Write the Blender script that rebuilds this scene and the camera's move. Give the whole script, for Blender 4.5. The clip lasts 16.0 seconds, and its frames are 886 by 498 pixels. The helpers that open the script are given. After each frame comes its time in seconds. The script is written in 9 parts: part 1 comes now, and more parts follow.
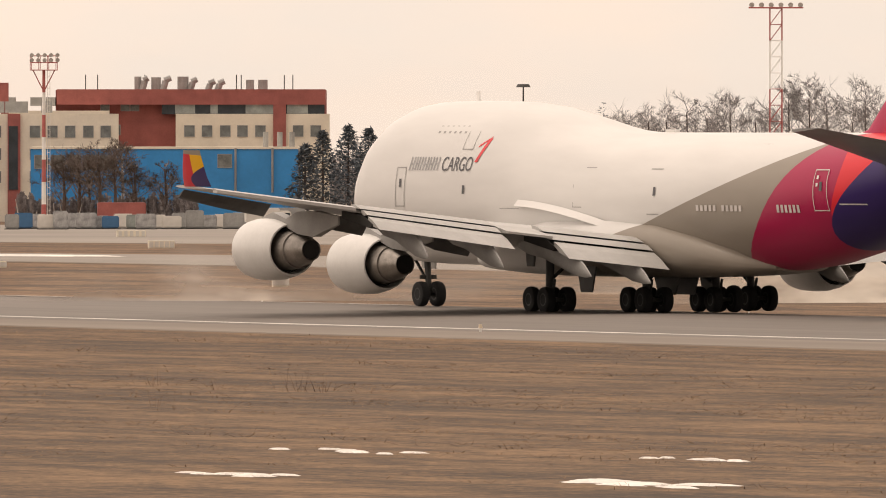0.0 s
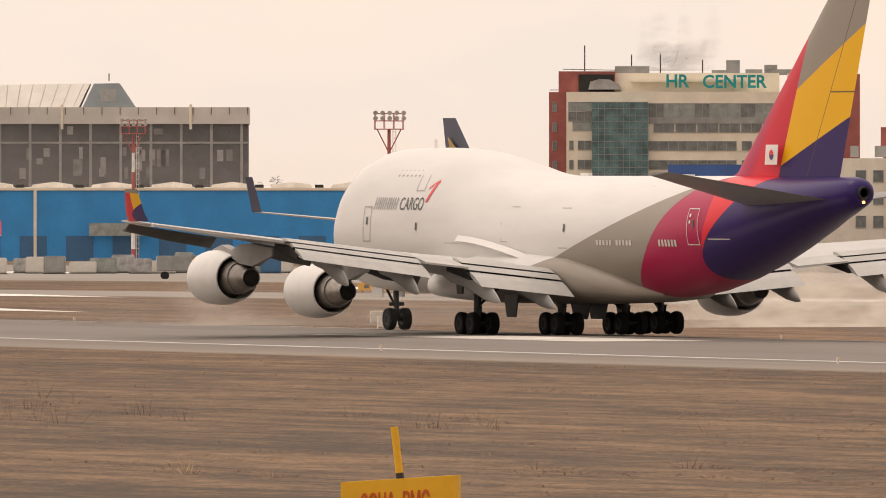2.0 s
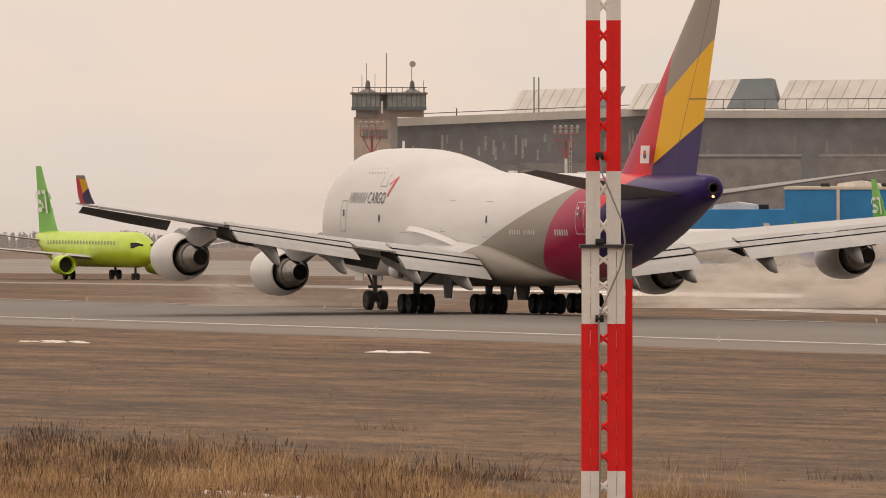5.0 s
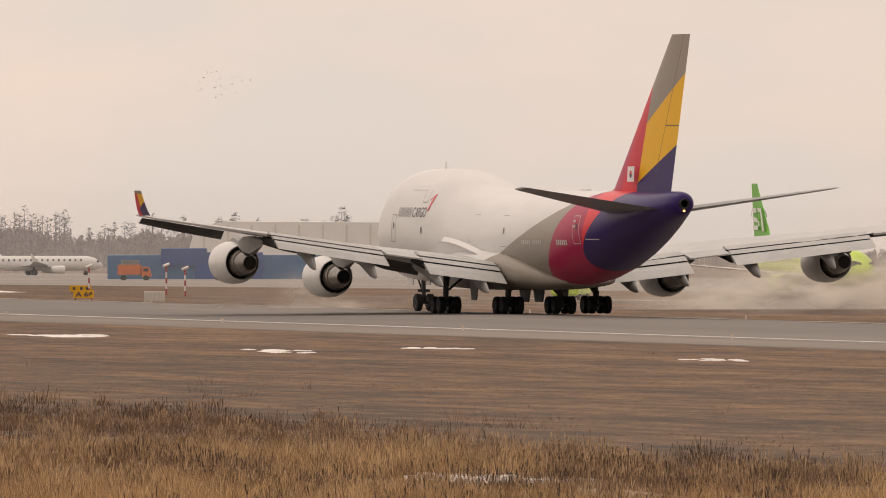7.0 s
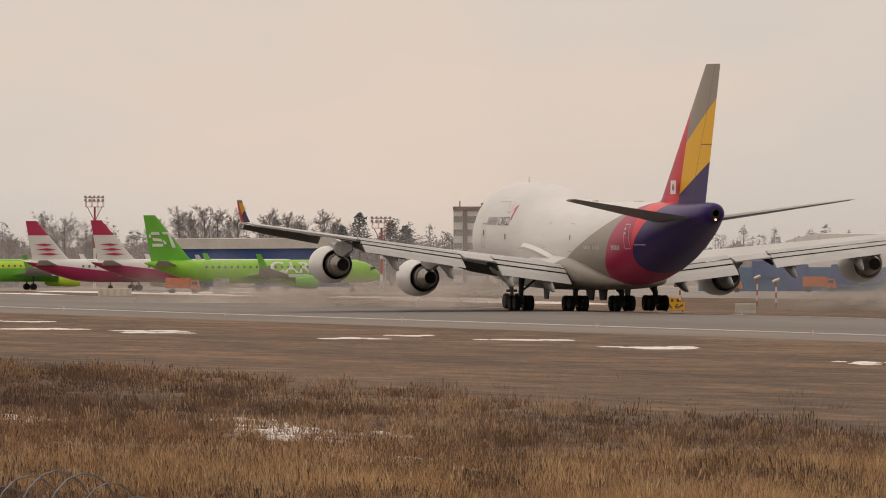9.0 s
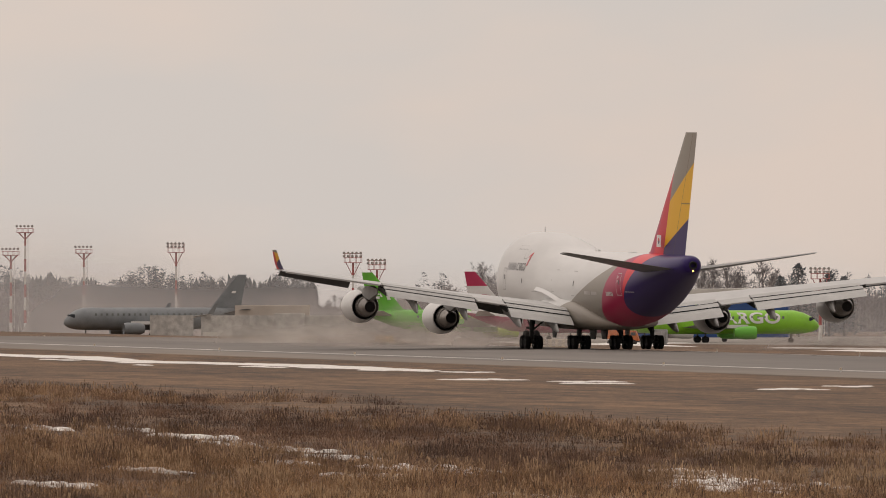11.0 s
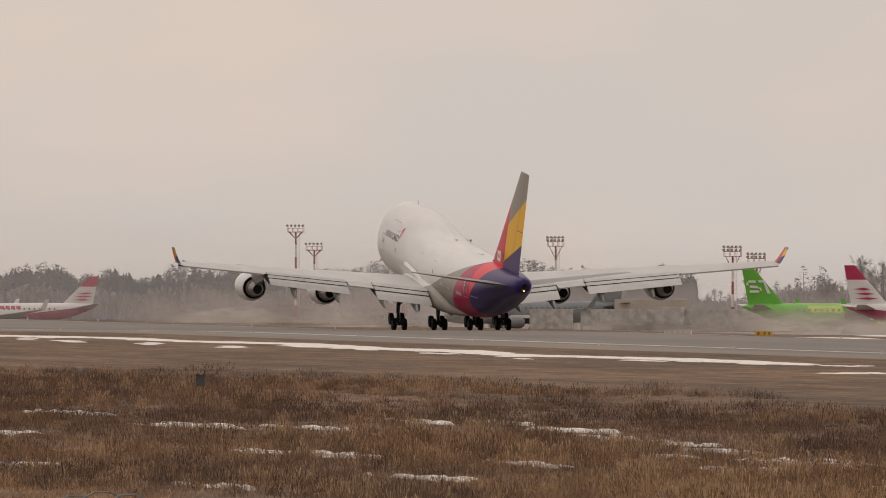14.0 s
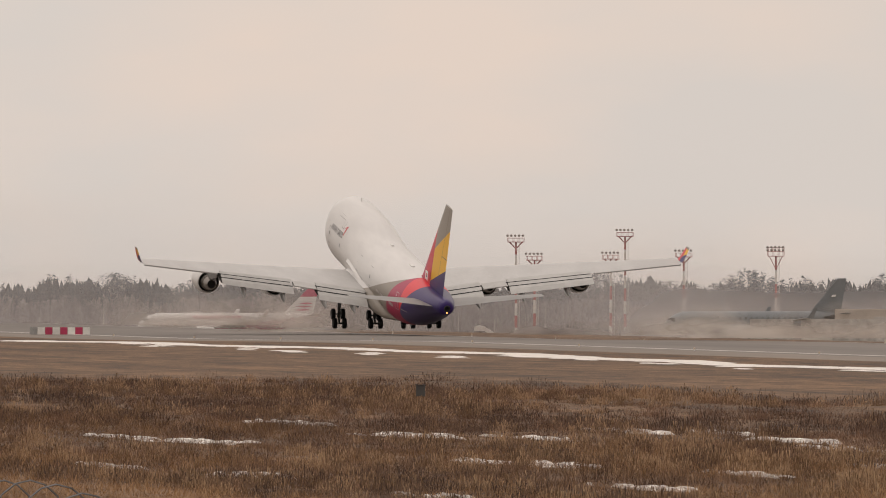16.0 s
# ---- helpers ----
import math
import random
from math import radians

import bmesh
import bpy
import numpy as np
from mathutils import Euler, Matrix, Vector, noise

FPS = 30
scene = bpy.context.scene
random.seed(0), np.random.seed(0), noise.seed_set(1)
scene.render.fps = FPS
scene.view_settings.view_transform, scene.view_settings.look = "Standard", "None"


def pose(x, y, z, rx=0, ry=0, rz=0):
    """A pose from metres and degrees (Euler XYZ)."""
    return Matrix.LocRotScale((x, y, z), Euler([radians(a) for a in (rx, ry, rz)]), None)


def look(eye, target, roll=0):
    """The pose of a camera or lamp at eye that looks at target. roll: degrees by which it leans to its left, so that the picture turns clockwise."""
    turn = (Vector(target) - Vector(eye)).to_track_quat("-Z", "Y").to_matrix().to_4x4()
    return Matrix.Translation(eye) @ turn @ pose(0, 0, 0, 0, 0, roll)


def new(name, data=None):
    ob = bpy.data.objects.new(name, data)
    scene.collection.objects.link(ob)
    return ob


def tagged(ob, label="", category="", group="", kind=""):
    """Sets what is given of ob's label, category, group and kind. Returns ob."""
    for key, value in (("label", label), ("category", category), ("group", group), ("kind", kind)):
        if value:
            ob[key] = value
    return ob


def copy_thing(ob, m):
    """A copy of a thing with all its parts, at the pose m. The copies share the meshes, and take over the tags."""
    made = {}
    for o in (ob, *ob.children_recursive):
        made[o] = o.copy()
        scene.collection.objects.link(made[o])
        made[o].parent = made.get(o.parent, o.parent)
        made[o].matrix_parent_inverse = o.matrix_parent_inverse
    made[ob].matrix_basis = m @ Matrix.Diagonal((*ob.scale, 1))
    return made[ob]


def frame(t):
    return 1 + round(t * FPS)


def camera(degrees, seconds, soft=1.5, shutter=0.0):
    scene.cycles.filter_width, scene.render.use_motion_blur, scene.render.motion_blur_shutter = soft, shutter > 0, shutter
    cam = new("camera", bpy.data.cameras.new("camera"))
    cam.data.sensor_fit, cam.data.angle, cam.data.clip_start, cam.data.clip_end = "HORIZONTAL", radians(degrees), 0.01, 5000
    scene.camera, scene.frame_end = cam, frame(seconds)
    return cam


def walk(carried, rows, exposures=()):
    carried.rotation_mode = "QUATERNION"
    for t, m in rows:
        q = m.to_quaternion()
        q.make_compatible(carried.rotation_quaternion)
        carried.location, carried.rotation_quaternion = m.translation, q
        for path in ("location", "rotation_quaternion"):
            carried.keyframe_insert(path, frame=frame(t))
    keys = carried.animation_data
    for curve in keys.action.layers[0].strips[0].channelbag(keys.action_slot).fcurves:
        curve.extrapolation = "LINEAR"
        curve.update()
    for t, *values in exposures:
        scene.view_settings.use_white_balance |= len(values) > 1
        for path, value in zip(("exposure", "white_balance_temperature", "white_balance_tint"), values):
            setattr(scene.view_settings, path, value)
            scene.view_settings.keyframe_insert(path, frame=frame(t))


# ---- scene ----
cam = camera(3.4792, 16.0, soft=1.0)
EYE_Z = 9.07

# time, east, north, tilt and bearing of the camera
VIEW = [
    (0.0, -27.71, -66.88, -0.4965, 27.5916),
    (0.5, -27.71, -66.88, -0.4310, 26.7307),
    (1.0, -27.71, -66.88, -0.3709, 25.8536),
    (1.5, -27.71, -66.88, -0.3636, 25.0178),
    (2.0, -24.72, -59.67, -0.3216, 24.1400),
    (2.5, -17.76, -42.86, -0.2611, 23.5088),
    (3.0, -10.56, -25.49, -0.2785, 22.6471),
    (3.2, -7.73, -18.65, -0.3084, 22.3241),
    (3.6, -2.45, -5.90, -0.3148, 21.6728),
    (4.1, -0.23, -0.55, -0.3147, 20.8740),
    (5.3, -0.00, -0.00, -0.3581, 19.5264),
    (5.5, -0.00, -0.00, -0.4024, 19.4379),
    (6.0, -0.00, -0.00, -0.4923, 19.0073),
    (6.5, -0.00, -0.00, -0.4002, 18.1112),
    (7.0, -0.00, -0.00, -0.2564, 17.1474),
    (7.5, -0.00, -0.00, -0.0975, 16.4839),
    (8.0, -0.00, -0.00, -0.0313, 15.8450),
    (8.5, -0.00, -0.00, -0.1588, 15.4695),
    (9.0, -0.00, -0.00, -0.2091, 14.8269),
    (9.5, -0.00, -0.00, -0.1609, 14.2356),
    (10.0, -0.00, -0.00, -0.0155, 13.7517),
    (12.5, -0.00, -0.00, -0.0425, 12.2908),
    (13.0, -0.00, -0.00, -0.0037, 11.9306),
    (13.5, -0.00, -0.00, 0.0085, 11.7162),
    (14.0, -0.00, -0.00, -0.0349, 11.6128),
    (14.5, -0.00, -0.00, -0.1173, 11.5123),
    (15.0, -0.00, -0.00, -0.1839, 11.4014),
    (15.2, -0.00, -0.00, -0.1663, 11.3341),
    (15.5, -0.00, -0.00, -0.1093, 11.1493),
    (16.0, -0.00, -0.00, 0.0044, 10.7479),
]
RUN = [
    (0.0, 546.84, 0.000, 0.00),
    (0.5, 573.18, 0.000, 0.00),
    (1.0, 601.49, 0.000, 0.00),
    (1.5, 627.83, 0.000, 0.00),
    (2.0, 657.90, 0.000, 0.00),
    (2.5, 685.89, 0.000, 0.00),
    (3.0, 715.16, 0.000, 0.00),
    (3.2, 727.32, 0.000, 0.00),
    (5.3, 857.31, 0.000, 0.00),
    (5.5, 870.14, 0.000, 0.00),
    (6.0, 903.16, 0.000, 0.00),
    (6.5, 934.58, 0.000, 0.00),
    (7.0, 968.80, 0.000, 0.00),
    (7.5, 1001.24, 0.000, 0.00),
    (8.0, 1036.75, 0.000, 0.00),
    (8.5, 1070.23, 0.000, 0.00),
    (9.0, 1106.27, 0.000, 0.00),
    (9.5, 1140.71, 0.000, 0.00),
    (10.0, 1177.79, 0.000, 0.00),
    (12.5, 1362.96, 2.364, 0.00),
    (13.0, 1402.43, 3.230, 0.00),
    (13.5, 1439.98, 4.15, 0.00),
    (14.0, 1479.57, 4.90, 0.00),
    (14.5, 1518.15, 5.90, 0.00),
    (15.0, 1558.88, 6.05, 0.00),
    (15.2, 1574.99, 6.35, 0.00),
    (15.5, 1599.06, 6.72, 0.00),
    (16.0, 1640.73, 7.70, 0.23),
]
FLEX = [
    (0.0, -1.35), (0.5, -1.35), (1.0, -1.23), (1.5, -1.23), (2.0, -1.13), (2.5, -0.82), (3.0, -0.51), (3.2, -0.41), (5.5, 0.00), (7.0, 0.20), (8.5, 0.41), (10.0, 0.51), (12.5, 0.85), (13.0, 0.95), (13.5, 1.35), (14.0, 1.95), (14.5, 2.50), (15.0, 3.15), (15.5, 4.10), (16.0, 4.90),
]

ROUTE = [(t, pose(x, y, EYE_Z, 90 + tilt, 0, -turn)) for t, x, y, tilt, turn in VIEW]
LIGHTING = [(0.0, 0.26, 6760, 12), (1.5, 0.28, 6640, 12), (3.0, 0.05, 6480, 10), (5.5, -0.06, 6560, 12), (7.0, -0.08, 6480, 12), (8.0, -0.26, 6400, 10), (9.5, -0.30, 6290, 10),
            (10.0, -0.38, 6200, 10), (12.5, -0.31, 6130, 10), (13.5, -0.42, 6140, 10), (14.5, -0.35, 6180, 10), (16.0, -0.26, 6190, 10)]
walk(cam, ROUTE, LIGHTING)

# ---------------------------------------------------------------- light
world = bpy.data.worlds.new("overcast_sky")
scene.world = world
world.use_nodes = True
wn, wl = world.node_tree.nodes, world.node_tree.links
wn.clear()
SUN_WAY = Vector((-0.24, 0.34, 0.91))
SUN_UP, SUN_TURN = radians(65), radians(325)
sky = wn.new("ShaderNodeTexSky")
sky.sky_type, sky.sun_disc = "NISHITA", False
sky.sun_elevation, sky.sun_rotation = SUN_UP, SUN_TURN
sky.air_density, sky.dust_density = 1.6, 3.0
coord = wn.new("ShaderNodeTexCoord")
puff = wn.new("ShaderNodeTexNoise")
puff.inputs["Scale"].default_value, puff.inputs["Detail"].default_value = 34.0, 4.0
stretch = wn.new("ShaderNodeMapping")
stretch.inputs["Scale"].default_value = (1.0, 1.0, 2.4)
wl.new(coord.outputs["Generated"], stretch.inputs["Vector"])
wl.new(stretch.outputs["Vector"], puff.inputs["Vector"])
ramp = wn.new("ShaderNodeValToRGB")
ramp.color_ramp.elements[0].position, ramp.color_ramp.elements[0].color = 0.38, (0.735, 0.645, 0.565, 1)
ramp.color_ramp.elements[1].position, ramp.color_ramp.elements[1].color = 0.68, (0.825, 0.668, 0.552, 1)
wl.new(puff.outputs["Fac"], ramp.inputs["Fac"])
veil = wn.new("ShaderNodeBackground")
wl.new(ramp.outputs["Color"], veil.inputs["Color"])
# the overcast is brighter overhead and towards the veiled sun in the north-west
side, dome = wn.new("ShaderNodeVectorMath"), wn.new("ShaderNodeMapRange")
side.operation = "DOT_PRODUCT"
wl.new(coord.outputs["Generated"], side.inputs[0])
side.inputs[1].default_value = SUN_WAY
wl.new(side.outputs["Value"], dome.inputs["Value"])
dome.inputs["From Min"].default_value, dome.inputs["From Max"].default_value = -0.6, 1.0
dome.inputs["To Min"].default_value, dome.inputs["To Max"].default_value = 0.46, 1.80
wl.new(dome.outputs[0], veil.inputs["Strength"])
blue = wn.new("ShaderNodeBackground")
blue.inputs["Strength"].default_value = 0.1
wl.new(sky.outputs["Color"], blue.inputs["Color"])
both = wn.new("ShaderNodeMixShader")
both.inputs["Fac"].default_value = 0.92
wl.new(blue.outputs[0], both.inputs[1])
wl.new(veil.outputs[0], both.inputs[2])
wo = wn.new("ShaderNodeOutputWorld")
wl.new(both.outputs[0], wo.inputs["Surface"])
sun = new("sun", bpy.data.lights.new("sun", "SUN"))
sun.data.energy, sun.data.angle, sun.data.color = 0.5, radians(25), (1.0, 0.9, 0.78)
sun.matrix_world = look(SUN_WAY * 100, (0, 0, 0))


# ---------------------------------------------------------------- materials
def mat(name, colour, rough=0.6, metal=0.0, vary=0.12, grain=1.0, bump=0.0, stretch=(1, 1, 1), second=None, share=0.5):
    """A surface with grain and broad stains; sizes in metres (grain: size of the broad variation)."""
    m = bpy.data.materials.new(name)
    m.use_nodes = True
    n, l = m.node_tree.nodes, m.node_tree.links
    b = n["Principled BSDF"]
    b.inputs["Roughness"].default_value, b.inputs["Metallic"].default_value = rough, metal
    tc = n.new("ShaderNodeTexCoord")
    mp = n.new("ShaderNodeMapping")
    mp.inputs["Scale"].default_value = stretch
    l.new(tc.outputs["Object"], mp.inputs["Vector"])
    big, fine = n.new("ShaderNodeTexNoise"), n.new("ShaderNodeTexNoise")
    big.inputs["Scale"].default_value, big.inputs["Detail"].default_value = 1.0 / grain, 5.0
    fine.inputs["Scale"].default_value, fine.inputs["Detail"].default_value = 9.0 / grain, 4.0
    l.new(mp.outputs[0], big.inputs["Vector"]), l.new(mp.outputs[0], fine.inputs["Vector"])
    r1, r2 = n.new("ShaderNodeMix"), n.new("ShaderNodeMix")
    r1.data_type = r2.data_type = "RGBA"
    dark = [c * (1 - vary) for c in colour]
    light = [min(1, c * (1 + vary)) for c in colour]
    if second:
        light = second
    cr = n.new("ShaderNodeMapRange")
    cr.inputs["From Min"].default_value, cr.inputs["From Max"].default_value = share - 0.15, share + 0.15
    l.new(big.outputs["Fac"], cr.inputs["Value"])
    l.new(cr.outputs[0], r1.inputs["Factor"])
    r1.inputs["A"].default_value, r1.inputs["B"].default_value = (*(colour if second else dark), 1), (*light, 1)
    r2.blend_type = "MULTIPLY"
    r2.inputs["Factor"].default_value = 1.0
    fr = n.new("ShaderNodeMapRange")
    fr.inputs["From Min"].default_value, fr.inputs["From Max"].default_value = 0.3, 0.7
    fr.inputs["To Min"].default_value, fr.inputs["To Max"].default_value = 1 - vary, 1.0
    l.new(fine.outputs["Fac"], fr.inputs["Value"])
    gr = n.new("ShaderNodeCombineColor")
    for k in range(3):
        l.new(fr.outputs[0], gr.inputs[k])
    l.new(r1.outputs["Result"], r2.inputs["A"]), l.new(gr.outputs[0], r2.inputs["B"])
    l.new(r2.outputs["Result"], b.inputs["Base Color"])
    if bump:
        bp = n.new("ShaderNodeBump")
        bp.inputs["Strength"].default_value, bp.inputs["Distance"].default_value = 0.6, bump
        l.new(fine.outputs["Fac"], bp.inputs["Height"])
        l.new(bp.outputs[0], b.inputs["Normal"])
    return m


def leafy(name, dark, light, rough=0.95, far_tint=None):
    """Dry stalks: each blade takes its own shade."""
    m = bpy.data.materials.new(name)
    m.use_nodes = True
    n, l = m.node_tree.nodes, m.node_tree.links
    b = n["Principled BSDF"]
    b.inputs["Roughness"].default_value = rough
    geo, rp = n.new("ShaderNodeNewGeometry"), n.new("ShaderNodeValToRGB")
    rp.color_ramp.elements[0].color, rp.color_ramp.elements[1].color = (*dark, 1), (*light, 1)
    tc, broad, add = n.new("ShaderNodeTexCoord"), n.new("ShaderNodeTexNoise"), n.new("ShaderNodeMath")
    broad.inputs["Scale"].default_value = 0.22
    l.new(tc.outputs["Object"], broad.inputs["Vector"])
    add.operation = "MULTIPLY_ADD"
    l.new(geo.outputs["Random Per Island"], add.inputs[0])
    add.inputs[1].default_value = 0.42
    tuft = n.new("ShaderNodeTexNoise")
    tuft.inputs["Scale"].default_value = 1.1
    l.new(tc.outputs["Object"], tuft.inputs["Vector"])
    both = n.new("ShaderNodeMath")
    both.operation = "ADD"
    l.new(broad.outputs["Fac"], both.inputs[0]), l.new(tuft.outputs["Fac"], both.inputs[1])
    shift = n.new("ShaderNodeMapRange")
    shift.inputs["From Min"].default_value, shift.inputs["From Max"].default_value = 0.82, 1.18
    shift.inputs["To Min"].default_value, shift.inputs["To Max"].default_value = -0.6, 1.15
    l.new(both.outputs[0], shift.inputs["Value"])
    l.new(shift.outputs[0], add.inputs[2])
    l.new(add.outputs[0], rp.inputs["Fac"])
    if not far_tint:
        l.new(rp.outputs["Color"], b.inputs["Base Color"])
        return m
    # further along the field the colour is multiplied by the kind's own tint
    sp, old, mx = n.new("ShaderNodeSeparateXYZ"), n.new("ShaderNodeMapRange"), n.new("ShaderNodeMix")
    l.new(tc.outputs["Object"], sp.inputs[0]), l.new(sp.outputs[1], old.inputs["Value"])
    old.inputs["From Min"].default_value, old.inputs["From Max"].default_value = 420, 720
    mx.data_type, mx.blend_type = "RGBA", "MULTIPLY"
    l.new(old.outputs[0], mx.inputs["Factor"])
    l.new(rp.outputs["Color"], mx.inputs["A"])
    mx.inputs["B"].default_value = (*far_tint, 1)
    l.new(mx.outputs["Result"], b.inputs["Base Color"])
    return m


def glow(name, colour, power):
    m = mat(name, colour)
    b = m.node_tree.nodes["Principled BSDF"]
    b.inputs["Emission Color"].default_value, b.inputs["Emission Strength"].default_value = (*colour, 1), power
    return m


def banded(name, base, bands, rough=0.35, zero=33.5, grime=0.08):
    """Paint in fields: each band is (polynomial of s over z, colour); it covers what lies aft of its line. s: metres aft of the nose."""
    m = bpy.data.materials.new(name)
    m.use_nodes = True
    n, l = m.node_tree.nodes, m.node_tree.links
    b = n["Principled BSDF"]
    b.inputs["Roughness"].default_value, b.inputs["Specular IOR Level"].default_value = rough, 0.25
    tc, sp = n.new("ShaderNodeTexCoord"), n.new("ShaderNodeSeparateXYZ")
    l.new(tc.outputs["Object"], sp.inputs[0])

    def calc(op, a, c):
        k = n.new("ShaderNodeMath")
        k.operation = op
        for i, v in enumerate((a, c)):
            if isinstance(v, bpy.types.NodeSocket):
                l.new(v, k.inputs[i])
            else:
                k.inputs[i].default_value = v
        return k.outputs[0]

    s = calc("SUBTRACT", zero, sp.outputs[1])
    z = sp.outputs[2]
    last = None
    for poly, colour in bands:
        line = poly[-1]
        for c in reversed(poly[:-1]):
            line = calc("ADD", calc("MULTIPLY", line, z), c)
        side = calc("SUBTRACT", s, line)
        edge = n.new("ShaderNodeMapRange")
        edge.inputs["From Min"].default_value, edge.inputs["From Max"].default_value = -0.03, 0.03
        l.new(side, edge.inputs["Value"])
        mx = n.new("ShaderNodeMix")
        mx.data_type = "RGBA"
        l.new(edge.outputs[0], mx.inputs["Factor"])
        if last is None:
            mx.inputs["A"].default_value = (*base, 1)
        else:
            l.new(last, mx.inputs["A"])
        mx.inputs["B"].default_value = (*colour, 1)
        last = mx.outputs["Result"]
    stain = n.new("ShaderNodeTexNoise")
    stain.inputs["Scale"].default_value, stain.inputs["Detail"].default_value = 0.8, 6.0
    mp = n.new("ShaderNodeMapping")
    mp.inputs["Scale"].default_value = (1, 0.18, 1)
    l.new(tc.outputs["Object"], mp.inputs[0]), l.new(mp.outputs[0], stain.inputs["Vector"])
    fr = n.new("ShaderNodeMapRange")
    fr.inputs["From Min"].default_value, fr.inputs["From Max"].default_value = 0.35, 0.65
    fr.inputs["To Min"].default_value, fr.inputs["To Max"].default_value = 1 - grime, 1.0
    l.new(stain.outputs["Fac"], fr.inputs["Value"])
    gr, mul = n.new("ShaderNodeCombineColor"), n.new("ShaderNodeMix")
    for k in range(3):
        l.new(fr.outputs[0], gr.inputs[k])
    mul.data_type, mul.blend_type = "RGBA", "MULTIPLY"
    mul.inputs["Factor"].default_value = 1.0
    if last is None:
        mul.inputs["A"].default_value = (*base, 1)
    else:
        l.new(last, mul.inputs["A"])
    l.new(gr.outputs[0], mul.inputs["B"])
    l.new(mul.outputs["Result"], b.inputs["Base Color"])
    return m


WHITE, TAUPE, MAGENTA = (0.71, 0.70, 0.685), (0.30, 0.265, 0.225), (0.40, 0.012, 0.075)
RED, NAVY, YELLOW = (0.72, 0.025, 0.04), (0.030, 0.013, 0.115), (0.84, 0.46, 0.005)
GREEN, LIME = (0.15, 0.50, 0.04), (0.50, 0.70, 0.03)
M = {}
M["hull"] = banded("freighter_paint", WHITE, [
    ((17.7, 4.72, -0.05), TAUPE), ((37.01, 4.567, -0.6318, 0.03858), MAGENTA),
    ((65.99, -7.178, 1.416, -0.0862), RED), ((61.12, -5.035, 1.037, -0.05548), NAVY)], grime=0.09)
M["belly"] = banded("belly_paint", WHITE, [((17.7, 4.72, -0.05), TAUPE)], grime=0.16)
M["white"] = mat("white_aircraft_paint", (0.78, 0.77, 0.75), 0.35, vary=0.05, grain=3)
M["wing"] = mat("grey_wing_paint", (0.50, 0.495, 0.485), 0.42, vary=0.07, grain=2.5, stretch=(1, 0.4, 1))
M["flap"] = mat("pale_flap_paint", (0.45, 0.445, 0.43), 0.42, vary=0.08, grain=1.2)
M["slat"] = mat("dull_slat_paint", (0.10, 0.098, 0.095), 0.6, vary=0.15, grain=0.8)
# near-black: the shade of gaps and openings is put into this colour
M["dark_and_shade"] = mat("dark_and_painted_shade", (0.025, 0.024, 0.022), 0.8, vary=0.2, grain=0.6)
M["nacelle"] = mat("white_nacelle_paint", (0.66, 0.65, 0.63), 0.32, vary=0.05, grain=1.5)
M["steel"] = mat("burnt_exhaust_steel", (0.30, 0.275, 0.25), 0.38, 0.85, vary=0.2, grain=0.5)
M["soot"] = mat("sooty_exhaust", (0.018, 0.017, 0.016), 0.8, vary=0.2, grain=0.5)
M["tyre"] = mat("tyre_rubber", (0.014, 0.014, 0.015), 0.85, vary=0.2, grain=0.3)
M["rim"] = mat("wheel_rim_grey", (0.035, 0.035, 0.036), 0.5, 0.4, vary=0.2, grain=0.3)
M["gear"] = mat("gear_leg_grey", (0.06, 0.06, 0.058), 0.5, 0.3, vary=0.2, grain=0.5)
M["navy"] = mat("navy_paint", NAVY, 0.35, vary=0.1, grain=1.5)
M["red"] = mat("red_paint", RED, 0.4, vary=0.08, grain=1)
M["yellow"] = mat("yellow_paint", YELLOW, 0.45, vary=0.08, grain=0.8)
M["ink"] = mat("dark_lettering", (0.09, 0.09, 0.10), 0.5)
M["tail_lamp"] = glow("tail_lamp_glow", (1.0, 0.50, 0.12), 3.5)
M["window"] = mat("dark_window_glass", (0.035, 0.045, 0.055), 0.12, vary=0.25, grain=1.5)
M["tailplane"] = mat("grey_tailplane_paint", (0.22, 0.217, 0.212), 0.4, vary=0.1, grain=2)


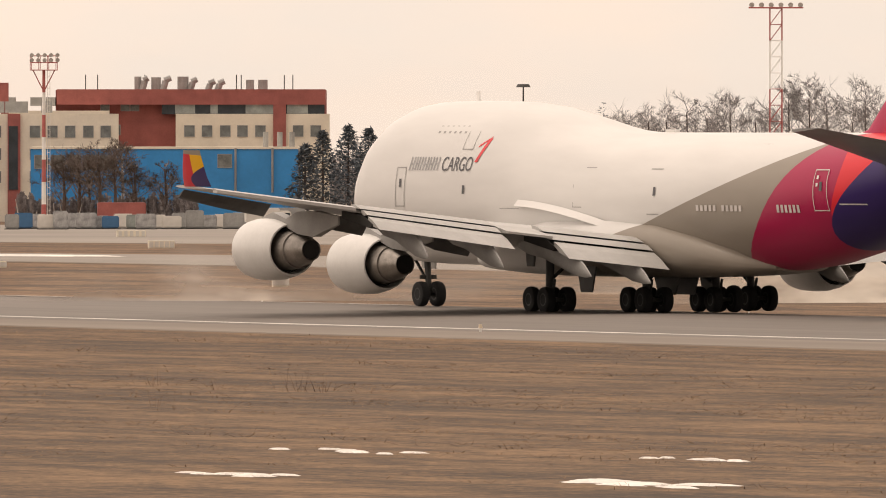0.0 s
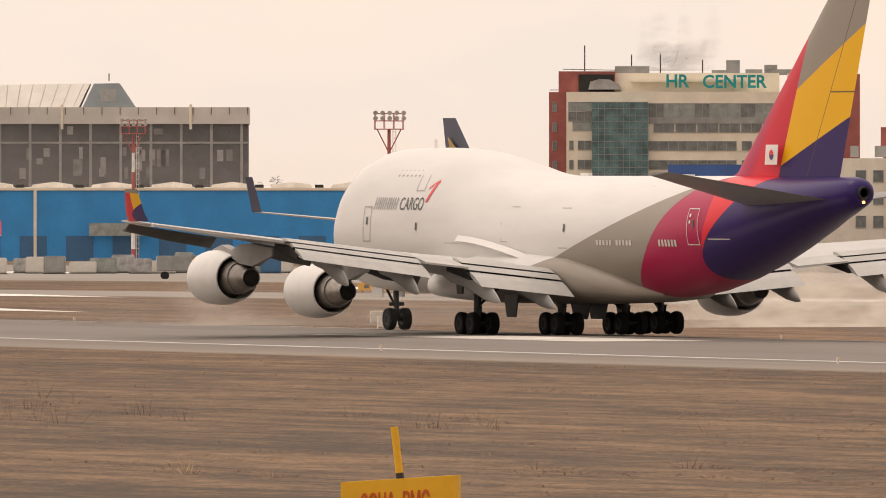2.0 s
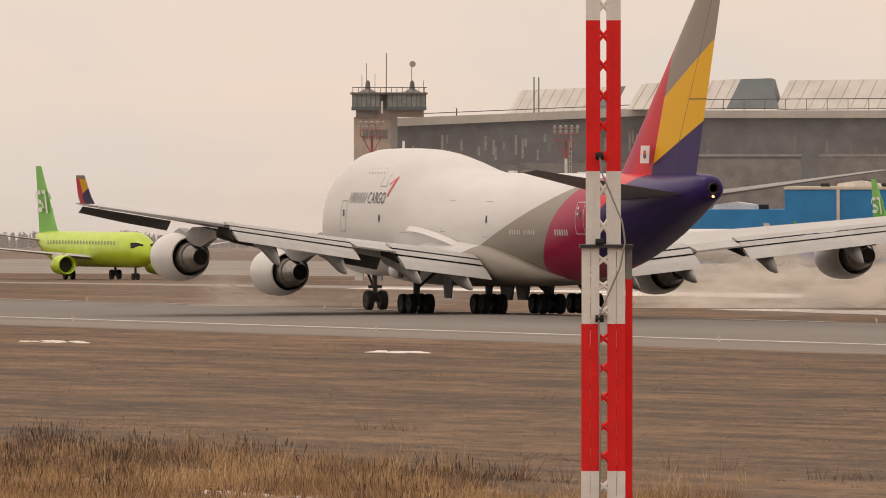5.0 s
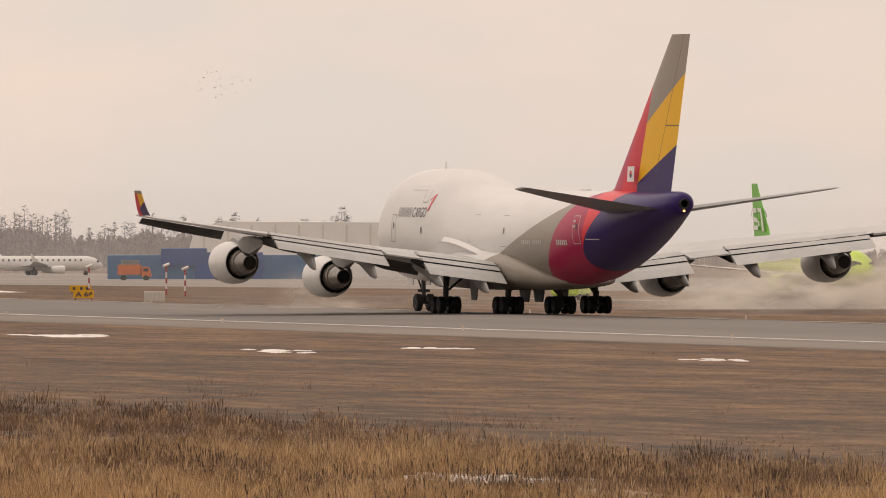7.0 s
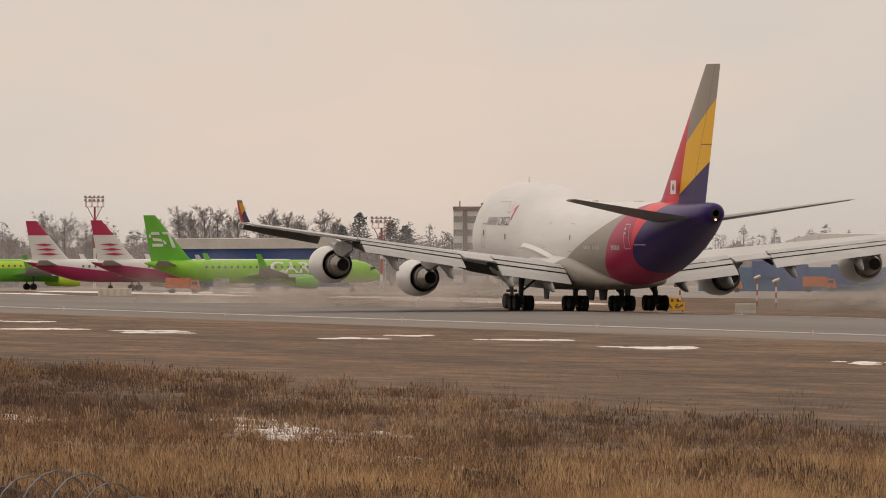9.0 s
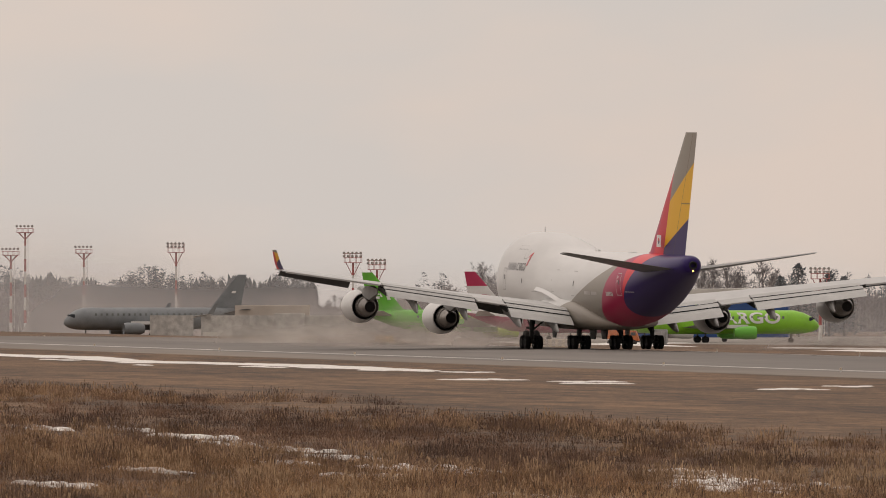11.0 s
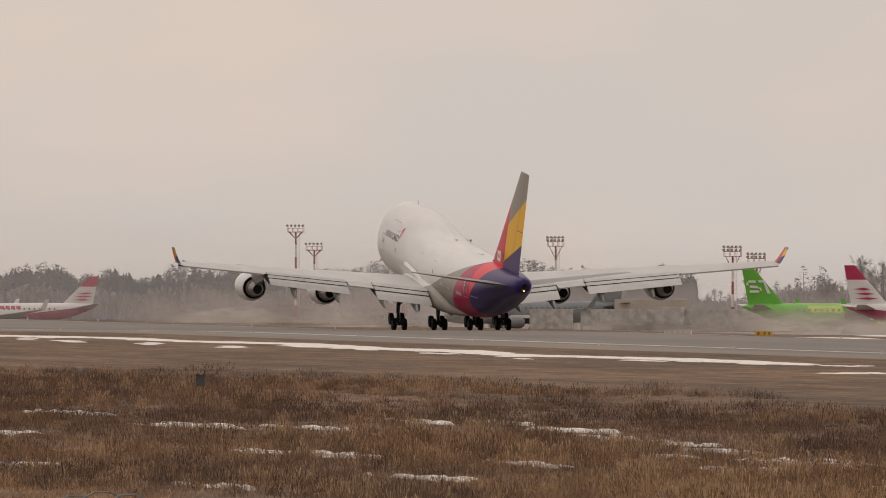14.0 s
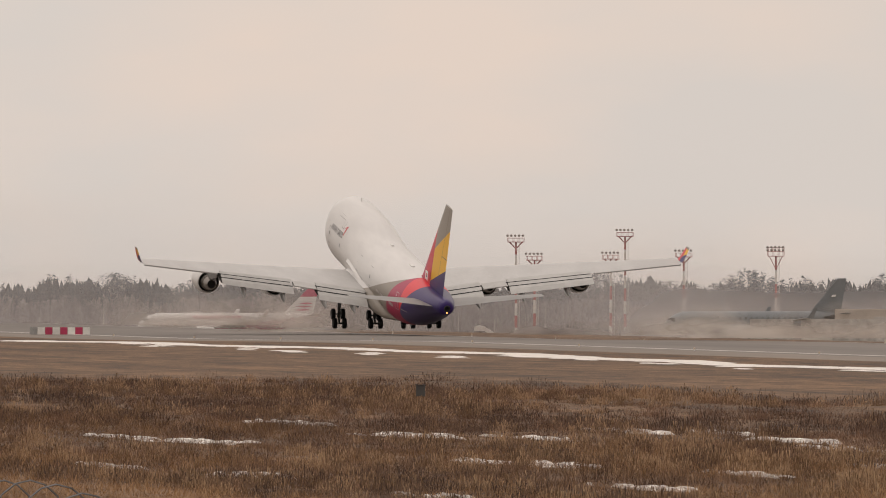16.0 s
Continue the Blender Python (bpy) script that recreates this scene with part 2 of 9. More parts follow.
def turf(name):
    """Dry mown grass: swaths along the runway, clumps, and fine mottling."""
    m = bpy.data.materials.new(name)
    m.use_nodes = True
    n, l = m.node_tree.nodes, m.node_tree.links
    b = n["Principled BSDF"]
    b.inputs["Roughness"].default_value = 0.95
    tc = n.new("ShaderNodeTexCoord")
    last = None
    for scale, detail, weight in (((0.13, 0.012, 1), 2, 0.55), ((0.42, 0.10, 1), 3, 0.70), ((1.5, 0.7, 1), 4, 0.65), ((6.0, 3.0, 1), 6, 0.75)):
        mp, nz, w = n.new("ShaderNodeMapping"), n.new("ShaderNodeTexNoise"), n.new("ShaderNodeMath")
        mp.inputs["Scale"].default_value = scale
        l.new(tc.outputs["Object"], mp.inputs[0]), l.new(mp.outputs[0], nz.inputs["Vector"])
        nz.inputs["Scale"].default_value, nz.inputs["Detail"].default_value = 1.0, detail
        w.operation = "MULTIPLY_ADD"
        l.new(nz.outputs["Fac"], w.inputs[0])
        w.inputs[1].default_value = weight
        if last is None:
            w.inputs[2].default_value = 0.5 - 0.5 * 2.65
        else:
            l.new(last, w.inputs[2])
        last = w.outputs[0]
    rp = n.new("ShaderNodeValToRGB")
    e = rp.color_ramp.elements
    e[0].position, e[0].color = 0.30, (0.040, 0.024, 0.013, 1)
    e[1].position, e[1].color = 0.72, (0.222, 0.133, 0.066, 1)
    mid = e.new(0.5)
    mid.color = (0.098, 0.0565, 0.0272, 1)
    l.new(last, rp.inputs["Fac"])
    # the turf takes a slightly lighter, warmer tone along the far part of the runway
    sp, old, mx = n.new("ShaderNodeSeparateXYZ"), n.new("ShaderNodeMapRange"), n.new("ShaderNodeMix")
    l.new(tc.outputs["Object"], sp.inputs[0]), l.new(sp.outputs[1], old.inputs["Value"])
    old.inputs["From Min"].default_value, old.inputs["From Max"].default_value = 380, 760
    mx.data_type, mx.blend_type = "RGBA", "MULTIPLY"
    l.new(old.outputs[0], mx.inputs["Factor"])
    l.new(rp.outputs["Color"], mx.inputs["A"])
    mx.inputs["B"].default_value = (1.10, 1.06, 1.06, 1)
    l.new(mx.outputs["Result"], b.inputs["Base Color"])
    return m


M["grass"] = turf("dry_mown_grass_ground")
M["asphalt"] = mat("weathered_asphalt", (0.165, 0.143, 0.125), 0.75, vary=0.16, grain=14, bump=0.01, stretch=(1, 0.08, 1))
M["shoulder"] = mat("pale_shoulder_asphalt", (0.215, 0.18, 0.15), 0.85, vary=0.14, grain=10, bump=0.01, stretch=(1, 0.08, 1))
M["concrete"] = mat("apron_concrete", (0.27, 0.24, 0.21), 0.85, vary=0.12, grain=20, stretch=(1, 0.2, 1))
M["line"] = mat("white_runway_paint", (0.66, 0.63, 0.58), 0.7, vary=0.25, grain=3)
M["snow"] = mat("old_snow", (0.80, 0.76, 0.71), 0.8, vary=0.12, grain=2, bump=0.05)
M["lamp_orange"] = mat("edge_light_housing", (0.70, 0.58, 0.44), 0.5)


# ---------------------------------------------------------------- mesh helpers
def box(bm, x0, x1, y0, y1, z0, z1, m=None):
    v = [bm.verts.new((x, y, z)) for z in (z0, z1) for y in (y0, y1) for x in (x0, x1)]
    for f in ((0, 2, 3, 1), (4, 5, 7, 6), (0, 1, 5, 4), (1, 3, 7, 5), (3, 2, 6, 7), (2, 0, 4, 6)):
        bm.faces.new([v[i] for i in f])
    if m is not None:
        bmesh.ops.transform(bm, matrix=m, verts=v)
    return v


def rings(bm, loops, cap=True):
    """Skins a row of vertex loops of equal length."""
    made = [[bm.verts.new(p) for p in loop] for loop in loops]
    n = len(made[0])
    for a, b in zip(made, made[1:]):
        for i in range(n):
            bm.faces.new((a[i], a[(i + 1) % n], b[(i + 1) % n], b[i]))
    if cap:
        bm.faces.new(made[0][::-1]), bm.faces.new(made[-1])
    return made


def tube(bm, p0, p1, r0, r1=None, n=10):
    p0, p1 = Vector(p0), Vector(p1)
    q = (p1 - p0).to_track_quat("Z", "Y")
    r1 = r0 if r1 is None else r1
    rings(bm, [[p + q @ Vector((r * math.cos(2 * math.pi * i / n), r * math.sin(2 * math.pi * i / n), 0)) for i in range(n)] for p, r in ((p0, r0), (p1, r1))])


def spun(bm, profile, centre, n=28, cap=True):
    """A body of revolution about the y axis; profile: (y, radius)."""
    cx, cy, cz = centre
    rings(bm, [[(cx + r * math.cos(2 * math.pi * i / n), cy + y, cz + r * math.sin(2 * math.pi * i / n)) for i in range(n)] for y, r in profile], cap)


def part(name, bm, material, parent=None, label="", smooth=False, at=None):
    bmesh.ops.recalc_face_normals(bm, faces=bm.faces)
    me = bpy.data.meshes.new(name)
    bm.to_mesh(me)
    bm.free()
    me.materials.append(material)
    if smooth:
        me.shade_smooth()
        me.set_sharp_from_angle(angle=radians(38))
    ob = new(name, me)
    if parent is not None:
        ob.parent = parent
    if at is not None:
        ob.matrix_basis = at
    if label:
        ob["label"] = label
    return ob


def thing(name, label, category, at=None, group="", kind=""):
    ob = new(name)
    ob.empty_display_size = 0.5
    if at is not None:
        ob.matrix_basis = at
    return tagged(ob, label, category, group, kind)


def B():
    return bmesh.new()


def ease(a, b, v):
    u = min(1.0, max(0.0, (v - a) / (b - a)))
    return u * u * (3 - 2 * u)


def dip(y):
    """The runway sinks a little towards its far end."""
    return -0.6 * ease(1390, 1580, y)


def ground_z(x, y):
    """Height of the field: level by the runway, falling away beyond it, a bank by the fence."""
    fall = 0.03 * min(30.0, max(0.0, x - 305)) + ease(335, 485, x) * max(0.0, 0.004 * (y - 650) - 0.9)
    fall += (1 - ease(335, 485, x)) * ease(1900, 2300, y) * max(0.0, 0.004 * (y - 650) - 0.9)
    side = math.degrees(math.atan2(x, y)) if y > 0 else 40.0
    bank = 6.9 * (1 - ease(8, 150 - 95 * ease(17, 22, abs(side)), math.hypot(x, y)))
    return bank - fall + dip(y) * (1 - ease(345, 430, x))


def spot(bearing, dist, aside=False):
    """East and north of a place at a bearing (degrees from the runway's line) and distance from the bank."""
    a = radians(bearing)
    ox, oy = (-27.71, -66.88) if aside else (0.0, 0.0)
    return ox + dist * math.sin(a), oy + dist * math.cos(a)


# ---------------------------------------------------------------- ground, runway
def build_ground():
    xs = [-900, -500, -300, -200] + list(range(-150, 160, 10)) + list(range(160, 250, 6)) + list(range(250, 360, 5)) + list(range(360, 500, 15)) + list(range(500, 1500, 50)) + list(range(1500, 4700, 200))
    ys = [-900, -500, -300, -200] + list(range(-150, 200, 10)) + list(range(200, 2600, 20)) + list(range(2600, 4700, 60))
    me = bpy.data.meshes.new("ground")
    vs = [(x, y, ground_z(x, y)) for y in ys for x in xs]
    w = len(xs)
    fs = [(j * w + i, j * w + i + 1, (j + 1) * w + i + 1, (j + 1) * w + i) for j in range(len(ys) - 1) for i in range(w - 1)]
    me.from_pydata(vs, [], fs)
    me.materials.append(M["grass"])
    me.shade_smooth()
    tagged(new("ground", me), "flat airfield of dry brown winter grass", "ground", kind="structure")


def strip(name, x0, x1, y0, y1, up, material, label, category, step=20.0, cols=6, kind="structure"):
    """A paved strip that follows the field, a little above it."""
    n = max(1, int((y1 - y0) / step))
    vs, fs = [], []
    # paved strips fall to the ground at their sides
    edge, rim = ([(x0 - 0.1, -0.06)], [(x1 + 0.1, -0.06)]) if cols > 2 else ([], [])
    for j in range(n + 1):
        y = y0 + (y1 - y0) * j / n
        for x, z in edge + [(x0 + (x1 - x0) * i / cols, up) for i in range(cols + 1)] + rim:
            vs.append((x, y, ground_z(x, y) + z))
    wide = len(edge) + cols + 1 + len(rim)
    for j in range(n):
        for i in range(wide - 1):
            a = j * wide + i
            fs.append((a, a + 1, a + wide + 1, a + wide))
    me = bpy.data.meshes.new(name)
    me.from_pydata(vs, [], fs)
    me.materials.append(material)
    return tagged(new(name, me), label, category, kind=kind)


build_ground()
strip("runway", 266, 335, 100, 2260, 0.05, M["asphalt"], "grey weathered asphalt runway with rubber marks", "runway", cols=10)
strip("pavement_shoulder", 256, 266, 100, 2260, 0.045, M["shoulder"], "pale asphalt shoulder beside the runway", "shoulder")
strip("runway_edge_line", 268.2, 269.3, 100, 2260, 0.06, M["line"], "worn white painted runway edge line", "marking", cols=1)
strip("runway_edge_line", 331.5, 332.6, 100, 2260, 0.06, M["line"], "worn white painted runway edge line", "marking", cols=1)
strip("taxiway", 430, 475, 300, 2400, 0.05, M["concrete"], "pale concrete taxiway across the grass", "taxiway")
strip("apron", 560, 760, 300, 2700, 0.05, M["concrete"], "wide pale concrete apron with parked aircraft", "apron")


def edge_light():
    root = thing("runway_edge_light", "small orange and white runway edge light on a short stem", "runway light", group="runway edge lights")
    bm = B()
    tube(bm, (0, 0, 0), (0, 0, 0.22), 0.05)
    part("stem", bm, M["white"], root)
    bm = B()
    tube(bm, (0, 0, 0.2), (0, 0, 0.36), 0.09, 0.07)
    part("lens", bm, M["lamp_orange"], root)
    return root


first = edge_light()
NORTHS = [490.3, 543.2, 594.9, 650.6] + [486.9 + 52.68 * k for k in range(4, 32)]
for k, y in enumerate(NORTHS):
    for x in (265.3, 336.0):
        m = pose(x, y, ground_z(x, y))
        if k == 0 and x < 300:
            first.matrix_basis = m
        else:
            copy_thing(first, m)

# ---------------------------------------------------------------- the freighter
AXIS_X = 305.1
MID = 33.5
HULL = [  # metres aft of the foremost point, underside, crown, half width
    (2.6, 4.55, 4.65, 0.05), (2.85, 3.95, 5.2, 0.55), (3.3, 3.5, 5.85, 1.05), (4.1, 3.0, 6.75, 1.65), (5.2, 2.65, 7.9, 2.25), (6.4, 2.42, 8.85, 2.65), (7.7, 2.28, 9.5, 2.95),
    (9.4, 2.18, 9.92, 3.14), (11.3, 2.12, 10.1, 3.23), (13.8, 2.1, 10.14, 3.25), (17.0, 2.1, 10.14, 3.25), (20.0, 2.1, 10.08, 3.25), (23.0, 2.1, 9.85, 3.25),
    (26.0, 2.1, 9.42, 3.25), (28.5, 2.1, 9.0, 3.25), (30.5, 2.1, 8.74, 3.25), (32.5, 2.1, 8.62, 3.25), (36.0, 2.1, 8.6, 3.25), (42.0, 2.1, 8.6, 3.25), (47.0, 2.12, 8.6, 3.25),
    (50.0, 2.38, 8.6, 3.23), (53.0, 2.9, 8.6, 3.12), (56.0, 3.6, 8.58, 2.9), (59.0, 4.42, 8.55, 2.55), (62.0, 5.3, 8.52, 2.1), (64.5, 6.04, 8.54, 1.64), (66.3, 6.5, 8.56, 1.26),
    (67.4, 6.78, 8.56, 1.0), (68.1, 6.98, 8.48, 0.82), (68.4, 7.15, 8.3, 0.64), (68.5, 7.32, 8.1, 0.45)]


def hull_at(s):
    """Underside, crown and half width of the hull, s metres aft of the nose."""
    for a, b in zip(HULL, HULL[1:]):
        if a[0] <= s <= b[0]:
            u = (s - a[0]) / (b[0] - a[0])
            return [a[k] + (b[k] - a[k]) * u for k in (1, 2, 3)]
    return HULL[-1][1:]


def side_of_hull(s, z):
    low, high, w = hull_at(s)
    mid = low + min(3.25, (high - low) / 2)
    r = (high - mid) if z > mid else (mid - low)
    return w * math.sqrt(max(0.02, 1 - abs((z - mid) / r) ** 2.1))


def on_hull(name, shape, material, parent, up=0.03, label="", side=-1):
    """A flat mark laid on the hull: shape is a list of polygons of (s, z)."""
    bm = B()
    for poly in shape:
        bm.faces.new([bm.verts.new((side * (side_of_hull(s, z) + up), MID - s, z)) for s, z in poly])
    return part(name, bm, material, parent, label)


def bar(s0, s1, z0, z1, slant=0.0):
    return [(s0, z0), (s1, z0), (s1 + slant, z1), (s0 + slant, z1)]


def arc_outline(s0, s1, z0, z1, wide=0.06):
    step = (z1 - z0) / 6
    sides = [bar(s, s + wide, z0 + k * step, z0 + (k + 1) * step) for s in (s0, s1 - wide) for k in range(6)]
    return [bar(s0, s1, z1 - wide, z1), bar(s0, s1, z0, z0 + wide)] + sides


def foil(chord, thick, n=10):
    """Section points (aft, up) of a wing, round the outline, leading edge first."""
    top, low = [], []
    for i in range(n + 1):
        u = 0.5 - 0.5 * math.cos(math.pi * i / n)
        t = thick * (1.48 * math.sqrt(u) - 0.63 * u - 1.76 * u * u + 1.42 * u ** 3 - 0.51 * u ** 4) * 1.0
        top.append((u * chord, 0.62 * t)), low.append((u * chord, -0.38 * t))
    return top + low[-2:0:-1]


def wing_z(x):
    return 3.3 + (x - 3.0) * 0.118


def lead(x):
    return 20.8 + (x - 3.0) * 0.815


def trail(x):
    return 37.6 + (x - 3.0) * 0.17 if x < 12 else 39.13 + (x - 12) * 0.43


def build_wing(root, side):
    """One wing in its own space (origin at its root), with flaps, engines and fairings on it."""
    ox, oy, oz = 2.6, MID - 30.0, 3.2

    def P(x, s, z):
        return (side * (x - ox), MID - s - oy, z - oz)

    bm = B()
    loops = []
    for x in (1.6, 3.0, 5, 7.5, 10, 12, 15, 18, 21, 24, 27, 29.5, 31.4):
        c = trail(x) - lead(x)
        t = c * (0.135 - 0.0018 * x)
        wash = 0.03 * (x / 31)
        loops.append([P(x, lead(x) + a, wing_z(x) + u + wash * (a - c / 2) * -1.0 + 0.1) for a, u in foil(c, t)])
    rings(bm, loops)
    wing = part("wing", bm, M["wing"], root, "grey swept wing bending upward with lift", smooth=True, at=pose(side * ox, oy, oz))
    # winglet
    bm = B()
    loops = []
    for u in (0, 0.25, 0.6, 1.0):
        x, z = 31.4 + 0.8 * u ** 0.8, wing_z(31.4) + 0.15 + 1.7 * u
        s0, s1 = lead(31.4) + 0.9 + 1.55 * u, trail(31.4) + 0.15 + 0.45 * u
        n = []
        for a, t in foil(s1 - s0, 0.26 * (1 - 0.5 * u), 6):
            n.append(P(x + t, s0 + a, z))
        loops.append(n)
    rings(bm, loops)
    part("winglet", bm, M["winglet"], wing, "red, yellow and navy winglet", smooth=True)
    # flap groups: span from, span to
    for x0, x1, tag in ((3.7, 9.6, "inboard"), (12.6, 21.6, "outboard")):
        for k, (a0, a1, d0, d1, th) in enumerate(((-0.9, 0.35, 0.30, 0.02, 0.16), (0.42, 1.25, -0.06, -0.36, 0.17), (1.32, 2.85, -0.46, -1.25, 0.22))):
            bm = B()
            loops = []
            for x in (x0, (x0 + x1) / 2, x1):
                t, z = trail(x), wing_z(x)
                sc = 1.0 if x0 < 5 else 0.86 - 0.012 * (x - x0)
                top = [(t + a0 * sc, z + d0 * sc), (t + (a0 * 0.6 + a1 * 0.4) * sc, z + (d0 * 0.6 + d1 * 0.4) * sc + 0.06), (t + a1 * sc, z + d1 * sc)]
                low = [(t + (a0 * 0.6 + a1 * 0.4) * sc, z + (d0 * 0.6 + d1 * 0.4) * sc - th), (t + (a0 + 0.05) * sc, z + d0 * sc - th)]
                loops.append([P(x, s, zz) for s, zz in top + low])
            rings(bm, loops)
            part("flap_panel", bm, M["flap"], wing, "pale extended trailing-edge flap panel")
        # an added near-black body below the panels stands in for the gaps' shade
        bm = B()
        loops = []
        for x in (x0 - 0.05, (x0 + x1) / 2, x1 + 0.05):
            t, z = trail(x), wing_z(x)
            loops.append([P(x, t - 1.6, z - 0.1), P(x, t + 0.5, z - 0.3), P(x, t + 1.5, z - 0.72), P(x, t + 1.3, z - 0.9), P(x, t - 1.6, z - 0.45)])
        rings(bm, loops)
        part("flap_gap_shade", bm, M["dark_and_shade"], wing, "black strip drawing the shade between flap panels")
    bm = B()
    rings(bm, [[P(x, trail(x) - 0.02, wing_z(x) + 0.1), P(x, trail(x) + 0.42, wing_z(x) + 0.02), P(x, trail(x) + 0.4, wing_z(x) - 0.12), P(x, trail(x) - 0.02, wing_z(x) - 0.1)] for x in (22.0, 26.5, 31.2)])
    part("aileron", bm, M["wing"], wing, "grey outer aileron")
    bm = B()
    rings(bm, [[P(x, trail(x) - 0.4, wing_z(x) + 0.12), P(x, trail(x) + 1.5, wing_z(x) - 0.22), P(x, trail(x) + 1.5, wing_z(x) - 0.32), P(x, trail(x) - 0.4, wing_z(x) - 0.25)] for x in (9.75, 12.45)])
    part("aileron", bm, M["flap"], wing, "pale inner aileron")
    # leading-edge flaps hang below the wing's nose
    for x0, x1 in ((4.2, 10.6), (14.2, 20.0), (23.2, 30.9)):
        bm = B()
        loops = []
        for x in (x0, (x0 + x1) / 2, x1):
            c = (trail(x) - lead(x)) * 0.02
            le, z = lead(x), wing_z(x)
            deep = 0.85 - 0.015 * x if x < x1 - 0.1 else 0.3
            loops.append([P(x, le + 0.25, z + 0.05), P(x, le - 0.35 - c, z - 0.25), P(x, le - 0.55 - c, z - deep), P(x, le - 0.45 - c, z - deep - 0.04), P(x, le - 0.2, z - 0.28)])
        rings(bm, loops)
        part("leading_edge_flap", bm, M["slat"], wing, "dark leading-edge flap hanging below the wing")
    # flap track fairings
    for x, long in ((5.4, 6.6), (8.9, 6.6), (13.9, 5.2), (18.8, 4.6)):
        bm = B()
        t, z = trail(x), wing_z(x)
        loops = []
        for u, r in ((-0.62, 0.03), (-0.45, 0.26), (-0.2, 0.4), (0.05, 0.44), (0.25, 0.36), (0.42, 0.18), (0.5, 0.03)):
            drop = -0.62 - max(0, u + 0.1) * 2.3
            loops.append([P(x + r * 0.72 * math.cos(2 * math.pi * i / 10), t + 0.5 + u * long, z + drop + r * 1.5 * math.sin(2 * math.pi * i / 10)) for i in range(10)])
        rings(bm, loops)
        part("flap_track_fairing", bm, M["fairing"], wing, "grey canoe-shaped flap track fairing", smooth=True)
    # engines
    for x, s_end, z in ((21.6, 38.4, 3.55), (12.35, 30.1, 2.55)):
        c = P(x, s_end, z)
        bm = B()
        spun(bm, [(2.55, 1.06), (5.3, 1.12), (5.62, 1.2), (5.72, 1.27), (5.6, 1.36), (5.1, 1.44), (4.2, 1.475), (3.2, 1.45), (2.4, 1.33), (1.95, 1.22), (1.93, 1.16), (2.55, 1.1)], c, 36, cap=False)
        part("fan_cowl", bm, M["nacelle"], wing, "white engine fan cowl", smooth=True)
        bm = B()
        spun(bm, [(5.0, 1.1), (4.9, 0.4), (2.75, 0.5), (2.7, 1.12)], c, 28)
        part("fan", bm, M["soot"], wing, "dark fan duct")
        bm = B()
        spun(bm, [(2.9, 1.0), (2.2, 0.96), (1.45, 0.88), (1.3, 0.86), (1.28, 0.80), (0.75, 0.72), (0.1, 0.52), (0.0, 0.5), (0.02, 0.46), (0.5, 0.42)], c, 32)
        part("exhaust_nozzle", bm, M["steel"], wing, "brown-grey burnt metal exhaust nozzle", smooth=True)
        bm = B()
        spun(bm, [(0.3, 0.4), (0.04, 0.44)], c, 20)
        part("exhaust_mouth", bm, M["soot"], wing)
        bm = B()
        top = wing_z(x) - 0.25
        le = lead(x)
        loops = []
        for ds, hi, lo, w in ((-4.9, z + 1.5, z + 1.3, 0.1), (-3.4, z + 1.75, z + 1.2, 0.24), (-2.0, top - 0.25, z + 1.05, 0.27), (-0.9, top + 0.1, z + 0.75, 0.27), (0.6, top + 0.15, z + 0.62, 0.24), (1.9, top, z + 0.95, 0.14), (2.9, top - 0.1, top - 0.5, 0.04)):
            s = s_end + ds
            loops.append([P(x - w, s, lo), P(x + w, s, lo), P(x + w, s, hi), P(x - w, s, hi)])
        rings(bm, loops)
        part("pylon", bm, M["fairing"], wing, "grey engine pylon")
    return wing


def wheel(parent, x, y, r=0.62, w=0.46, at=(0, 0, 0)):
    bm = B()
    cx, cy, cz = at[0] + x, at[1] + y, at[2] + r
    rings(bm, [[(cx + dx, cy + rr * math.cos(2 * math.pi * i / 24), cz + rr * math.sin(2 * math.pi * i / 24)) for i in range(24)] for dx, rr in
               ((-w * 0.42, r * 0.55), (-w * 0.5, r * 0.8), (-w * 0.42, r * 0.95), (-w * 0.2, r), (w * 0.2, r), (w * 0.42, r * 0.95), (w * 0.5, r * 0.8), (w * 0.42, r * 0.55))])
    part("tyre", bm, M["tyre"], parent, smooth=True)
    bm = B()
    for sgn in (-1, 1):
        rings(bm, [[(cx + sgn * dx, cy + rr * math.cos(2 * math.pi * i / 16), cz + rr * math.sin(2 * math.pi * i / 16)) for i in range(16)] for dx, rr in ((w * 0.30, r * 0.54), (w * 0.44, r * 0.5), (w * 0.38, r * 0.2))])
    part("wheel_rim", bm, M["rim"], parent, smooth=True)




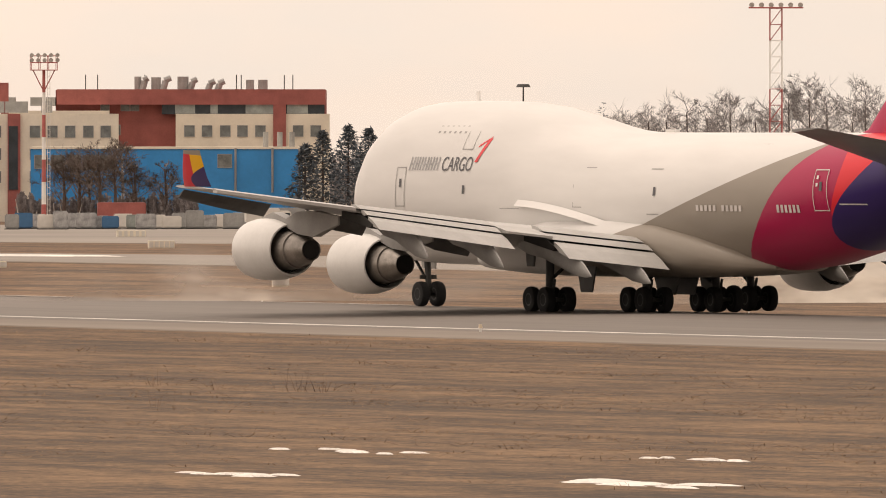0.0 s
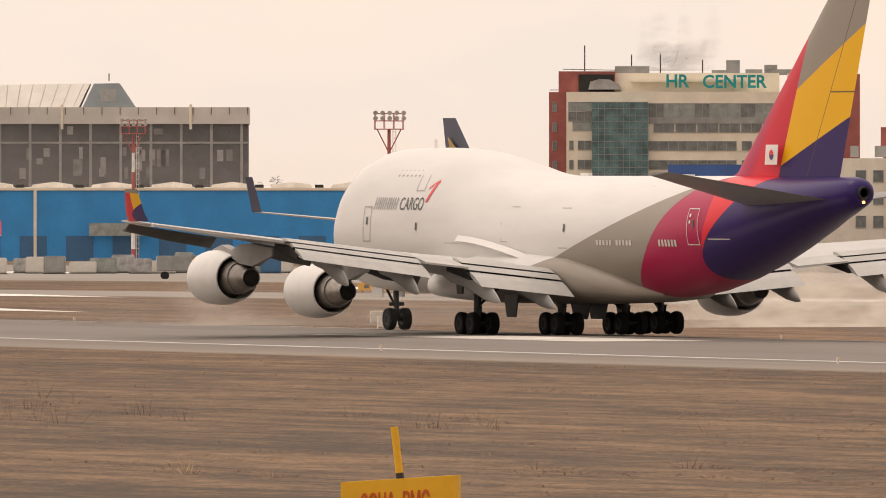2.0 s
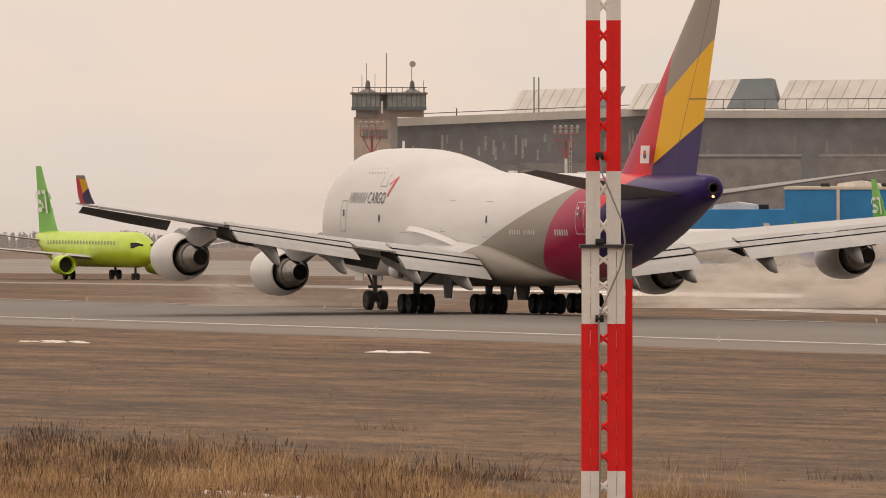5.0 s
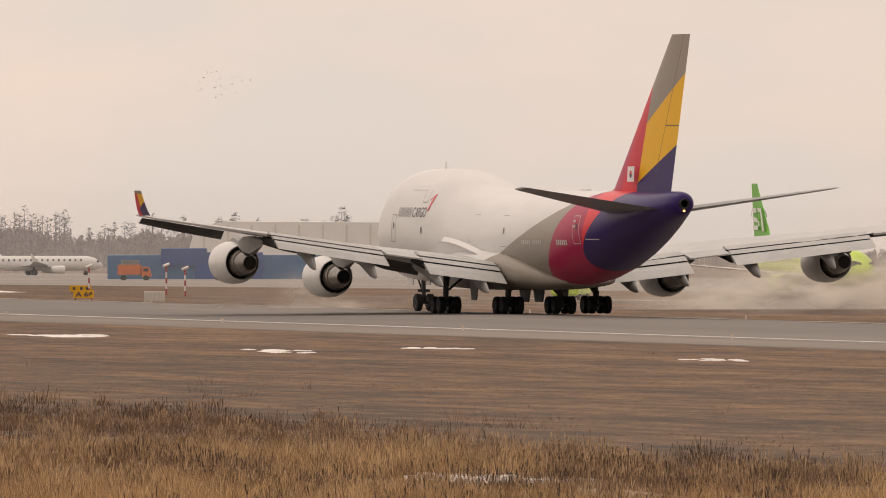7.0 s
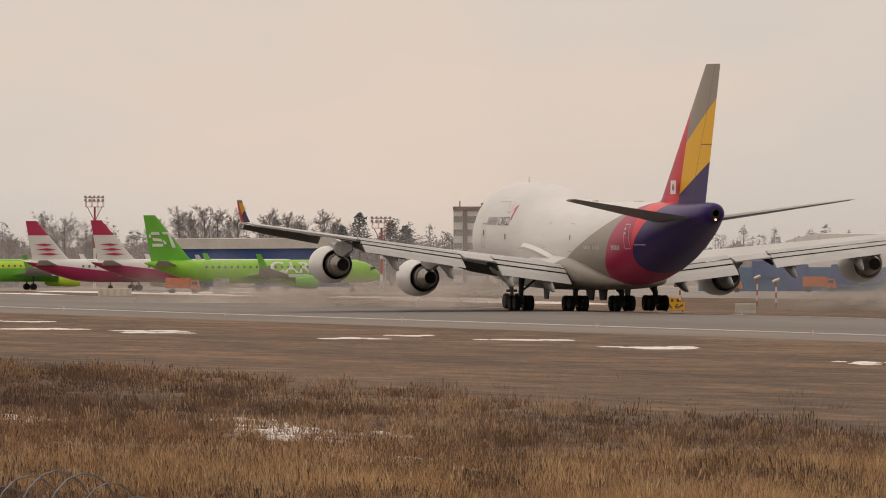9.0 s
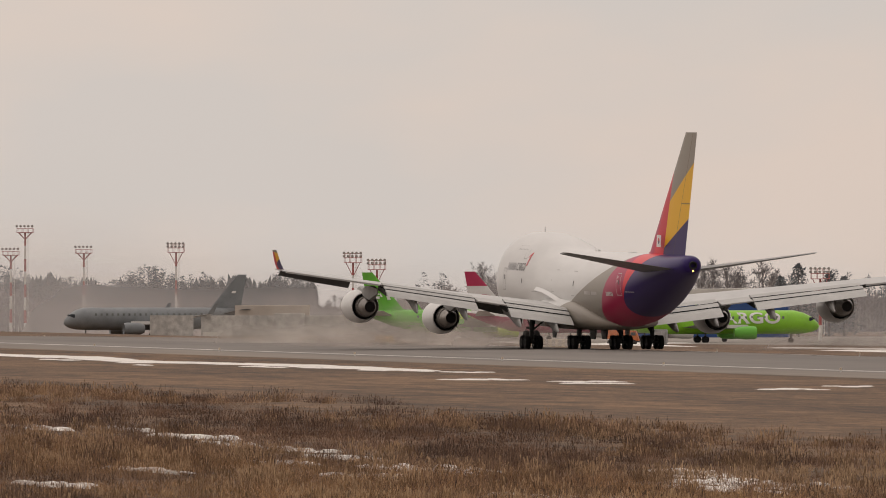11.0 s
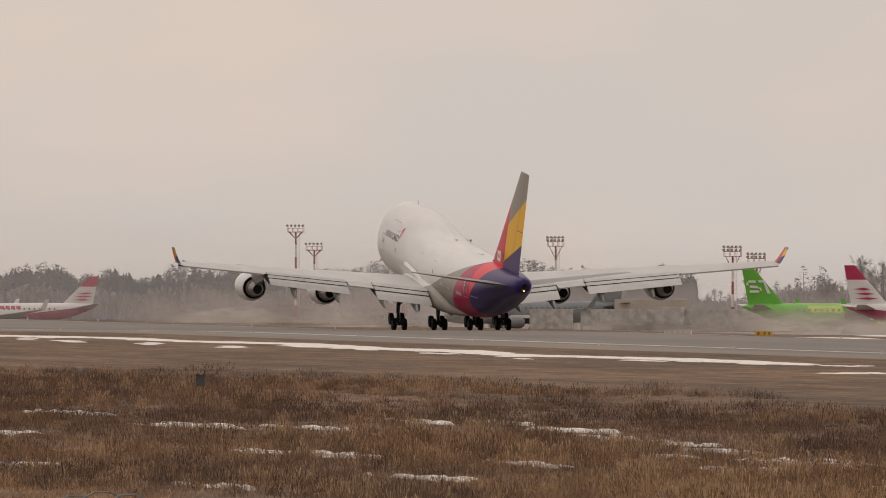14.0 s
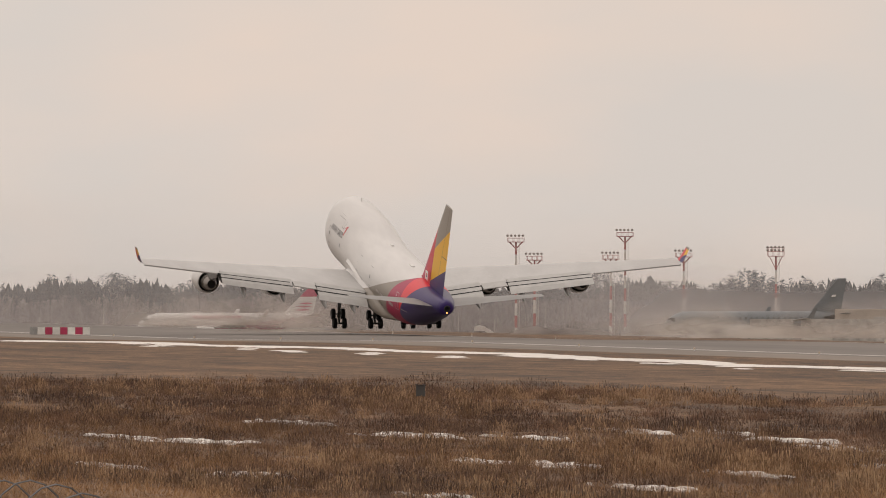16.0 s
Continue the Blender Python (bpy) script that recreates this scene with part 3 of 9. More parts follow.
def build_jumbo():
    root = thing("cargo_jet", "white four-engined jumbo freighter with red, yellow and navy tail taking off", "aeroplane")
    n = 40
    bm = B()
    loops = []
    for s, low, high, w in HULL:
        mid = low + min(3.25, (high - low) / 2)
        pts = []
        for i in range(n):
            a = 2 * math.pi * i / n
            c, q = math.cos(a), math.sin(a)
            z = mid + (high - mid if q > 0 else mid - low) * math.copysign(abs(q) ** 0.97, q)
            pts.append((w * math.copysign(abs(c) ** 0.95, c), MID - s, z))
        loops.append(pts)
    rings(bm, loops)
    hull = part("fuselage", bm, M["hull"], root, "white fuselage with taupe, crimson and navy sweeps aft", smooth=True)
    # belly and wing-root fairing
    bm = B()
    loops = []
    for s, w, low, top in ((17.5, 1.2, 2.2, 2.6), (19.5, 2.9, 1.9, 3.3), (22.5, 3.45, 1.75, 4.1), (27, 3.62, 1.65, 4.7), (33, 3.66, 1.65, 4.75), (38, 3.6, 1.7, 4.5), (41.5, 3.4, 1.8, 3.9), (44.5, 2.9, 1.95, 3.2), (46.5, 1.2, 2.1, 2.5)):
        pts = []
        for i in range(24):
            a = 2 * math.pi * i / 24
            c, q = math.cos(a), math.sin(a)
            pts.append((w * math.copysign(abs(c) ** 0.5, c), MID - s, (low + top) / 2 + (top - low) / 2 * math.copysign(abs(q) ** 0.7, q)))
        loops.append(pts)
    rings(bm, loops)
    part("belly_fairing", bm, M["belly"], root, "pale belly fairing between the wings", smooth=True)
    # fin
    bm = B()
    loops = []
    for u in (0, 0.05, 0.35, 0.7, 1.0):
        z = 8.2 + (19.15 - 8.2) * u
        le = 52.6 + (65.9 - 52.6) * u if u else 51.0
        te = 65.6 + (69.85 - 65.6) * u
        loops.append([(t, MID - le - a, z) for a, t in [(a, t * 1.0) for a, t in foil(te - le, 1.05 * (1 - 0.62 * u), 8)]])
    rings(bm, loops)
    fin = part("fin", bm, M["fin"], root, "tail fin in crimson, taupe, yellow and navy", smooth=True)
    flag = [(57.75, 9.2), (59.25, 9.2), (59.4, 10.25), (57.9, 10.25)]
    for sgn in (-1, 1):
        bm = B()
        bm.faces.new([bm.verts.new((sgn * 0.56, MID - s, z)) for s, z in flag])
        part("flag_panel", bm, M["white"], fin, "small white flag with red and blue disc")
        bm = B()
        bm.faces.new([bm.verts.new((sgn * 0.575, MID - 58.58 - 0.27 * math.cos(i * math.pi / 8), 9.72 + 0.27 * math.sin(i * math.pi / 8))) for i in range(9)])
        part("disc_half", bm, M["red"], fin)
        bm = B()
        bm.faces.new([bm.verts.new((sgn * 0.575, MID - 58.58 - 0.27 * math.cos(i * math.pi / 8), 9.72 - 0.27 * math.sin(i * math.pi / 8))) for i in range(9)])
        part("disc_half", bm, M["navy"], fin)
    # stabilizers
    for side in (-1, 1):
        bm = B()
        loops = []
        for u in (0, 0.12, 0.5, 1.0):
            x = 0.6 + (11.1 - 0.6) * u
            le, te = 57.4 + (65.9 - 57.4) * u, 66.4 + (68.5 - 66.4) * u
            z = 7.05 + 1.4 * u
            loops.append([(side * x, 61.5 - le - a, z - 7.6 + t) for a, t in foil(te - le, 0.9 * (1 - 0.7 * u), 8)])
        rings(bm, loops)
        STABS.append(part("stabilizer", bm, M["tailplane"], root, "grey swept tailplane", smooth=True, at=pose(0, MID - 61.5, 7.6)))
    bm = B()
    spun(bm, [(0.0, 0.36), (-0.22, 0.34), (-0.2, 0.26), (0.1, 0.2)], (0, MID - 68.5, 7.72), 20)
    part("exhaust_mouth", bm, M["soot"], root, "dark auxiliary exhaust outlet", smooth=True)
    bm = B()
    spun(bm, [(0.06, 0.03), (0.0, 0.08), (-0.08, 0.07), (-0.12, 0.02)], (0, MID - 68.52, 7.24), 10)
    part("tail_lamp", bm, M["tail_lamp"], root, "lit amber tail lamp")
    # marks on the port and starboard sides
    for side in (-1, 1):
        for k, w in enumerate((0.44, 0.38, 0.12, 0.44, 0.42, 0.44)):
            s = 12.75 + sum((0.44, 0.38, 0.12, 0.44, 0.42, 0.44)[:k]) + 0.16 * k
            on_hull("name_mark", [bar(s, s + 0.11, 6.74, 7.40, 0.12), bar(s + w - 0.11, s + w, 6.74, 7.40, 0.12), bar(s + 0.11, s + w - 0.11, 7.02, 7.11)] if w > 0.2 else [bar(s, s + 0.11, 6.74, 7.40, 0.12)], M["mark_grey"], root, label="grey name drawn as plain slanted strokes", side=side)
        txt = bpy.data.curves.new("cargo_word", "FONT")
        txt.body, txt.size, txt.shear = "CARGO", 1.0, 0.12
        tmp = new("cargo_word", txt)
        me = bpy.data.meshes.new_from_object(tmp.evaluated_get(bpy.context.evaluated_depsgraph_get()))
        bpy.data.objects.remove(tmp)
        wide = max(v.co.x for v in me.vertices)
        for v in me.vertices:
            u = v.co.x / wide
            s = 16.15 + 3.2 * (u if side < 0 else 1 - u)
            z = 6.72 + v.co.y * 1.0
            v.co = (side * (side_of_hull(s, z) + 0.03), MID - s, z)
        me.materials.append(M["ink"])
        ob = new("cargo_word", me)
        ob.parent = root
        shaft = [(19.5 + 0.17 * k, 7.15 + 0.23 * k) for k in range(6)]
        barb = [(19.5 + 0.21 * k, 7.86 + 0.088 * k) for k in range(6)]
        strokes = [[(q[0], q[1]), (q[0] + 0.3, q[1]), (r[0] + 0.3, r[1]), (r[0], r[1])] for q, r in zip(shaft, shaft[1:])]
        strokes += [[(q[0], q[1]), (r[0], r[1]), (r[0], r[1] + 0.12), (q[0], q[1] + 0.06)] for q, r in zip(barb, barb[1:])]
        on_hull("arrow_mark", strokes, M["red"], root, label="red slanted arrow mark", side=side)
        for k in (0, 1, 2, 3, 4, 6, 7, 8, 9, 10):
            on_hull("group_mark", [bar(42.4 + 0.42 * k, 42.66 + 0.42 * k, 4.90, 5.18)], M["mark_pale"], root, label="small white bar of a line of writing", side=side)
        for k in range(6):
            on_hull("registration_mark", [bar(50.2 + 0.36 * k, 50.42 + 0.36 * k, 4.87, 5.23)], M["mark_pale"], root, label="white registration drawn as bars", side=side)
            on_hull("cabin_window", [bar(14.6 + 0.55 * k, 14.82 + 0.55 * k, 8.55, 8.92)], M["fairing"], root, label="small upper-deck window", side=side, up=0.02)
        on_hull("cabin_door", arc_outline(17.9, 19.0, 7.75, 9.35, 0.05), M["fairing"], root, label="outlined upper-deck door", side=side, up=0.02)
        on_hull("cabin_door", arc_outline(11.5, 12.5, 4.95, 6.9, 0.05), M["fairing"], root, label="outlined main-deck door", side=side, up=0.02)
        on_hull("cabin_door", arc_outline(53.5, 54.7, 4.95, 6.9, 0.05), M["mark_pale"], root, label="thinly outlined rear door", side=side, up=0.05)
        for z in (6.1, 6.45):
            on_hull("door_window", [bar(53.75, 53.92, z, z + 0.16)], M["white"], root, side=side, up=0.06)
        # thin pale streak along the navy tail
        on_hull("pale_streak", [bar(55.6, 57.6, 5.25, 5.31)], M["mark_pale"], root, side=side, up=0.05)
        for s0, z0 in ((11.9, 5.9), (18.6, 5.6), (38.1, 5.6), (54.0, 5.9)):
            on_hull("porthole", [bar(s0, s0 + 0.22, z0, z0 + 0.42)], M["ink"], root, side=side)
        for q in ((30.0, 30.9, 5.0, 5.04), (30.0, 30.04, 5.0, 6.1), (37.4, 38.6, 4.7, 4.74), (37.4, 38.6, 6.85, 6.89), (30.9, 31.9, 6.9, 6.94), (22.5, 24.5, 4.9, 4.93), (45.0, 49.5, 8.02, 8.07)):
            on_hull("panel_line", [bar(*q)], M["fairing"], root, side=side, up=0.02)
        bm = B()
        prev = None
        for k in range(9):
            u = k / 8
            s, z = 24.5 + 12.5 * u, 5.35 - 1.75 * u ** 1.6
            q = ((side * (side_of_hull(s, z) + 0.05), MID - s, z), (side * (side_of_hull(s, z) + 0.28), MID - s, z - 0.3))
            vs = [bm.verts.new(p) for p in q]
            if prev:
                bm.faces.new((prev[0], prev[1], vs[1], vs[0]))
            prev = vs
        part("wing_root_fillet", bm, M["hull"], root, "curved wing-root fillet", smooth=True)
    for x, s0, s1, z0, z1 in ((0.12, 33.6, 34.6, 8.55, 8.75), (0.03, 14.0, 14.3, 10.1, 10.6), (0.2, 46.0, 47.5, 8.55, 8.68)):
        bm = B()
        box(bm, -x, x, MID - s1, MID - s0, z0, z1)
        part("antenna", bm, M["white"], root, "small white roof antenna")
    # landing gear
    for x, s, top in ((-5.5, 31.9, 3.6), (5.5, 31.9, 3.6), (-1.9, 35.0, 2.3), (1.9, 35.0, 2.3)):
        bm = B()
        tube(bm, (x, MID - s, 0.75), (x * 0.98, MID - s + 0.1, top), 0.19, 0.23, 12)
        tube(bm, (x, MID - s, 1.25), (x * 0.82, MID - s + 1.9, top - 0.1), 0.09, 0.11, 8)
        tube(bm, (x, MID - s, 1.5), (x * 0.55, MID - s - 0.2, top), 0.08, 0.1, 8)
        tube(bm, (x, MID - s - 0.35, 0.95), (x, MID - s - 0.55, 1.6), 0.07, 0.07, 8)
        part("gear_strut", bm, M["gear"], root, "grey main landing gear strut", smooth=True)
        bogie = part("bogie", truck(), M["gear"], root, "four-wheel landing gear bogie", at=pose(x, MID - s, 0.62))
        bm = B()
        tube(bm, (0, 0, -0.05), (0, 0.05, 2.3), 0.13, 0.13, 10)
        tube(bm, (0, 0.3, 0.25), (0, 0.15, 1.5), 0.06, 0.06, 8)
        PISTONS.append((part("gear_piston", bm, M["gear"], root, "dark sliding piston of the main gear", smooth=True, at=pose(x, MID - s, 0.62)), x, MID - s))
        BOGIES.append((bogie, x, MID - s))
        for dx in (-0.56, 0.56):
            for dy in (-0.74, 0.74):
                wheel(bogie, dx, dy, at=(0, 0, -0.62))
    for x0, x1, s0, s1, z0, z1 in ((-3.35, -3.27, 30.6, 32.6, 0.95, 2.3), (3.27, 3.35, 30.6, 32.6, 0.95, 2.3), (-0.56, -0.46, 33.0, 36.0, 0.85, 2.3), (0.46, 0.56, 33.0, 36.0, 0.85, 2.3), (-6.5, -6.4, 31.2, 32.4, 2.2, 3.7), (6.4, 6.5, 31.2, 32.4, 2.2, 3.7)):
        bm = B()
        v = box(bm, x0, x1, MID - s1, MID - s0, z0, z1)
        for q in v[:4]:
            q.co.y = MID - (s0 + s1) / 2 + (q.co.y - MID + (s0 + s1) / 2) * 0.55
        part("gear_door", bm, M["slat"], root, "hanging dark gear door")
    bm = B()
    tube(bm, (0, MID - 8.9, 0.6), (0, MID - 8.7, 2.5), 0.14, 0.17, 12)
    tube(bm, (0, MID - 8.9, 1.1), (0, MID - 7.2, 2.5), 0.07, 0.08, 8)
    tube(bm, (-0.5, MID - 8.9, 0.6), (0.5, MID - 8.9, 0.6), 0.09, 0.09, 8)
    box(bm, -0.45, 0.45, MID - 8.85, MID - 8.75, 1.35, 1.55)
    leg = part("nose_gear", bm, M["gear"], root, "nose landing gear with two wheels", smooth=True)
    for dx in (-0.46, 0.46):
        wheel(leg, dx, MID - 8.9)
    for sgn in (-1, 1):
        bm = B()
        box(bm, sgn * 0.62, sgn * 0.68, MID - 8.4, MID - 6.9, 1.85, 2.4)
        part("gear_door", bm, M["white"], root, "white nose gear door")
    return root


def truck():
    bm = B()
    tube(bm, (0, -0.8, 0), (0, 0.8, 0), 0.12, 0.12, 10)
    for dy in (-0.74, 0.74):
        tube(bm, (-0.62, dy, 0), (0.62, dy, 0), 0.09, 0.09, 8)
    return bm


BOGIES, PISTONS, STABS = [], [], []
M["mark_grey"] = mat("grey_lettering", (0.40, 0.40, 0.41), 0.5)
M["mark_pale"] = mat("white_lettering", (0.62, 0.58, 0.56), 0.5)
M["fairing"] = mat("grey_fairing_paint", (0.33, 0.325, 0.315), 0.5, vary=0.1, grain=1.0)
M["fin"] = banded("fin_paint", RED, [((60.9 - 9.1 * 0.0, 0.0), RED)], zero=MID)


def fin_paint(name, zero, k=1.0, s0=0.0, z0=0.0):
    """Crimson to the front, taupe above, navy below and yellow between."""
    m = bpy.data.materials.new(name)
    m.use_nodes = True
    n, l = m.node_tree.nodes, m.node_tree.links
    b = n["Principled BSDF"]
    b.inputs["Roughness"].default_value, b.inputs["Specular IOR Level"].default_value = 0.4, 0.2
    tc, sp = n.new("ShaderNodeTexCoord"), n.new("ShaderNodeSeparateXYZ")
    l.new(tc.outputs["Object"], sp.inputs[0])

    def field(ks, kz, c, soft=0.02):
        """1 where ks*s + kz*z + c > 0"""
        a, d, e = (n.new("ShaderNodeMath") for _ in range(3))
        a.operation = d.operation = "MULTIPLY_ADD"
        l.new(sp.outputs[1], a.inputs[0])
        a.inputs[1].default_value, a.inputs[2].default_value = -ks / k, ks * (zero / k + s0) + c + kz * z0
        l.new(sp.outputs[2], d.inputs[0])
        d.inputs[1].default_value = kz / k
        l.new(a.outputs[0], d.inputs[2])
        r = n.new("ShaderNodeMapRange")
        r.inputs["From Min"].default_value, r.inputs["From Max"].default_value = -soft, soft
        l.new(d.outputs[0], r.inputs["Value"])
        return r.outputs[0]

    last = None
    for mask, colour in ((field(-0.425, 1, -13.1 + 60.7 * 0.425), TAUPE), (field(0.32, -1, 9.1 - 58.8 * 0.32), NAVY), (field(-1, 0.47, 58.9 - 9.1 * 0.47), None)):
        mx = n.new("ShaderNodeMix")
        mx.data_type = "RGBA"
        l.new(mask, mx.inputs["Factor"])
        if last is None:
            mx.inputs["A"].default_value = (*YELLOW, 1)
        else:
            l.new(last, mx.inputs["A"])
        if colour:
            mx.inputs["B"].default_value = (*colour, 1)
        else:
            hue = n.new("ShaderNodeMix")
            hue.data_type = "RGBA"
            hue.inputs["A"].default_value, hue.inputs["B"].default_value = (*MAGENTA, 1), (0.60, 0.018, 0.045, 1)
            l.new(field(1, -0.75, -55.6 + 9.1 * 0.75, 0.5), hue.inputs["Factor"])
            l.new(hue.outputs["Result"], mx.inputs["B"])
        last = mx.outputs["Result"]
    # gaps round the two rudders
    gaps = []
    for ks, kz, c in ((1, -0.6356, -56.49), (0, 1, -13.0)):
        lo, hi, d = field(ks, kz, c + 0.035, 0.012), field(ks, kz, c - 0.035, 0.012), n.new("ShaderNodeMath")
        d.operation = "SUBTRACT"
        l.new(lo, d.inputs[0]), l.new(hi, d.inputs[1])
        gaps.append(d.outputs[0])
    aft, both = n.new("ShaderNodeMath"), n.new("ShaderNodeMath")
    aft.operation, both.operation = "MULTIPLY", "MAXIMUM"
    l.new(gaps[1], aft.inputs[0]), l.new(field(1, -0.6356, -56.49), aft.inputs[1])
    l.new(gaps[0], both.inputs[0]), l.new(aft.outputs[0], both.inputs[1])
    mx = n.new("ShaderNodeMix")
    mx.data_type = "RGBA"
    l.new(both.outputs[0], mx.inputs["Factor"]), l.new(last, mx.inputs["A"])
    mx.inputs["B"].default_value = (0.10, 0.07, 0.04, 1)
    l.new(mx.outputs["Result"], b.inputs["Base Color"])
    return m


M["fin"] = fin_paint("fin_paint", MID)
M["winglet"] = banded("winglet_paint", (0.62, 0.02, 0.04), [((44.9, 0.4), YELLOW), ((94.1, -25.3, 3.33), NAVY), ((149.0, -20.0), TAUPE)], zero=30.0)
jumbo = build_jumbo()
wing_port, wing_starboard = build_wing(jumbo, -1), build_wing(jumbo, 1)


def flakes(name, label, category, material, at, size, seed):
    """Mist, dust or birds as loose three-cornered flakes round the given points."""
    g = np.random.default_rng(seed)
    n = len(at)
    v = np.repeat(at, 3, axis=0) + g.normal(0, 1, (n * 3, 3)) * np.repeat(size * g.uniform(0.6, 1.4, n), 3)[:, None]
    me = bpy.data.meshes.new(name)
    me.from_pydata(v.tolist(), [], np.arange(n * 3).reshape(-1, 3).tolist())
    me.materials.append(material)
    return tagged(new(name, me), label, category, kind="stuff")


def mist_stuff(name, colour, thick, crest=0.15):
    """Thin drifting mist: mostly clear, denser low down and in patches."""
    m = bpy.data.materials.new(name)
    m.use_nodes = True
    n, l = m.node_tree.nodes, m.node_tree.links
    n.clear()
    tc, sp = n.new("ShaderNodeTexCoord"), n.new("ShaderNodeSeparateXYZ")
    l.new(tc.outputs["UV"], sp.inputs[0])
    nz, mp = n.new("ShaderNodeTexNoise"), n.new("ShaderNodeMapping")
    mp.inputs["Scale"].default_value = (0.10, 0.045, 0.30)
    l.new(tc.outputs["Object"], mp.inputs[0]), l.new(mp.outputs[0], nz.inputs["Vector"])
    nz.inputs["Scale"].default_value, nz.inputs["Detail"].default_value = 1.0, 4.0

    def calc(op, p, q):
        k = n.new("ShaderNodeMath")
        k.operation = op
        for i, v in enumerate((p, q)):
            if isinstance(v, bpy.types.NodeSocket):
                l.new(v, k.inputs[i])
            else:
                k.inputs[i].default_value = v
        return k.outputs[0]

    def smooth(v, v0, v1):
        r = n.new("ShaderNodeMapRange")
        r.interpolation_type = "SMOOTHSTEP"
        r.inputs["From Min"].default_value, r.inputs["From Max"].default_value = v0, v1
        l.new(v, r.inputs["Value"])
        return r.outputs[0]

    ends = calc("MULTIPLY", smooth(sp.outputs[0], 0.0, 0.3), smooth(sp.outputs[0], 1.0, 0.55))
    top = calc("ADD", smooth(sp.outputs[1], 1.0, crest), 0.0)
    patch = smooth(calc("SUBTRACT", nz.outputs["Fac"], calc("MULTIPLY", sp.outputs[1], 0.22)), 0.22, 0.62)
    fac = calc("MULTIPLY", calc("MULTIPLY", ends, top), calc("MULTIPLY", patch, thick))
    clear, dim, mix, out = n.new("ShaderNodeBsdfTransparent"), n.new("ShaderNodeBsdfTranslucent"), n.new("ShaderNodeMixShader"), n.new("ShaderNodeOutputMaterial")
    dim.inputs["Color"].default_value = (*colour, 1)
    l.new(fac, mix.inputs[0]), l.new(clear.outputs[0], mix.inputs[1]), l.new(dim.outputs[0], mix.inputs[2])
    l.new(mix.outputs[0], out.inputs["Surface"])
    return m


def mist_bank(root, key, start, end, tall, seed, waves=5.0):
    """A rolling sheet of mist over the ground, curled over at its crest; start and end: aside of and ahead of the jet's middle."""
    n, rows = 60, 10
    bm = B()
    grid, uvs = [], {}
    for i in range(n + 1):
        u = i / n
        x, y = start[0] + (end[0] - start[0]) * u, start[1] + (end[1] - start[1]) * u
        h = (tall[0] + (tall[1] - tall[0]) * u) * (0.85 + 0.15 * math.sin(u * 23 + seed) + 0.1 * math.sin(u * 41 + seed))
        roll = 0.5 * math.sin(u * waves * 3.1 + seed)
        row = []
        for j in range(rows + 1):
            v = j / rows
            p = bm.verts.new((x + roll * (1 + 0.6 * v) + 1.2 * math.sin(v * 2.2), y + 0.8 * roll, 0.02 + h * v))
            uvs[p] = (u, v)
            row.append(p)
        grid.append(row)
    layer = bm.loops.layers.uv.new("mist")
    for a, b in zip(grid, grid[1:]):
        for j in range(rows):
            f = bm.faces.new((a[j], b[j], b[j + 1], a[j + 1]))
            for c in f.loops:
                c[layer].uv = uvs[c.vert]
    return part("mist_bank", bm, M[key], root, smooth=True)


M["mist"] = mist_stuff("pale_drifting_mist", (0.78, 0.72, 0.66), 0.80)
M["thick_mist"] = mist_stuff("thick_pale_spray", (0.92, 0.86, 0.77), 1.40)
M["dust"] = mist_stuff("brown_drifting_dust", (0.55, 0.49, 0.45), 0.55)
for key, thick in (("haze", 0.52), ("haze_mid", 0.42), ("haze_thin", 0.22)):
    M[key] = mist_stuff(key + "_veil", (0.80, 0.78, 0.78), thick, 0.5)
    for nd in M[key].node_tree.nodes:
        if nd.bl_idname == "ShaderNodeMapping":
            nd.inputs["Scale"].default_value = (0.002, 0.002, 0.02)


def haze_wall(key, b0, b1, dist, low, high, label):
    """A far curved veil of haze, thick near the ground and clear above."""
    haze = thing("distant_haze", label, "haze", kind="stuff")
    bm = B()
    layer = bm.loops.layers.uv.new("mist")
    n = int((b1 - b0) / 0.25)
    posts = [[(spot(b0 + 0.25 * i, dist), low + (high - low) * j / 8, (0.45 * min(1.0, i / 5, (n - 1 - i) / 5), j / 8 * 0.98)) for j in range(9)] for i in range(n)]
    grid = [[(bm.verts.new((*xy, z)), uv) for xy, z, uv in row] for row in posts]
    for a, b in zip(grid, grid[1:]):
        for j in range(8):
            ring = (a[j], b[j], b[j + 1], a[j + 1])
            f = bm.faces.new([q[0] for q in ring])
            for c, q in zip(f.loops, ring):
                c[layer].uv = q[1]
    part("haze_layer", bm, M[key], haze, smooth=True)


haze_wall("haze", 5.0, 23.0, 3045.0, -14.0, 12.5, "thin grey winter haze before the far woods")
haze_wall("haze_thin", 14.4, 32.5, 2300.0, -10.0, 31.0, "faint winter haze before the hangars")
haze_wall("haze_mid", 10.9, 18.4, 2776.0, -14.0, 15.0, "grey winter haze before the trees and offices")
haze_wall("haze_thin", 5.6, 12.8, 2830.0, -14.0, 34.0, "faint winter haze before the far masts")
M["steam"] = mist_stuff("pale_chimney_steam", (0.50, 0.49, 0.50), 0.55)
plume = thing("steam_plume", "grey steam drifting up behind the office tower roof", "steam", pose(882.6, 1881.2, 23.2, 0, 0, -25.85), kind="stuff")
mist_bank(plume, "steam", (-8, 0), (7, 1), (11.5, 12.5), 8)
mist_bank(plume, "steam", (-5, 3), (5, 3), (9.0, 8.0), 9)
spray = thing("spray_cloud", "pale spray and brown dust blown up behind the jet", "mist", kind="stuff")
mist_bank(spray, "mist", (16, -28), (62, -40), (3.4, 4.6), 1)
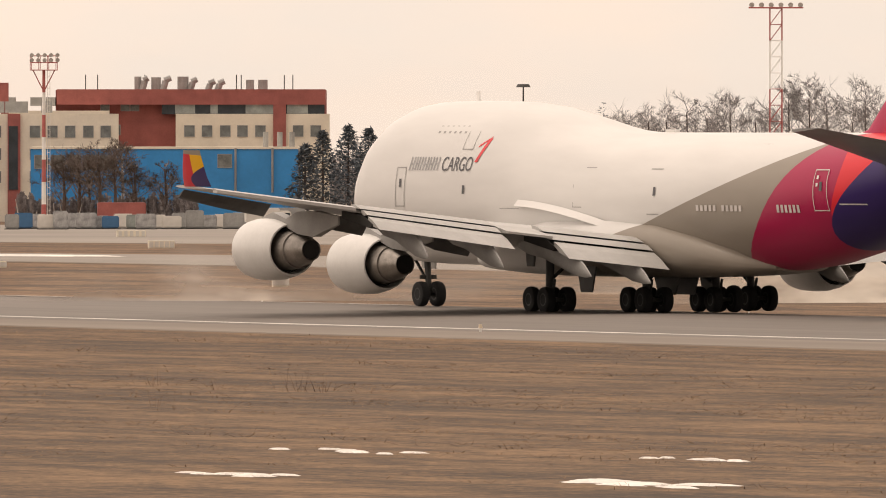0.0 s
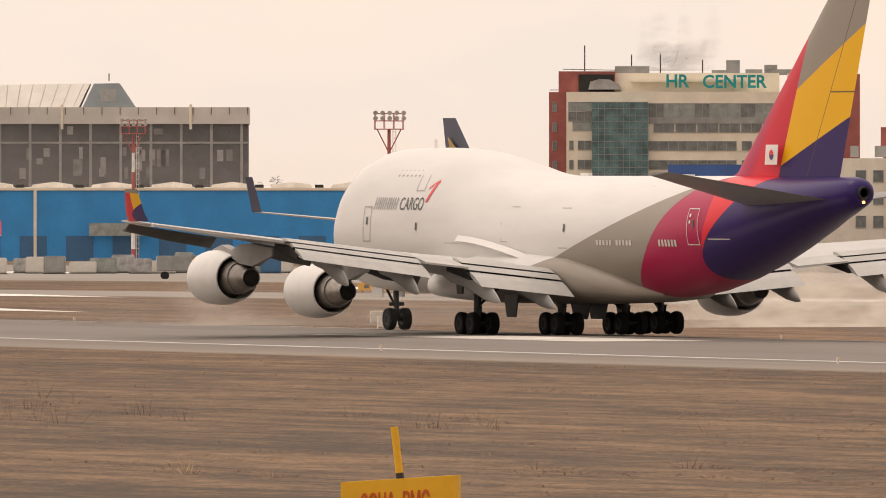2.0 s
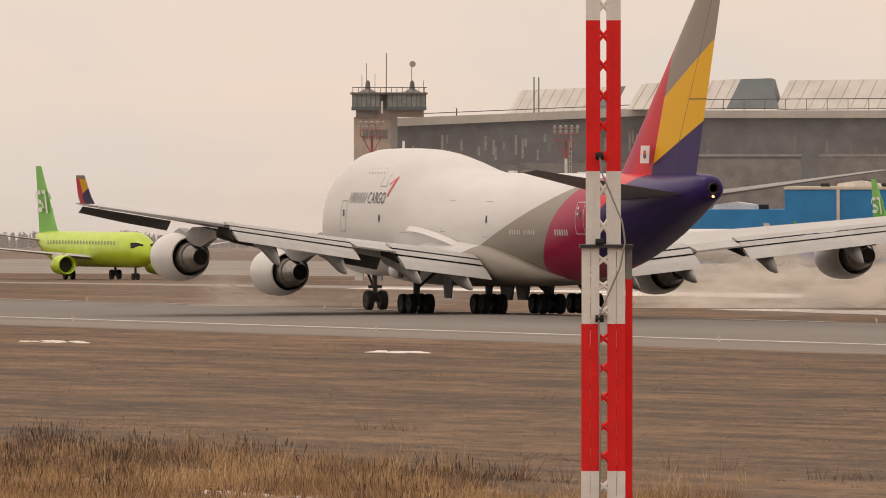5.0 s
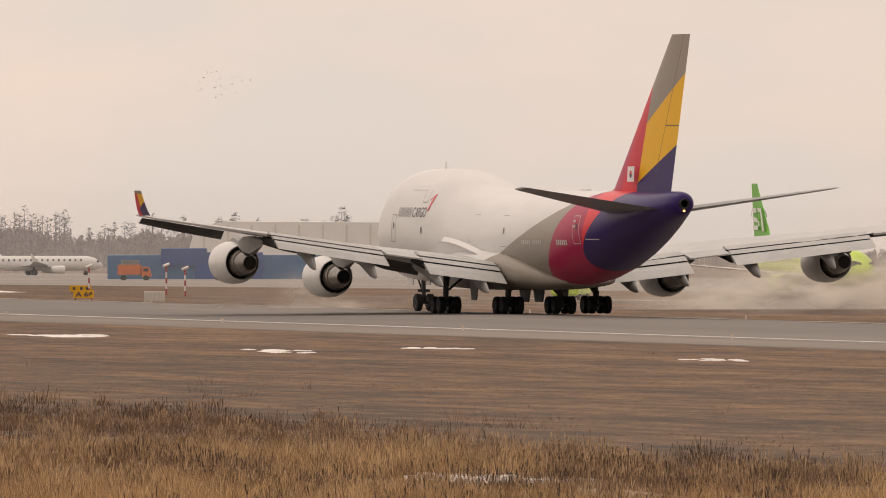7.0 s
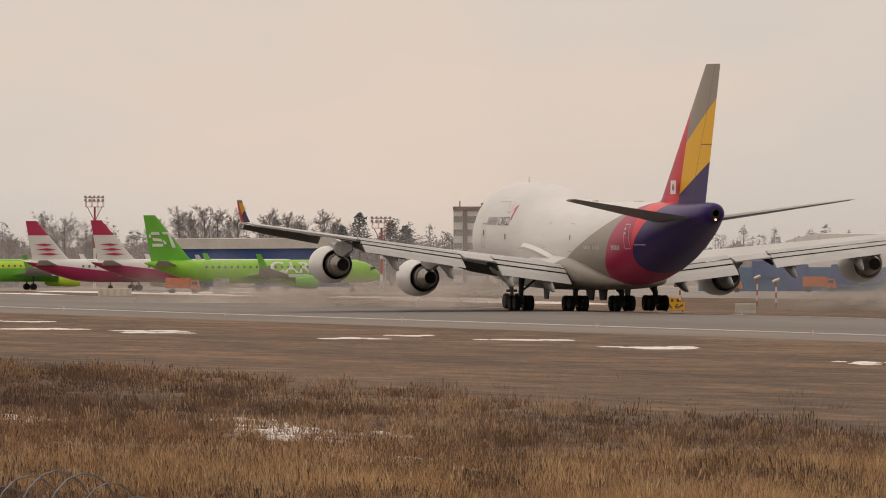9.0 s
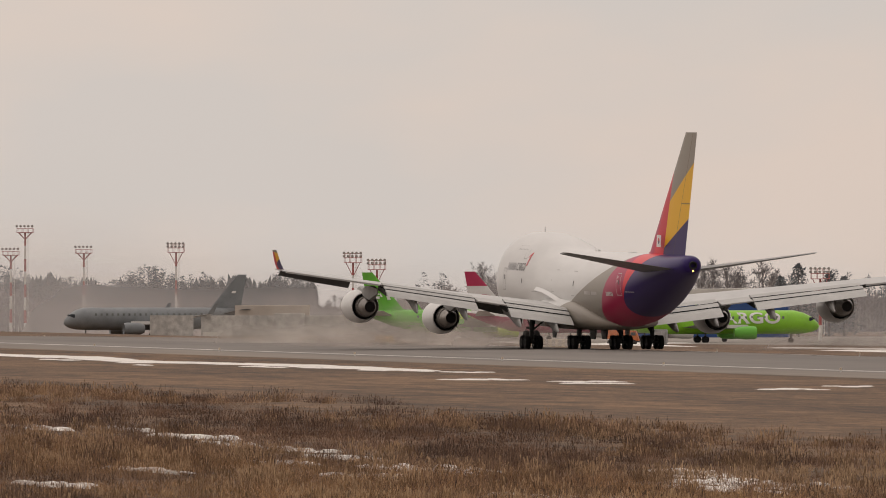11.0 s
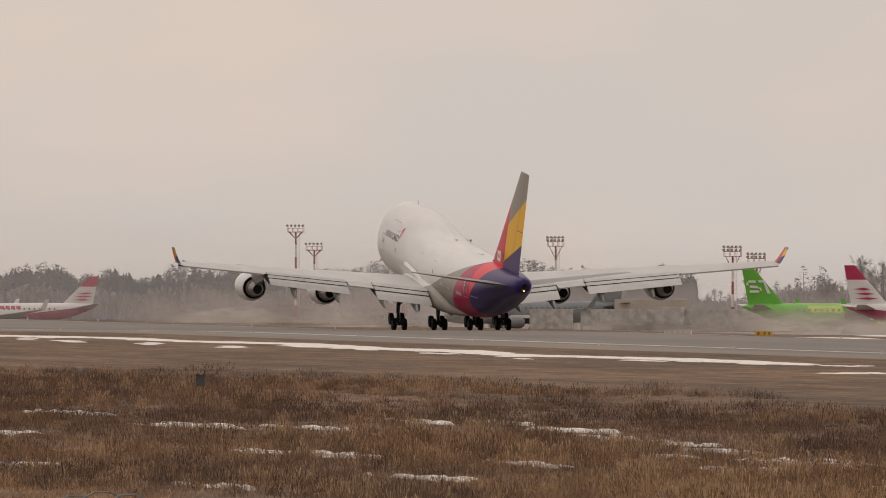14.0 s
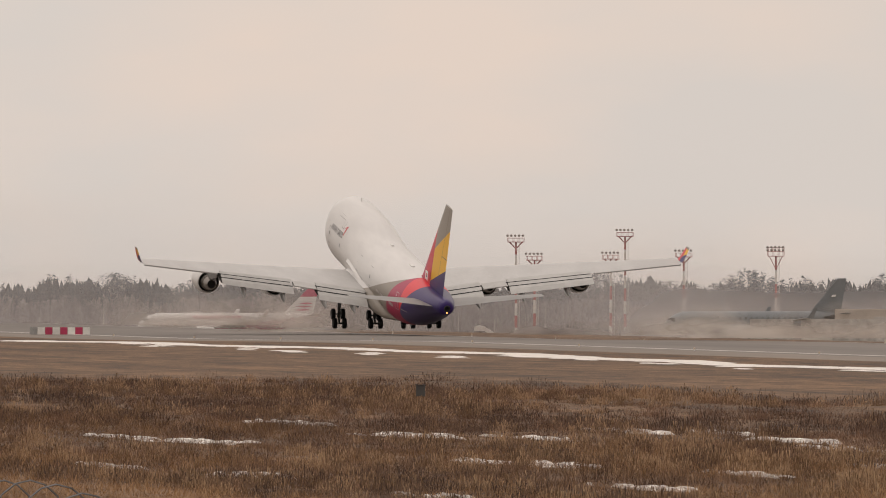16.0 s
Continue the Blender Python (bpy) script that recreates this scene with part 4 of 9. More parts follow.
mist_bank(spray, "mist", (2, -80), (66, -100), (4.2, 6.0), 2)
mist_bank(spray, "mist", (14, -150), (90, -170), (5.0, 7.0), 6)
mist_bank(spray, "dust", (4, -16), (34, -24), (2.0, 3.0), 3)
mist_bank(spray, "mist", (-14, 48), (16, 36), (2.6, 4.0), 13)
trail = thing("spray_cloud", "thick pale spray whirled up beside the runway", "mist", kind="stuff")
mist_bank(trail, "thick_mist", (6, 24), (84, 12), (6.5, 7.5), 11)
mist_bank(trail, "thick_mist", (20, 60), (110, 40), (6.5, 7.5), 12)
blast = thing("spray_cloud", "pale spray and brown dust hanging over the runway ahead", "mist", kind="stuff")
mist_bank(blast, "dust", (6, 30), (-26, 38), (6.5, 7.5), 4)
mist_bank(blast, "mist", (10, 75), (-24, 85), (4.5, 5.5), 7)
mist_bank(blast, "dust", (0, 22), (-24, 30), (4.0, 4.5), 5)
M["bird"] = mat("dark_bird_feathers", (0.05, 0.045, 0.04), 0.9)
rng = np.random.default_rng(5)
flock = flakes("bird_flock", "small dark birds flying in a loose flock", "birds", M["bird"], np.stack([rng.normal(0, 2.2, 60), rng.normal(0, 8, 60), rng.normal(0, 0.75, 60)], 1), 0.065, 6)


def motions():
    walk(rolling_jet, [(t, pose(506.0, 1519.0 - 10.0 * (t - 5.5), ground_z(506.0, 1519.0 - 10.0 * (t - 5.5)), 0, 0, 180)) for t in (0.0, 2.0, 4.0, 6.0, 8.0, 10.0, 12.0, 14.0, 16.0)])
    walk(spray, [(t, pose(AXIS_X, y, 0.06 + dip(y))) for t, y, _, _ in RUN])
    # the thick spray is left behind as the jet gathers speed
    walk(trail, [(t, pose(AXIS_X, y - 330 * ease(8.3, 12.3, t) - 260 * ease(12.3, 16.0, t), 0.06)) for t, y, _, _ in RUN])
    # the jet rolls up to the bank of spray that hangs ahead
    walk(blast, [(t, pose(AXIS_X, y + 430 - 430 * ease(6.4, 9.0, t), 0.06)) for t, y, _, _ in RUN])
    walk(flock, [(t, pose(1800 * math.sin(radians(14.58 + 0.2424 * t)), 1800 * math.cos(radians(14.58 + 0.2424 * t)), 21.5 + 3.2 * (t - 7), 0, 0, -16)) for t in (0.0, 4.0, 8.0, 12.0, 16.0)])
    def reach(t):
        """How far the legs have stretched as the wings take the weight."""
        return 0.3 * ease(10.0, 12.5, t) + 0.75 * ease(12.3, 14.8, t) + 0.55 * ease(14.5, 16.0, t)

    rows = [(t, pose(AXIS_X, y, z + reach(t) + dip(y), pitch + math.degrees(reach(t) / 34.0))) for t, y, pitch, z in RUN]
    walk(jumbo, rows)
    # lift bends the wings up and twists them nose down
    for w, side in ((wing_port, -1), (wing_starboard, 1)):
        walk(w, [(t, pose(side * 2.6, MID - 30.0, 3.2, -2.5 * ease(12.3, 14.6, t), -side * (a - 1.9 * ease(12.3, 14.6, t)))) for t, a in FLEX])
    for stab in STABS:
        walk(stab, [(t, pose(0, MID - 61.5, 7.6, -3.0 - 2.5 * ease(11.5, 14.5, t))) for t, _, _, _ in RUN])
    # the bogies tilt as the legs stretch; at last the wheels leave the ground
    def tilt(t, x):
        return 46 * ease(13.4, 14.6, t) if abs(x) > 4 else 18 * ease(13.4, 14.4, t) + 20 * ease(14.2, 15.2, t)

    def axle(t, pitch, x, y):
        p = pitch + math.degrees(reach(t) / 34.0)
        return 0.62 - y * math.sin(radians(p)) - reach(t) + 0.74 * math.sin(radians(tilt(t, x))) + 0.45 * ease(15.2, 16.0, t), p

    for b, x, y in PISTONS:
        walk(b, [(t, pose(x, y, axle(t, pitch, x, y)[0])) for t, _, pitch, _ in RUN])
    for b, x, y in BOGIES:
        rows = [(t, *axle(t, pitch, x, y)) for t, _, pitch, _ in RUN]
        walk(b, [(t, pose(x, y, z, tilt(t, x) - p)) for t, z, p in rows])


# ---------------------------------------------------------------- materials of the background
for key, col, rough, vary, grain in (
        ("brick_red", (0.36, 0.115, 0.10), 0.8, 0.14, 2.0), ("brick_dark", (0.15, 0.06, 0.05), 0.8, 0.2, 2.0), ("cream", (0.82, 0.75, 0.62), 0.7, 0.07, 3.0),
        ("cream_dirty", (0.58, 0.51, 0.40), 0.8, 0.12, 3.0), ("duct", (0.33, 0.33, 0.32), 0.5, 0.16, 1.5), ("blue", (0.035, 0.285, 0.67), 0.5, 0.08, 4.0),
        ("blue_dark", (0.05, 0.15, 0.30), 0.55, 0.1, 4.0), ("navy_blue", (0.03, 0.085, 0.27), 0.55, 0.1, 4.0), ("white_wall", (0.66, 0.63, 0.58), 0.7, 0.08, 4.0),
        ("soot_wall", (0.085, 0.085, 0.086), 0.7, 0.25, 2.5), ("soot_wall2", (0.14, 0.145, 0.16), 0.7, 0.25, 4.0), ("soot_panel", (0.215, 0.205, 0.20), 0.7, 0.25, 3.0),
        ("slate", (0.12, 0.145, 0.155), 0.6, 0.12, 3.0), ("slate_brown", (0.22, 0.185, 0.17), 0.7, 0.12, 3.0), ("beige", (0.38, 0.325, 0.27), 0.8, 0.07, 3.0),
        ("beige_brick", (0.60, 0.50, 0.40), 0.8, 0.1, 1.5), ("beige_pale", (0.50, 0.44, 0.38), 0.75, 0.09, 3.0), ("glass_pale", (0.33, 0.36, 0.34), 0.25, 0.2, 1.2),
        ("glass_grey", (0.21, 0.225, 0.215), 0.2, 0.25, 1.2), ("glass_teal", (0.12, 0.225, 0.235), 0.12, 0.4, 1.6), ("orange", (0.62, 0.16, 0.03), 0.6, 0.12, 1.0),
        ("teal", (0.0, 0.30, 0.30), 0.5, 0.06, 1.0), ("tent_white", (0.80, 0.785, 0.76), 0.6, 0.04, 6.0), ("corrugated", (0.55, 0.53, 0.50), 0.55, 0.22, 1.2), ("green", GREEN, 0.35, 0.08, 2.5), ("lime", LIME, 0.35, 0.08, 2.5), ("lime_green", (0.27, 0.60, 0.03), 0.35, 0.08, 2.5),
        # the red of the masts is dulled, with far haze put into it
        ("mil_grey", (0.22, 0.235, 0.245), 0.6, 0.1, 2.0), ("mast_red", (0.44, 0.115, 0.105), 0.5, 0.14, 0.8), ("mast_white", (0.80, 0.78, 0.74), 0.5, 0.1, 0.8), ("mast_cream", (0.95, 0.92, 0.87), 0.5, 0.06, 0.8),
        ("signal_red", (0.95, 0.010, 0.010), 0.6, 0.08, 0.6), ("gold", (0.42, 0.27, 0.05), 0.4, 0.1, 1.0), ("bark", (0.11, 0.082, 0.07), 0.95, 0.25, 0.8),
        ("birch", (0.52, 0.48, 0.44), 0.9, 0.25, 0.8), 
        ("silver_film", (0.42, 0.42, 0.42), 0.35, 0.3, 0.8),
        ("lamp_grey", (0.55, 0.52, 0.50), 0.6, 0.2, 0.4), ("wire", (0.22, 0.225, 0.235), 0.6, 0.3, 0.4), ("sign_yellow", (0.80, 0.43, 0.01), 0.5, 0.06, 1.0), ("sign_ink", (0.55, 0.09, 0.01), 0.5, 0.06, 1.0), ("red_fin", (0.48, 0.03, 0.10), 0.4, 0.06, 2.0),
        ("ural_blue", (0.03, 0.06, 0.30), 0.4, 0.06, 2.0), ("fin_navy", (0.035, 0.04, 0.08), 0.4, 0.1, 2.0)):
    M[key] = mat(key + "_surface", col, rough, vary=vary, grain=grain)
FAR_TINTS = {"straw": (0.90, 0.84, 0.82), "weed": (1.0, 0.93, 0.91), "weed_dark": (1.05, 1.0, 0.98), "straw_warm": (0.56, 0.54, 0.54), "rust": (0.50, 0.48, 0.48)}
# the distant twigs and the conifer greens are paled, haze put into their colour
for key, dark, light in (("straw", (0.20, 0.13, 0.075), (0.58, 0.42, 0.26)), ("straw_warm", (0.34, 0.21, 0.10), (0.74, 0.51, 0.27)), ("weed", (0.085, 0.054, 0.039), (0.30, 0.195, 0.13)), ("weed_dark", (0.066, 0.046, 0.038), (0.18, 0.124, 0.092)), ("rust", (0.29, 0.165, 0.08), (0.62, 0.385, 0.195)), ("straw_dull", (0.135, 0.085, 0.048), (0.28, 0.18, 0.104)),
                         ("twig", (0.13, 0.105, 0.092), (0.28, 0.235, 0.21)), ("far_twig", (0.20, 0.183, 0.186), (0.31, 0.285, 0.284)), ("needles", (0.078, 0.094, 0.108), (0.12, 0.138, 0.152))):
    M[key] = leafy(key + "_stalks", dark, light, 0.95, FAR_TINTS.get(key))


# ---------------------------------------------------------------- building helpers
def slab(root, name, u0, u1, z0, z1, v0, v1, key, label=""):
    bm = B()
    box(bm, u0, u1, v0, v1, z0, z1)
    return part(name, bm, M[key], root, label)


def pane(root, u0, u1, z0, z1, v, key, cols=1):
    """A window: glass with a frame and mullions standing a little proud of the wall."""
    bm = B()
    box(bm, u0, u1, v - 0.05, v + 0.02, z0, z1)
    g = part("window", bm, M["glass_grey" if key == "window" else key], root)
    bm = B()
    w = 0.07
    for a, b, c, d in ((u0 - w, u1 + w, z1, z1 + w), (u0 - w, u1 + w, z0 - w, z0), (u0 - w, u0, z0, z1), (u1, u1 + w, z0, z1)):
        box(bm, a, b, v - 0.12, v + 0.02, c, d)
    for i in range(1, cols):
        u = u0 + (u1 - u0) * i / cols
        box(bm, u - 0.04, u + 0.04, v - 0.1, v, z0, z1)
    part("window_frame", bm, M["duct"], g)


def prism(root, name, outline, v0, v1, key, label=""):
    bm = B()
    rings(bm, [[(u, v, z) for u, z in outline] for v in (v0, v1)])
    return part(name, bm, M[key], root, label)


def roof_light(root, outline, v0, v1, lean, key, label="", bars=0):
    """A sloping roof light: its front leans back from foot to ridge; outline: foot, ridge, ridge, foot."""
    bm = B()
    front = [(u, v0 + (lean if k in (1, 2) else 0.0), z) for k, (u, z) in enumerate(outline)]
    rings(bm, [front, [(u, v1, z) for u, z in outline]])
    roof = part("roof_light", bm, M[key], root, label)
    for i in range(bars):
        f = (i + 0.5) / bars
        foot, ridge = ([front[a][c] + (front[b][c] - front[a][c]) * f for c in range(3)] for a, b in ((0, 3), (1, 2)))
        bm = B()
        tube(bm, foot, ridge, 0.07, 0.07, 4)
        part("glazing_bar", bm, M["beige_pale"], roof)
    return roof


def pipe(root, name, p0, p1, r, key):
    bm = B()
    tube(bm, p0, p1, r, r, 8)
    return part(name, bm, M[key], root)


def word_mesh(text, depth=0.0):
    txt = bpy.data.curves.new("word", "FONT")
    txt.body, txt.extrude, txt.offset = text, depth, 0.025
    tmp = new("word", txt)
    me = bpy.data.meshes.new_from_object(tmp.evaluated_get(bpy.context.evaluated_depsgraph_get()))
    bpy.data.objects.remove(tmp)
    return me


def sign_word(root, text, u0, u1, z0, z1):
    me = word_mesh(text, 0.1)
    xs, ys = [v.co.x for v in me.vertices], [v.co.y for v in me.vertices]
    for v in me.vertices:
        x, y, z = v.co
        v.co = (u0 + (x - min(xs)) / (max(xs) - min(xs)) * (u1 - u0), 1.35 - z, z0 + (y - min(ys)) / (max(ys) - min(ys)) * (z1 - z0))
    me.materials.append(M["teal"])
    ob = new("sign_letters", me)
    ob.parent = root
    ob["label"] = "teal roof sign letters"


site = thing("technical_building", "red and cream office block with roof ducts behind a blue annex", "building", pose(844.9, 1733.7, 0, 0, 0, -27.59))
LOW = -4.93
slab(site, "wall", 7.33, 44.45, LOW, 13.56, 6.00, 26.00, "brick_red", "dark red upper walls")
slab(site, "wall", 23.89, 45.02, LOW, 10.27, 3.00, 6.00, "cream", "cream panelled wall")
slab(site, "parapet", 7.55, 44.45, 11.54, 13.65, 4.00, 6.00, "brick_red")
slab(site, "window_band", 21.96, 44.32, 10.22, 11.63, 4.60, 6.00, "window")
slab(site, "wall", 37.29, 39.04, LOW, 11.54, 2.60, 3.00, "brick_red")
slab(site, "curtain_panel", 23.80, 26.53, 10.31, 11.54, 4.40, 4.60, "glass_pale")
slab(site, "curtain_panel", 28.64, 29.65, 10.31, 11.54, 4.40, 4.60, "glass_pale")
slab(site, "curtain_panel", 33.47, 37.42, 10.31, 11.54, 4.40, 4.60, "glass_pale")
slab(site, "curtain_panel", 39.18, 42.03, 10.31, 11.54, 4.40, 4.60, "glass_pale")
for u in (25.12, 27.54, 30.04, 32.41, 34.87, 40.05, 42.47,):
    pane(site, u, u + 1.32, 7.19, 8.64, 3.00, "window")
slab(site, "wall", 1.05, 14.80, LOW, 10.71, 0.00, 14.00, "cream", "cream side wing")
slab(site, "wall", 0.00, 1.05, LOW, 10.84, -0.30, 13.00, "brick_red")
for u in (2.37, 4.83, 7.33, 9.88, 12.39,):
    pane(site, u, u + 1.32, 7.50, 8.95, 0.00, "window")
for u in (2.37, 4.83, 7.33, 9.88, 12.39,):
    pane(site, u, u + 1.32, 4.34, 5.74, 0.00, "window")
for u in (2.37,):
    pane(site, u, u + 1.32, 1.26, 2.67, 0.00, "window")
for u in (15.24,):
    pane(site, u, u + 0.97, 7.41, 8.73, 6.00, "window")
for u in (13.57, 16.34, 17.66,):
    pane(site, u, u + 1.10, 10.71, 11.80, 6.00, "window")
pipe(site, "roof_duct", (18.58, 9.00, 13.47), (18.58, 9.00, 15.41), 0.48, "duct")
pipe(site, "roof_duct", (21.08, 9.00, 13.47), (21.08, 9.00, 15.32), 0.66, "duct")
pipe(site, "roof_duct", (24.79, 9.00, 13.47), (24.79, 9.00, 15.41), 0.77, "duct")
pipe(site, "roof_duct", (34.02, 9.00, 13.30), (34.02, 9.00, 14.97), 0.55, "duct")
pipe(site, "roof_duct", (35.79, 9.00, 13.30), (35.79, 9.00, 14.97), 0.66, "duct")
pipe(site, "roof_duct", (19.19, 8.50, 13.47), (19.54, 8.50, 14.79), 0.45, "duct")
pipe(site, "roof_duct", (19.37, 8.50, 14.88), (19.98, 8.50, 15.23), 0.42, "duct")
pipe(site, "roof_duct", (22.05, 8.50, 13.47), (22.40, 8.50, 14.79), 0.45, "duct")
pipe(site, "roof_duct", (22.22, 8.50, 14.88), (23.15, 8.50, 15.23), 0.42, "duct")
pipe(site, "roof_duct", (25.78, 8.50, 13.47), (26.13, 8.50, 14.61), 0.45, "duct")
pipe(site, "roof_duct", (25.96, 8.50, 14.70), (26.75, 8.50, 15.05), 0.42, "duct")
pipe(site, "roof_duct", (28.20, 8.50, 13.47), (28.55, 8.50, 14.35), 0.45, "duct")
pipe(site, "roof_duct", (28.37, 8.50, 14.44), (29.21, 8.50, 14.79), 0.42, "duct")
pipe(site, "roof_duct", (29.51, 8.50, 13.47), (29.87, 8.50, 14.35), 0.45, "duct")
pipe(site, "roof_duct", (29.69, 8.50, 14.44), (30.52, 8.50, 14.79), 0.42, "duct")
pipe(site, "antenna", (19.54, 9.00, 13.47), (19.54, 9.00, 15.67), 0.07, "gear")
pipe(site, "antenna", (32.15, 9.00, 13.47), (32.15, 9.00, 15.67), 0.07, "gear")
pipe(site, "antenna", (32.81, 9.00, 13.47), (32.81, 9.00, 15.67), 0.07, "gear")
pipe(site, "antenna", (38.74, 9.00, 13.47), (38.74, 9.00, 15.67), 0.07, "gear")
pipe(site, "antenna", (39.92, 9.00, 13.47), (39.92, 9.00, 15.67), 0.07, "gear")
pipe(site, "antenna", (11.38, 9.00, 13.47), (11.38, 9.00, 15.67), 0.07, "gear")
pipe(site, "antenna", (13.04, 9.00, 13.47), (13.04, 9.00, 15.67), 0.07, "gear")
slab(site, "cooling_unit", 0.00, 1.84, 11.36, 12.55, 4.00, 7.00, "duct")
slab(site, "cooling_unit", 3.91, 5.58, 11.36, 12.55, 4.00, 7.00, "duct")
slab(site, "cooling_unit", 6.02, 7.33, 11.36, 12.55, 4.00, 7.00, "duct")
site = thing("blue_annex", "low blue metal-clad annex with a row of windows", "building", pose(800.3, 1632.9, 0, 0, 0, -27.59))
LOW = -4.53
slab(site, "wall", 0.00, 35.07, LOW, 5.76, 0.00, 18.00, "blue", "bright blue cladding")
slab(site, "coping", -0.08, 35.15, 5.64, 5.93, -0.15, 18.00, "cream")
for u in (0.54, 2.70, 4.86, 6.93, 9.01,):
    pane(site, u, u + 1.66, 3.15, 4.81, 0.00, "window")
for u in (24.28,):
    pane(site, u, u + 1.74, 3.27, 4.93, 0.00, "window")
pipe(site, "drainpipe", (26.56, -0.20, 5.76), (26.56, -0.20, 0.03), 0.15, "duct")
pipe(site, "drainpipe", (31.34, -0.20, 5.76), (31.34, -0.20, 0.03), 0.15, "duct")
pipe(site, "drainpipe", (34.86, -0.20, 5.76), (34.86, -0.20, 0.03), 0.15, "duct")
pipe(site, "roof_duct", (30.42, 4.00, 5.84), (30.42, 4.00, 7.84), 0.35, "duct")
pipe(site, "roof_duct", (32.25, 4.00, 5.84), (32.25, 4.00, 7.84), 0.35, "duct")
pipe(site, "roof_duct", (33.83, 4.00, 5.84), (33.83, 4.00, 7.84), 0.35, "duct")
site = thing("cream_office_block", "three-storey cream office block with a red stair bay", "building", pose(808.9, 1695.0, 0, 0, 0, -26.56))
LOW = -4.78
slab(site, "wall", 0.00, 31.17, LOW, 10.25, 0.00, 14.00, "cream", "cream rendered wall")
slab(site, "stair_bay", 16.41, 18.11, LOW, 10.25, -0.40, 0.00, "brick_red")
slab(site, "stair_glass", 16.55, 17.77, 0.10, 8.60, -0.50, -0.40, "window")
slab(site, "wall", 0.00, 1.31, 7.14, 8.60, -0.10, 0.00, "brick_red")
slab(site, "wall", 0.00, 1.31, 4.13, 5.69, -0.10, 0.00, "brick_red")
for u in (5.34, 6.60, 7.77, 8.98,):
    pane(site, u, u + 0.53, 7.14, 8.60, 0.00, "window")
for u in (11.89, 14.22, 19.42, 21.75, 24.13, 26.55, 28.88,):
    pane(site, u, u + 1.26, 7.14, 8.60, 0.00, "window")
for u in (5.34, 6.60, 7.77, 8.98,):
    pane(site, u, u + 0.53, 4.13, 5.59, 0.00, "window")
for u in (11.89, 14.22, 19.42, 21.75, 24.13, 26.55, 28.88,):
    pane(site, u, u + 1.26, 4.13, 5.59, 0.00, "window")
for u in (5.34, 6.60, 7.77, 8.98,):
    pane(site, u, u + 0.53, 1.07, 2.53, 0.00, "window")
for u in (11.89, 14.22, 19.42, 21.75, 24.13, 26.55, 28.88,):
    pane(site, u, u + 1.26, 1.07, 2.53, 0.00, "window")
slab(site, "recess", 4.71, 5.29, 0.35, 9.08, -0.10, 0.00, "duct")
slab(site, "cooling_unit", 14.32, 15.92, 10.40, 11.90, 3.00, 6.00, "duct")
slab(site, "cooling_unit", 16.02, 19.08, 10.40, 11.90, 3.00, 6.00, "duct")
slab(site, "cooling_unit", 11.07, 12.14, 10.40, 11.90, 3.00, 6.00, "duct")
slab(site, "cooling_unit", 20.87, 22.33, 10.40, 11.90, 3.00, 6.00, "duct")
slab(site, "chimney", 15.05, 16.41, 10.54, 14.42, 9.00, 11.00, "brick_red", "square red chimney")
site = thing("office_tower", "cream and red office tower with teal roof sign letters", "building", pose(824.1, 1798.1, 0, 0, 0, -25.52))
LOW = -5.19
slab(site, "wall", 0.00, 2.78, LOW, 19.59, 1.00, 20.00, "brick_red", "red stair tower")
slab(site, "wall", 1.31, 9.24, 19.52, 22.51, 3.00, 18.00, "brick_red")
# a near-black slab on the wall draws a terrace opening in shade
slab(site, "terrace_shade", 4.13, 9.06, 19.66, 22.07, 2.70, 3.00, "dark_and_shade")
slab(site, "wall", 2.45, 33.35, LOW, 19.59, 0.00, 18.00, "cream", "cream panelled facade")
slab(site, "wall", 9.06, 32.25, 19.52, 22.26, 4.00, 18.00, "cream")
slab(site, "wall", 33.35, 39.19, LOW, 22.15, -0.60, 18.00, "cream")
slab(site, "wall", 39.19, 43.54, LOW, 22.11, -0.30, 18.00, "brick_red")
slab(site, "glass_strip", 39.27, 40.40, 11.74, 17.69, -0.60, -0.30, "glass_pale")
slab(site, "canopy", 11.43, 27.51, 21.05, 21.42, 2.50, 4.00, "cream")
pane(site, 14.06, 16.07, 16.08, 17.95, 0.00, "glass_grey", 2)
pane(site, 16.20, 18.21, 16.08, 17.95, 0.00, "glass_pale", 2)
pane(site, 18.34, 20.35, 16.08, 17.95, 0.00, "glass_pale", 2)
pane(site, 20.47, 22.48, 16.08, 17.95, 0.00, "glass_grey", 2)
pane(site, 22.61, 24.62, 16.08, 17.95, 0.00, "glass_pale", 2)
pane(site, 24.75, 26.76, 16.08, 17.95, 0.00, "glass_pale", 2)
pane(site, 26.88, 28.89, 16.08, 17.95, 0.00, "glass_grey", 2)
pane(site, 29.02, 31.03, 16.08, 17.95, 0.00, "glass_pale", 2)
pane(site, 31.16, 33.17, 16.08, 17.95, 0.00, "glass_pale", 2)
pane(site, 14.72, 17.50, 14.00, 15.13, 0.00, "glass_grey", 2)
pane(site, 17.79, 20.57, 14.00, 15.13, 0.00, "glass_grey", 2)
pane(site, 20.86, 23.63, 14.00, 15.13, 0.00, "glass_grey", 2)
pane(site, 23.93, 26.70, 14.00, 15.13, 0.00, "glass_grey", 2)
pane(site, 26.99, 29.77, 14.00, 15.13, 0.00, "glass_grey", 2)
pane(site, 30.06, 32.84, 14.00, 15.13, 0.00, "glass_grey", 2)
slab(site, "spandrel", 13.99, 33.17, 15.17, 16.05, -0.12, 0.00, "duct")
pane(site, 14.06, 26.23, 11.44, 12.65, 0.00, "glass_grey", 9)
